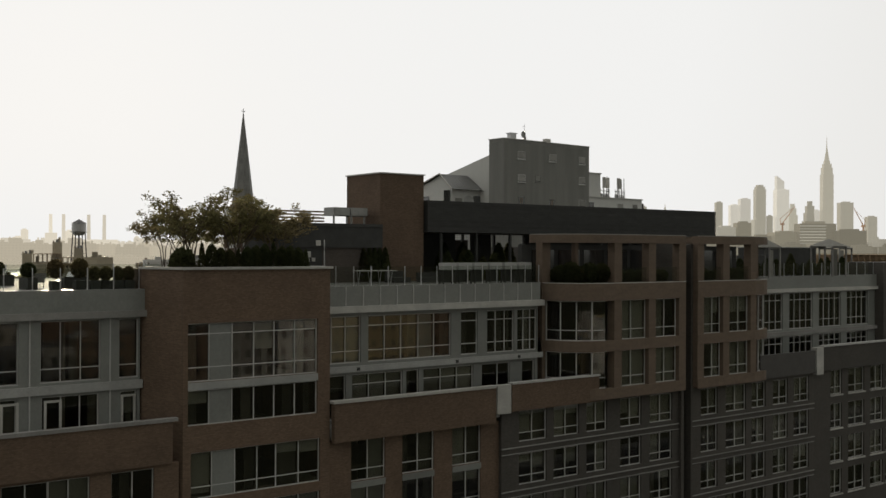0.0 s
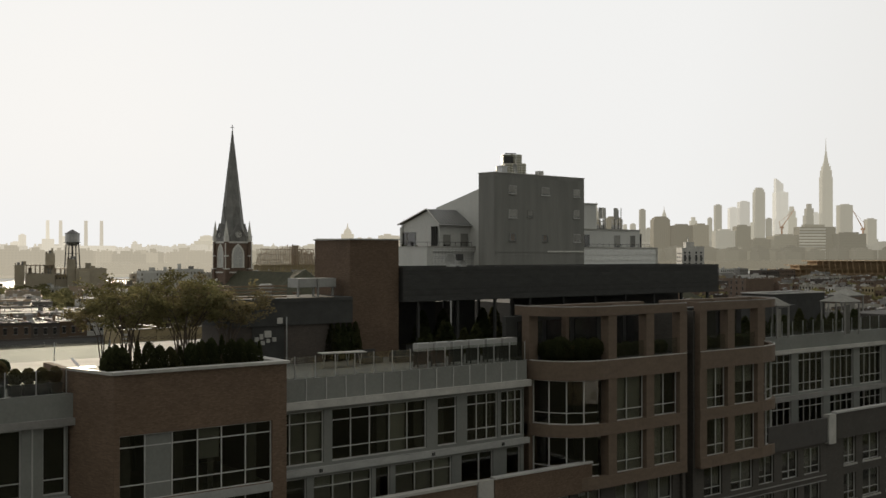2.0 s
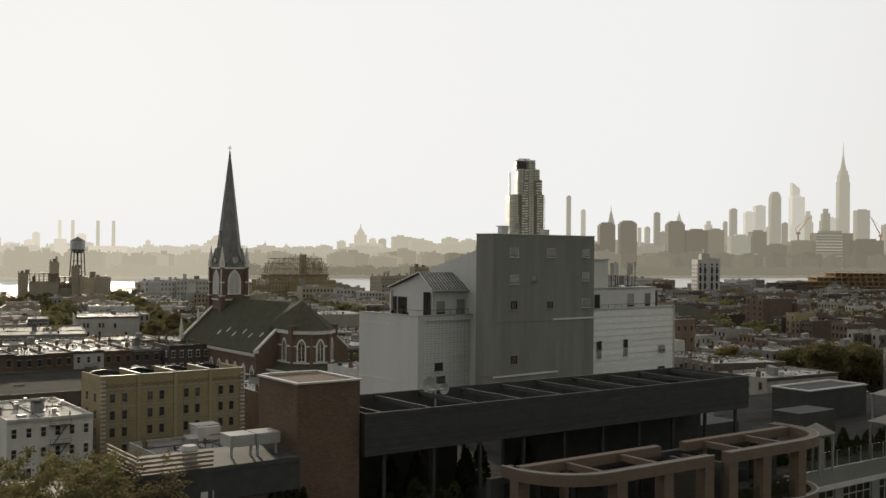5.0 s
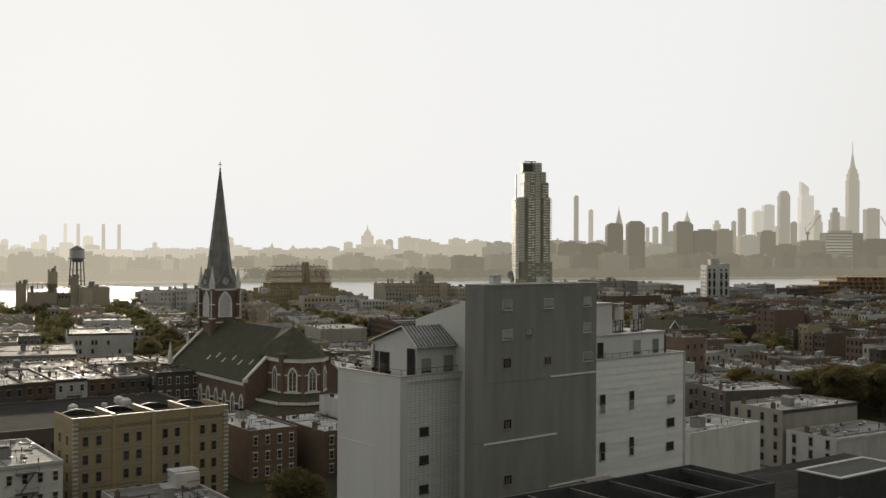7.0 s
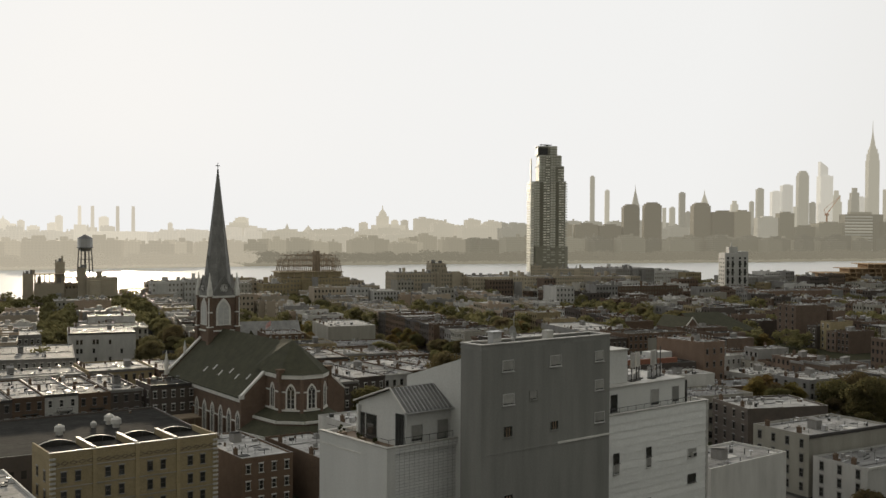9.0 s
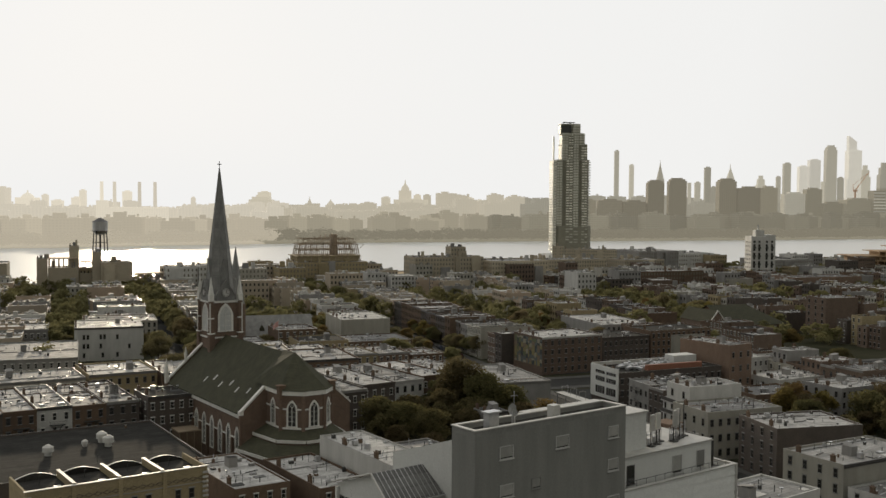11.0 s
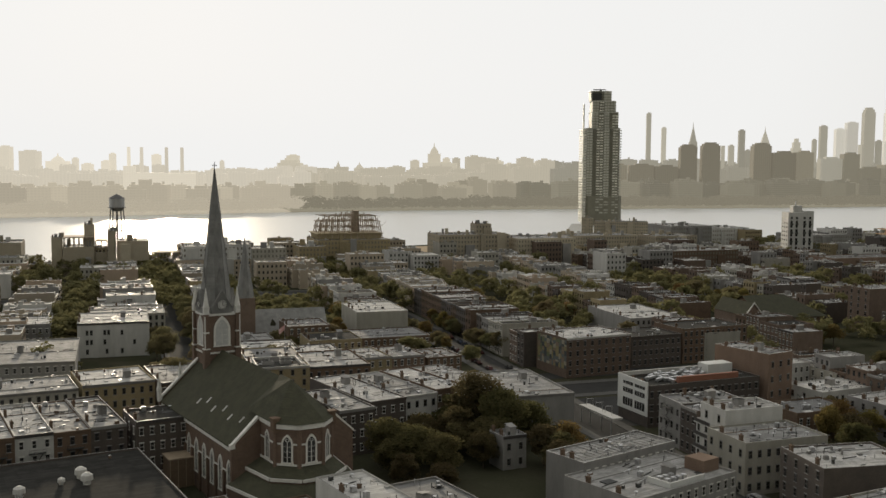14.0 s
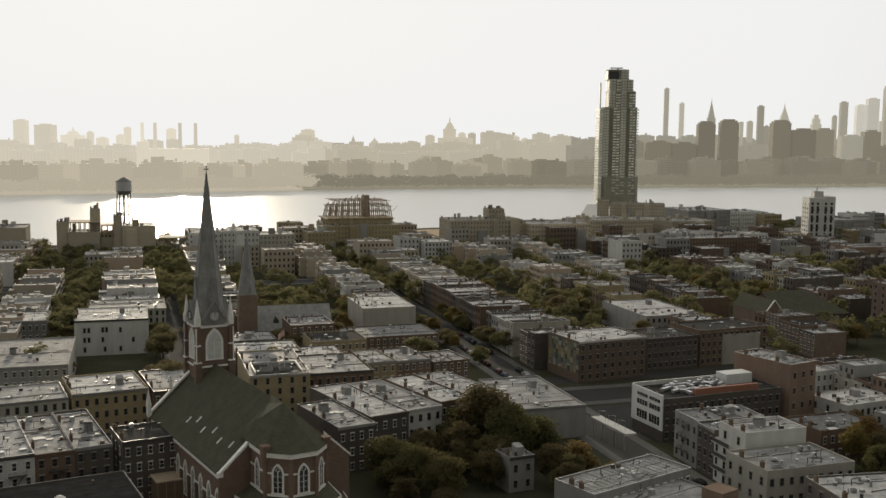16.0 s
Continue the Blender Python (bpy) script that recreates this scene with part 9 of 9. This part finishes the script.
part("deck", Build().box(-25.5, 23.5, -14, 14, 3.6, 4.1).box(-24, 22, -13, 13, 0, 3.5), TAN, sc)
part("core", Build().box(4, 8, -3, 3, 4.1, 19.5), RUST, sc, "stair core inside the frame")

# second church with a dark spire and grey roof
c2 = thing("brick_church", "smaller brick church with a slate spire and grey roof", "church", pose(204, 432, 0, 0, 0, -14))
part("tower", Build().box(-3.4, 3.4, -3.4, 3.4, 0, 22), RED, c2)
part("spire", Build().cyl(0, 0, 22, 45, 3.6, 0.1, 8, 0, radians(22.5)), SPIRE, c2)
part("nave", Build().box(4, 32, 0, 16, 0, 8), RED, c2)
part("roof", Build().face([(3.6, -0.6, 7.6), (32.4, -0.6, 7.6), (32.4, 8, 16), (3.6, 8, 16)]).face([(3.6, 16.6, 7.6), (3.6, 8, 16), (32.4, 8, 16), (32.4, 16.6, 7.6)]).face([(3.6, -0.6, 7.6), (3.6, 8, 16), (3.6, 16.6, 7.6)]).face([(32.4, -0.6, 7.6), (32.4, 16.6, 7.6), (32.4, 8, 16)]), SPIRE, c2)
for u in (11, 18, 25):
    part("dormer", Build().prism([(u - 1, 2), (u + 1, 2), (u + 1, 4.6), (u - 1, 4.6)], 9, 11).face([(u - 1, 2, 11), (u + 1, 2, 11), (u, 2, 12.6)]).face([(u - 1, 2, 11), (u, 2, 12.6), (u, 5, 12.6), (u - 1, 4.6, 11)]).face([(u + 1, 2, 11), (u + 1, 4.6, 11), (u, 5, 12.6), (u, 2, 12.6)]), SLATE, c2)

placed(464, 483, 341, 355, 19.5, RED, ROOF_B, "tall plain brown brick apartment block", -14, windows="L", cols=3, win=WIN_DARK, name="apartment_block", clutter=3, cornice=False)
placed(483.5, 491, 335, 349, 16.5, RED, ROOF_B, "brown brick annex of an apartment block", -14, windows="", name="apartment_block", clutter=2, cornice=False)
# dark gabled hall and the white-roofed house before it
gh = thing("gabled_hall", "brown brick hall under a large dark slate gable roof", "church hall", pose(*sq(325, 468), 0, 0, 0, -14))
part("wall", Build().box(-9, 21, -15, 15, 0, 7.5), BRICK, gh)
part("roof", Build().face([(-10, -16.2, 7.2), (24, -16.2, 7.2), (12, 0, 15.4), (-10, 0, 15.4)]).face([(-10, 16.2, 7.2), (-10, 0, 15.4), (12, 0, 15.4), (24, 16.2, 7.2)]).face([(24, -16.2, 7.2), (24, 16.2, 7.2), (12, 0, 15.4)]), SLATE, gh)
part("gable", Build().face([(-9, -15, 7.4), (-9, 0, 15.2), (-9, 15, 7.4)]), BRICK, gh)
for k in range(9):
    part("window", Build().box(-7.6 + k * 3.1, -6.0 + k * 3.1, -15.12, -15.003, 4.4, 6.4), FRAME, gh)
part("front_gable", Build().prism([(-20, -18), (-12, -18), (-12, 6), (-20, 6)], 0, 9.5).face([(-20, -18, 9.5), (-12, -18, 9.5), (-16, -18, 14.2)]), RED, gh, "red brick front gable")
part("front_gable_roof", Build().face([(-20.5, -18.4, 9.2), (-16, -18.4, 14.6), (-16, 6, 14.6), (-20.5, 6, 9.2)][::-1]).face([(-11.5, -18.4, 9.2), (-11.5, 6, 9.2), (-16, 6, 14.6), (-16, -18.4, 14.6)][::-1]), SLATE, gh)
part("coping", Build().tube((-20.6, -18.5, 9.1), (-16, -18.5, 14.7), 0.3, None, 4).tube((-11.4, -18.5, 9.1), (-16, -18.5, 14.7), 0.3, None, 4), LIME, gh)
x, y = sq(263, 472)
flat_house(x, y, 25, 40, 10, -14, STONE, ROOF_S, "grey rendered corner house with a broad bright roof", "building", "", "F", name="apartment_house", cornice=False, clutter=9, far=True)

# flag on the parish hall
fp = thing("flagpole", "roof flagpole with a hanging flag", "flagpole", pose(184, 346.4, 12.4))
part("pole", Build().cyl(0, 0, 0, 13, 0.09, 0.05, 8), STEEL, fp)
part("flag", Build().face([(-0.05, 0, 12.3), (-1.0, 0.3, 11.6), (-1.9, 0.1, 10.9), (-1.8, 0.0, 9.4), (-0.9, 0.25, 10.0), (-0.05, 0, 10.6)]), FLAGCLOTH, fp)


# parked cars on the side streets
CAR_PAINT = [plain("car_paint_" + c, v, 0.25, 0.3) for c, v in (("silver", (0.4, 0.4, 0.4)), ("black", (0.03, 0.03, 0.03)), ("white", (0.6, 0.6, 0.58)), ("red", (0.07, 0.028, 0.025)), ("blue", (0.05, 0.058, 0.08)))]
BODY = Build().box(-0.88, 0.88, -2.2, 2.2, 0.3, 0.85).prism([(-0.82, -1.3), (0.82, -1.3), (0.82, 1.6), (-0.82, 1.6)], 0.85, 1.45, scale=0.8)
CABIN = Build().box(-0.84, 0.84, -1.0, 1.3, 0.9, 1.3)
WHEEL = Build().tube((-0.12, 0, 0), (0.12, 0, 0), 0.32, None, 12).mesh("wheel", DARKM)
pr_ = random.Random(21)


def car(x, y, rot):
    i = pr_.randrange(5)
    c = thing("car", ("silver", "black", "white", "dark red", "dark blue")[i] + " car parked along the kerb", "car", pose(x, y, 0.02, 0, 0, rot), "parked cars")
    part("body", BODY, CAR_PAINT[i], c)
    part("window_band", CABIN, PANE, c)
    for a in (-0.85, 0.85):
        for b_ in (-1.35, 1.35):
            part("wheel", WHEEL, None, c, m=pose(a, b_, 0.32))


for k in range(16):
    if pr_.random() < 0.5:
        car(*sq(173.2, 400 + k * 6.2), ROT - 90 + pr_.uniform(-2, 2))
    if pr_.random() < 0.45:
        car(*sq(180.8, 400 + k * 6.2), ROT + 90 + pr_.uniform(-2, 2))
for k in range(5):
    car(*sq(180.0, 262 + k * 7.5), ROT + 90)
    car(*sq(172.2, 250 + k * 8.1), ROT - 90)
# shop canopy by the near street
cn = thing("shop_canopy", "long white canopy over a shop front", "canopy", pose(250, 277, 0, 0, 0, -9))
part("canopy", Build().box(-1.6, 1.6, -9, 9, 4.2, 4.7), COPING, cn)
for v in (-8, -3, 3, 8):
    part("post", Build().box(-1.4, -1.2, v, v + 0.2, 0, 4.2), STEEL, cn)
for v in (-6, -1, 4):
    part("sign_frame", Build().tube((0, v, 4.7), (0, v, 7.4), 0.06).tube((0, v, 7.4), (0, v + 3.5, 6.6), 0.05).tube((0, v + 3.5, 4.7), (0, v + 3.5, 6.6), 0.06), STEEL, cn)

sl = Build().face([(*sq(268, 878), 0.06), (*sq(330, 878), 0.06), (*sq(330, 950), 0.06), (*sq(268, 940), 0.06)])
thing("sand_lot", "bare sandy building lot by the river", "ground", kind="structure", shape=sl, mats=surf("bare_sand", (0.42, 0.34, 0.24), (0.34, 0.27, 0.19), 1.0, 0.1, 1, 0.1, spec=0.0))
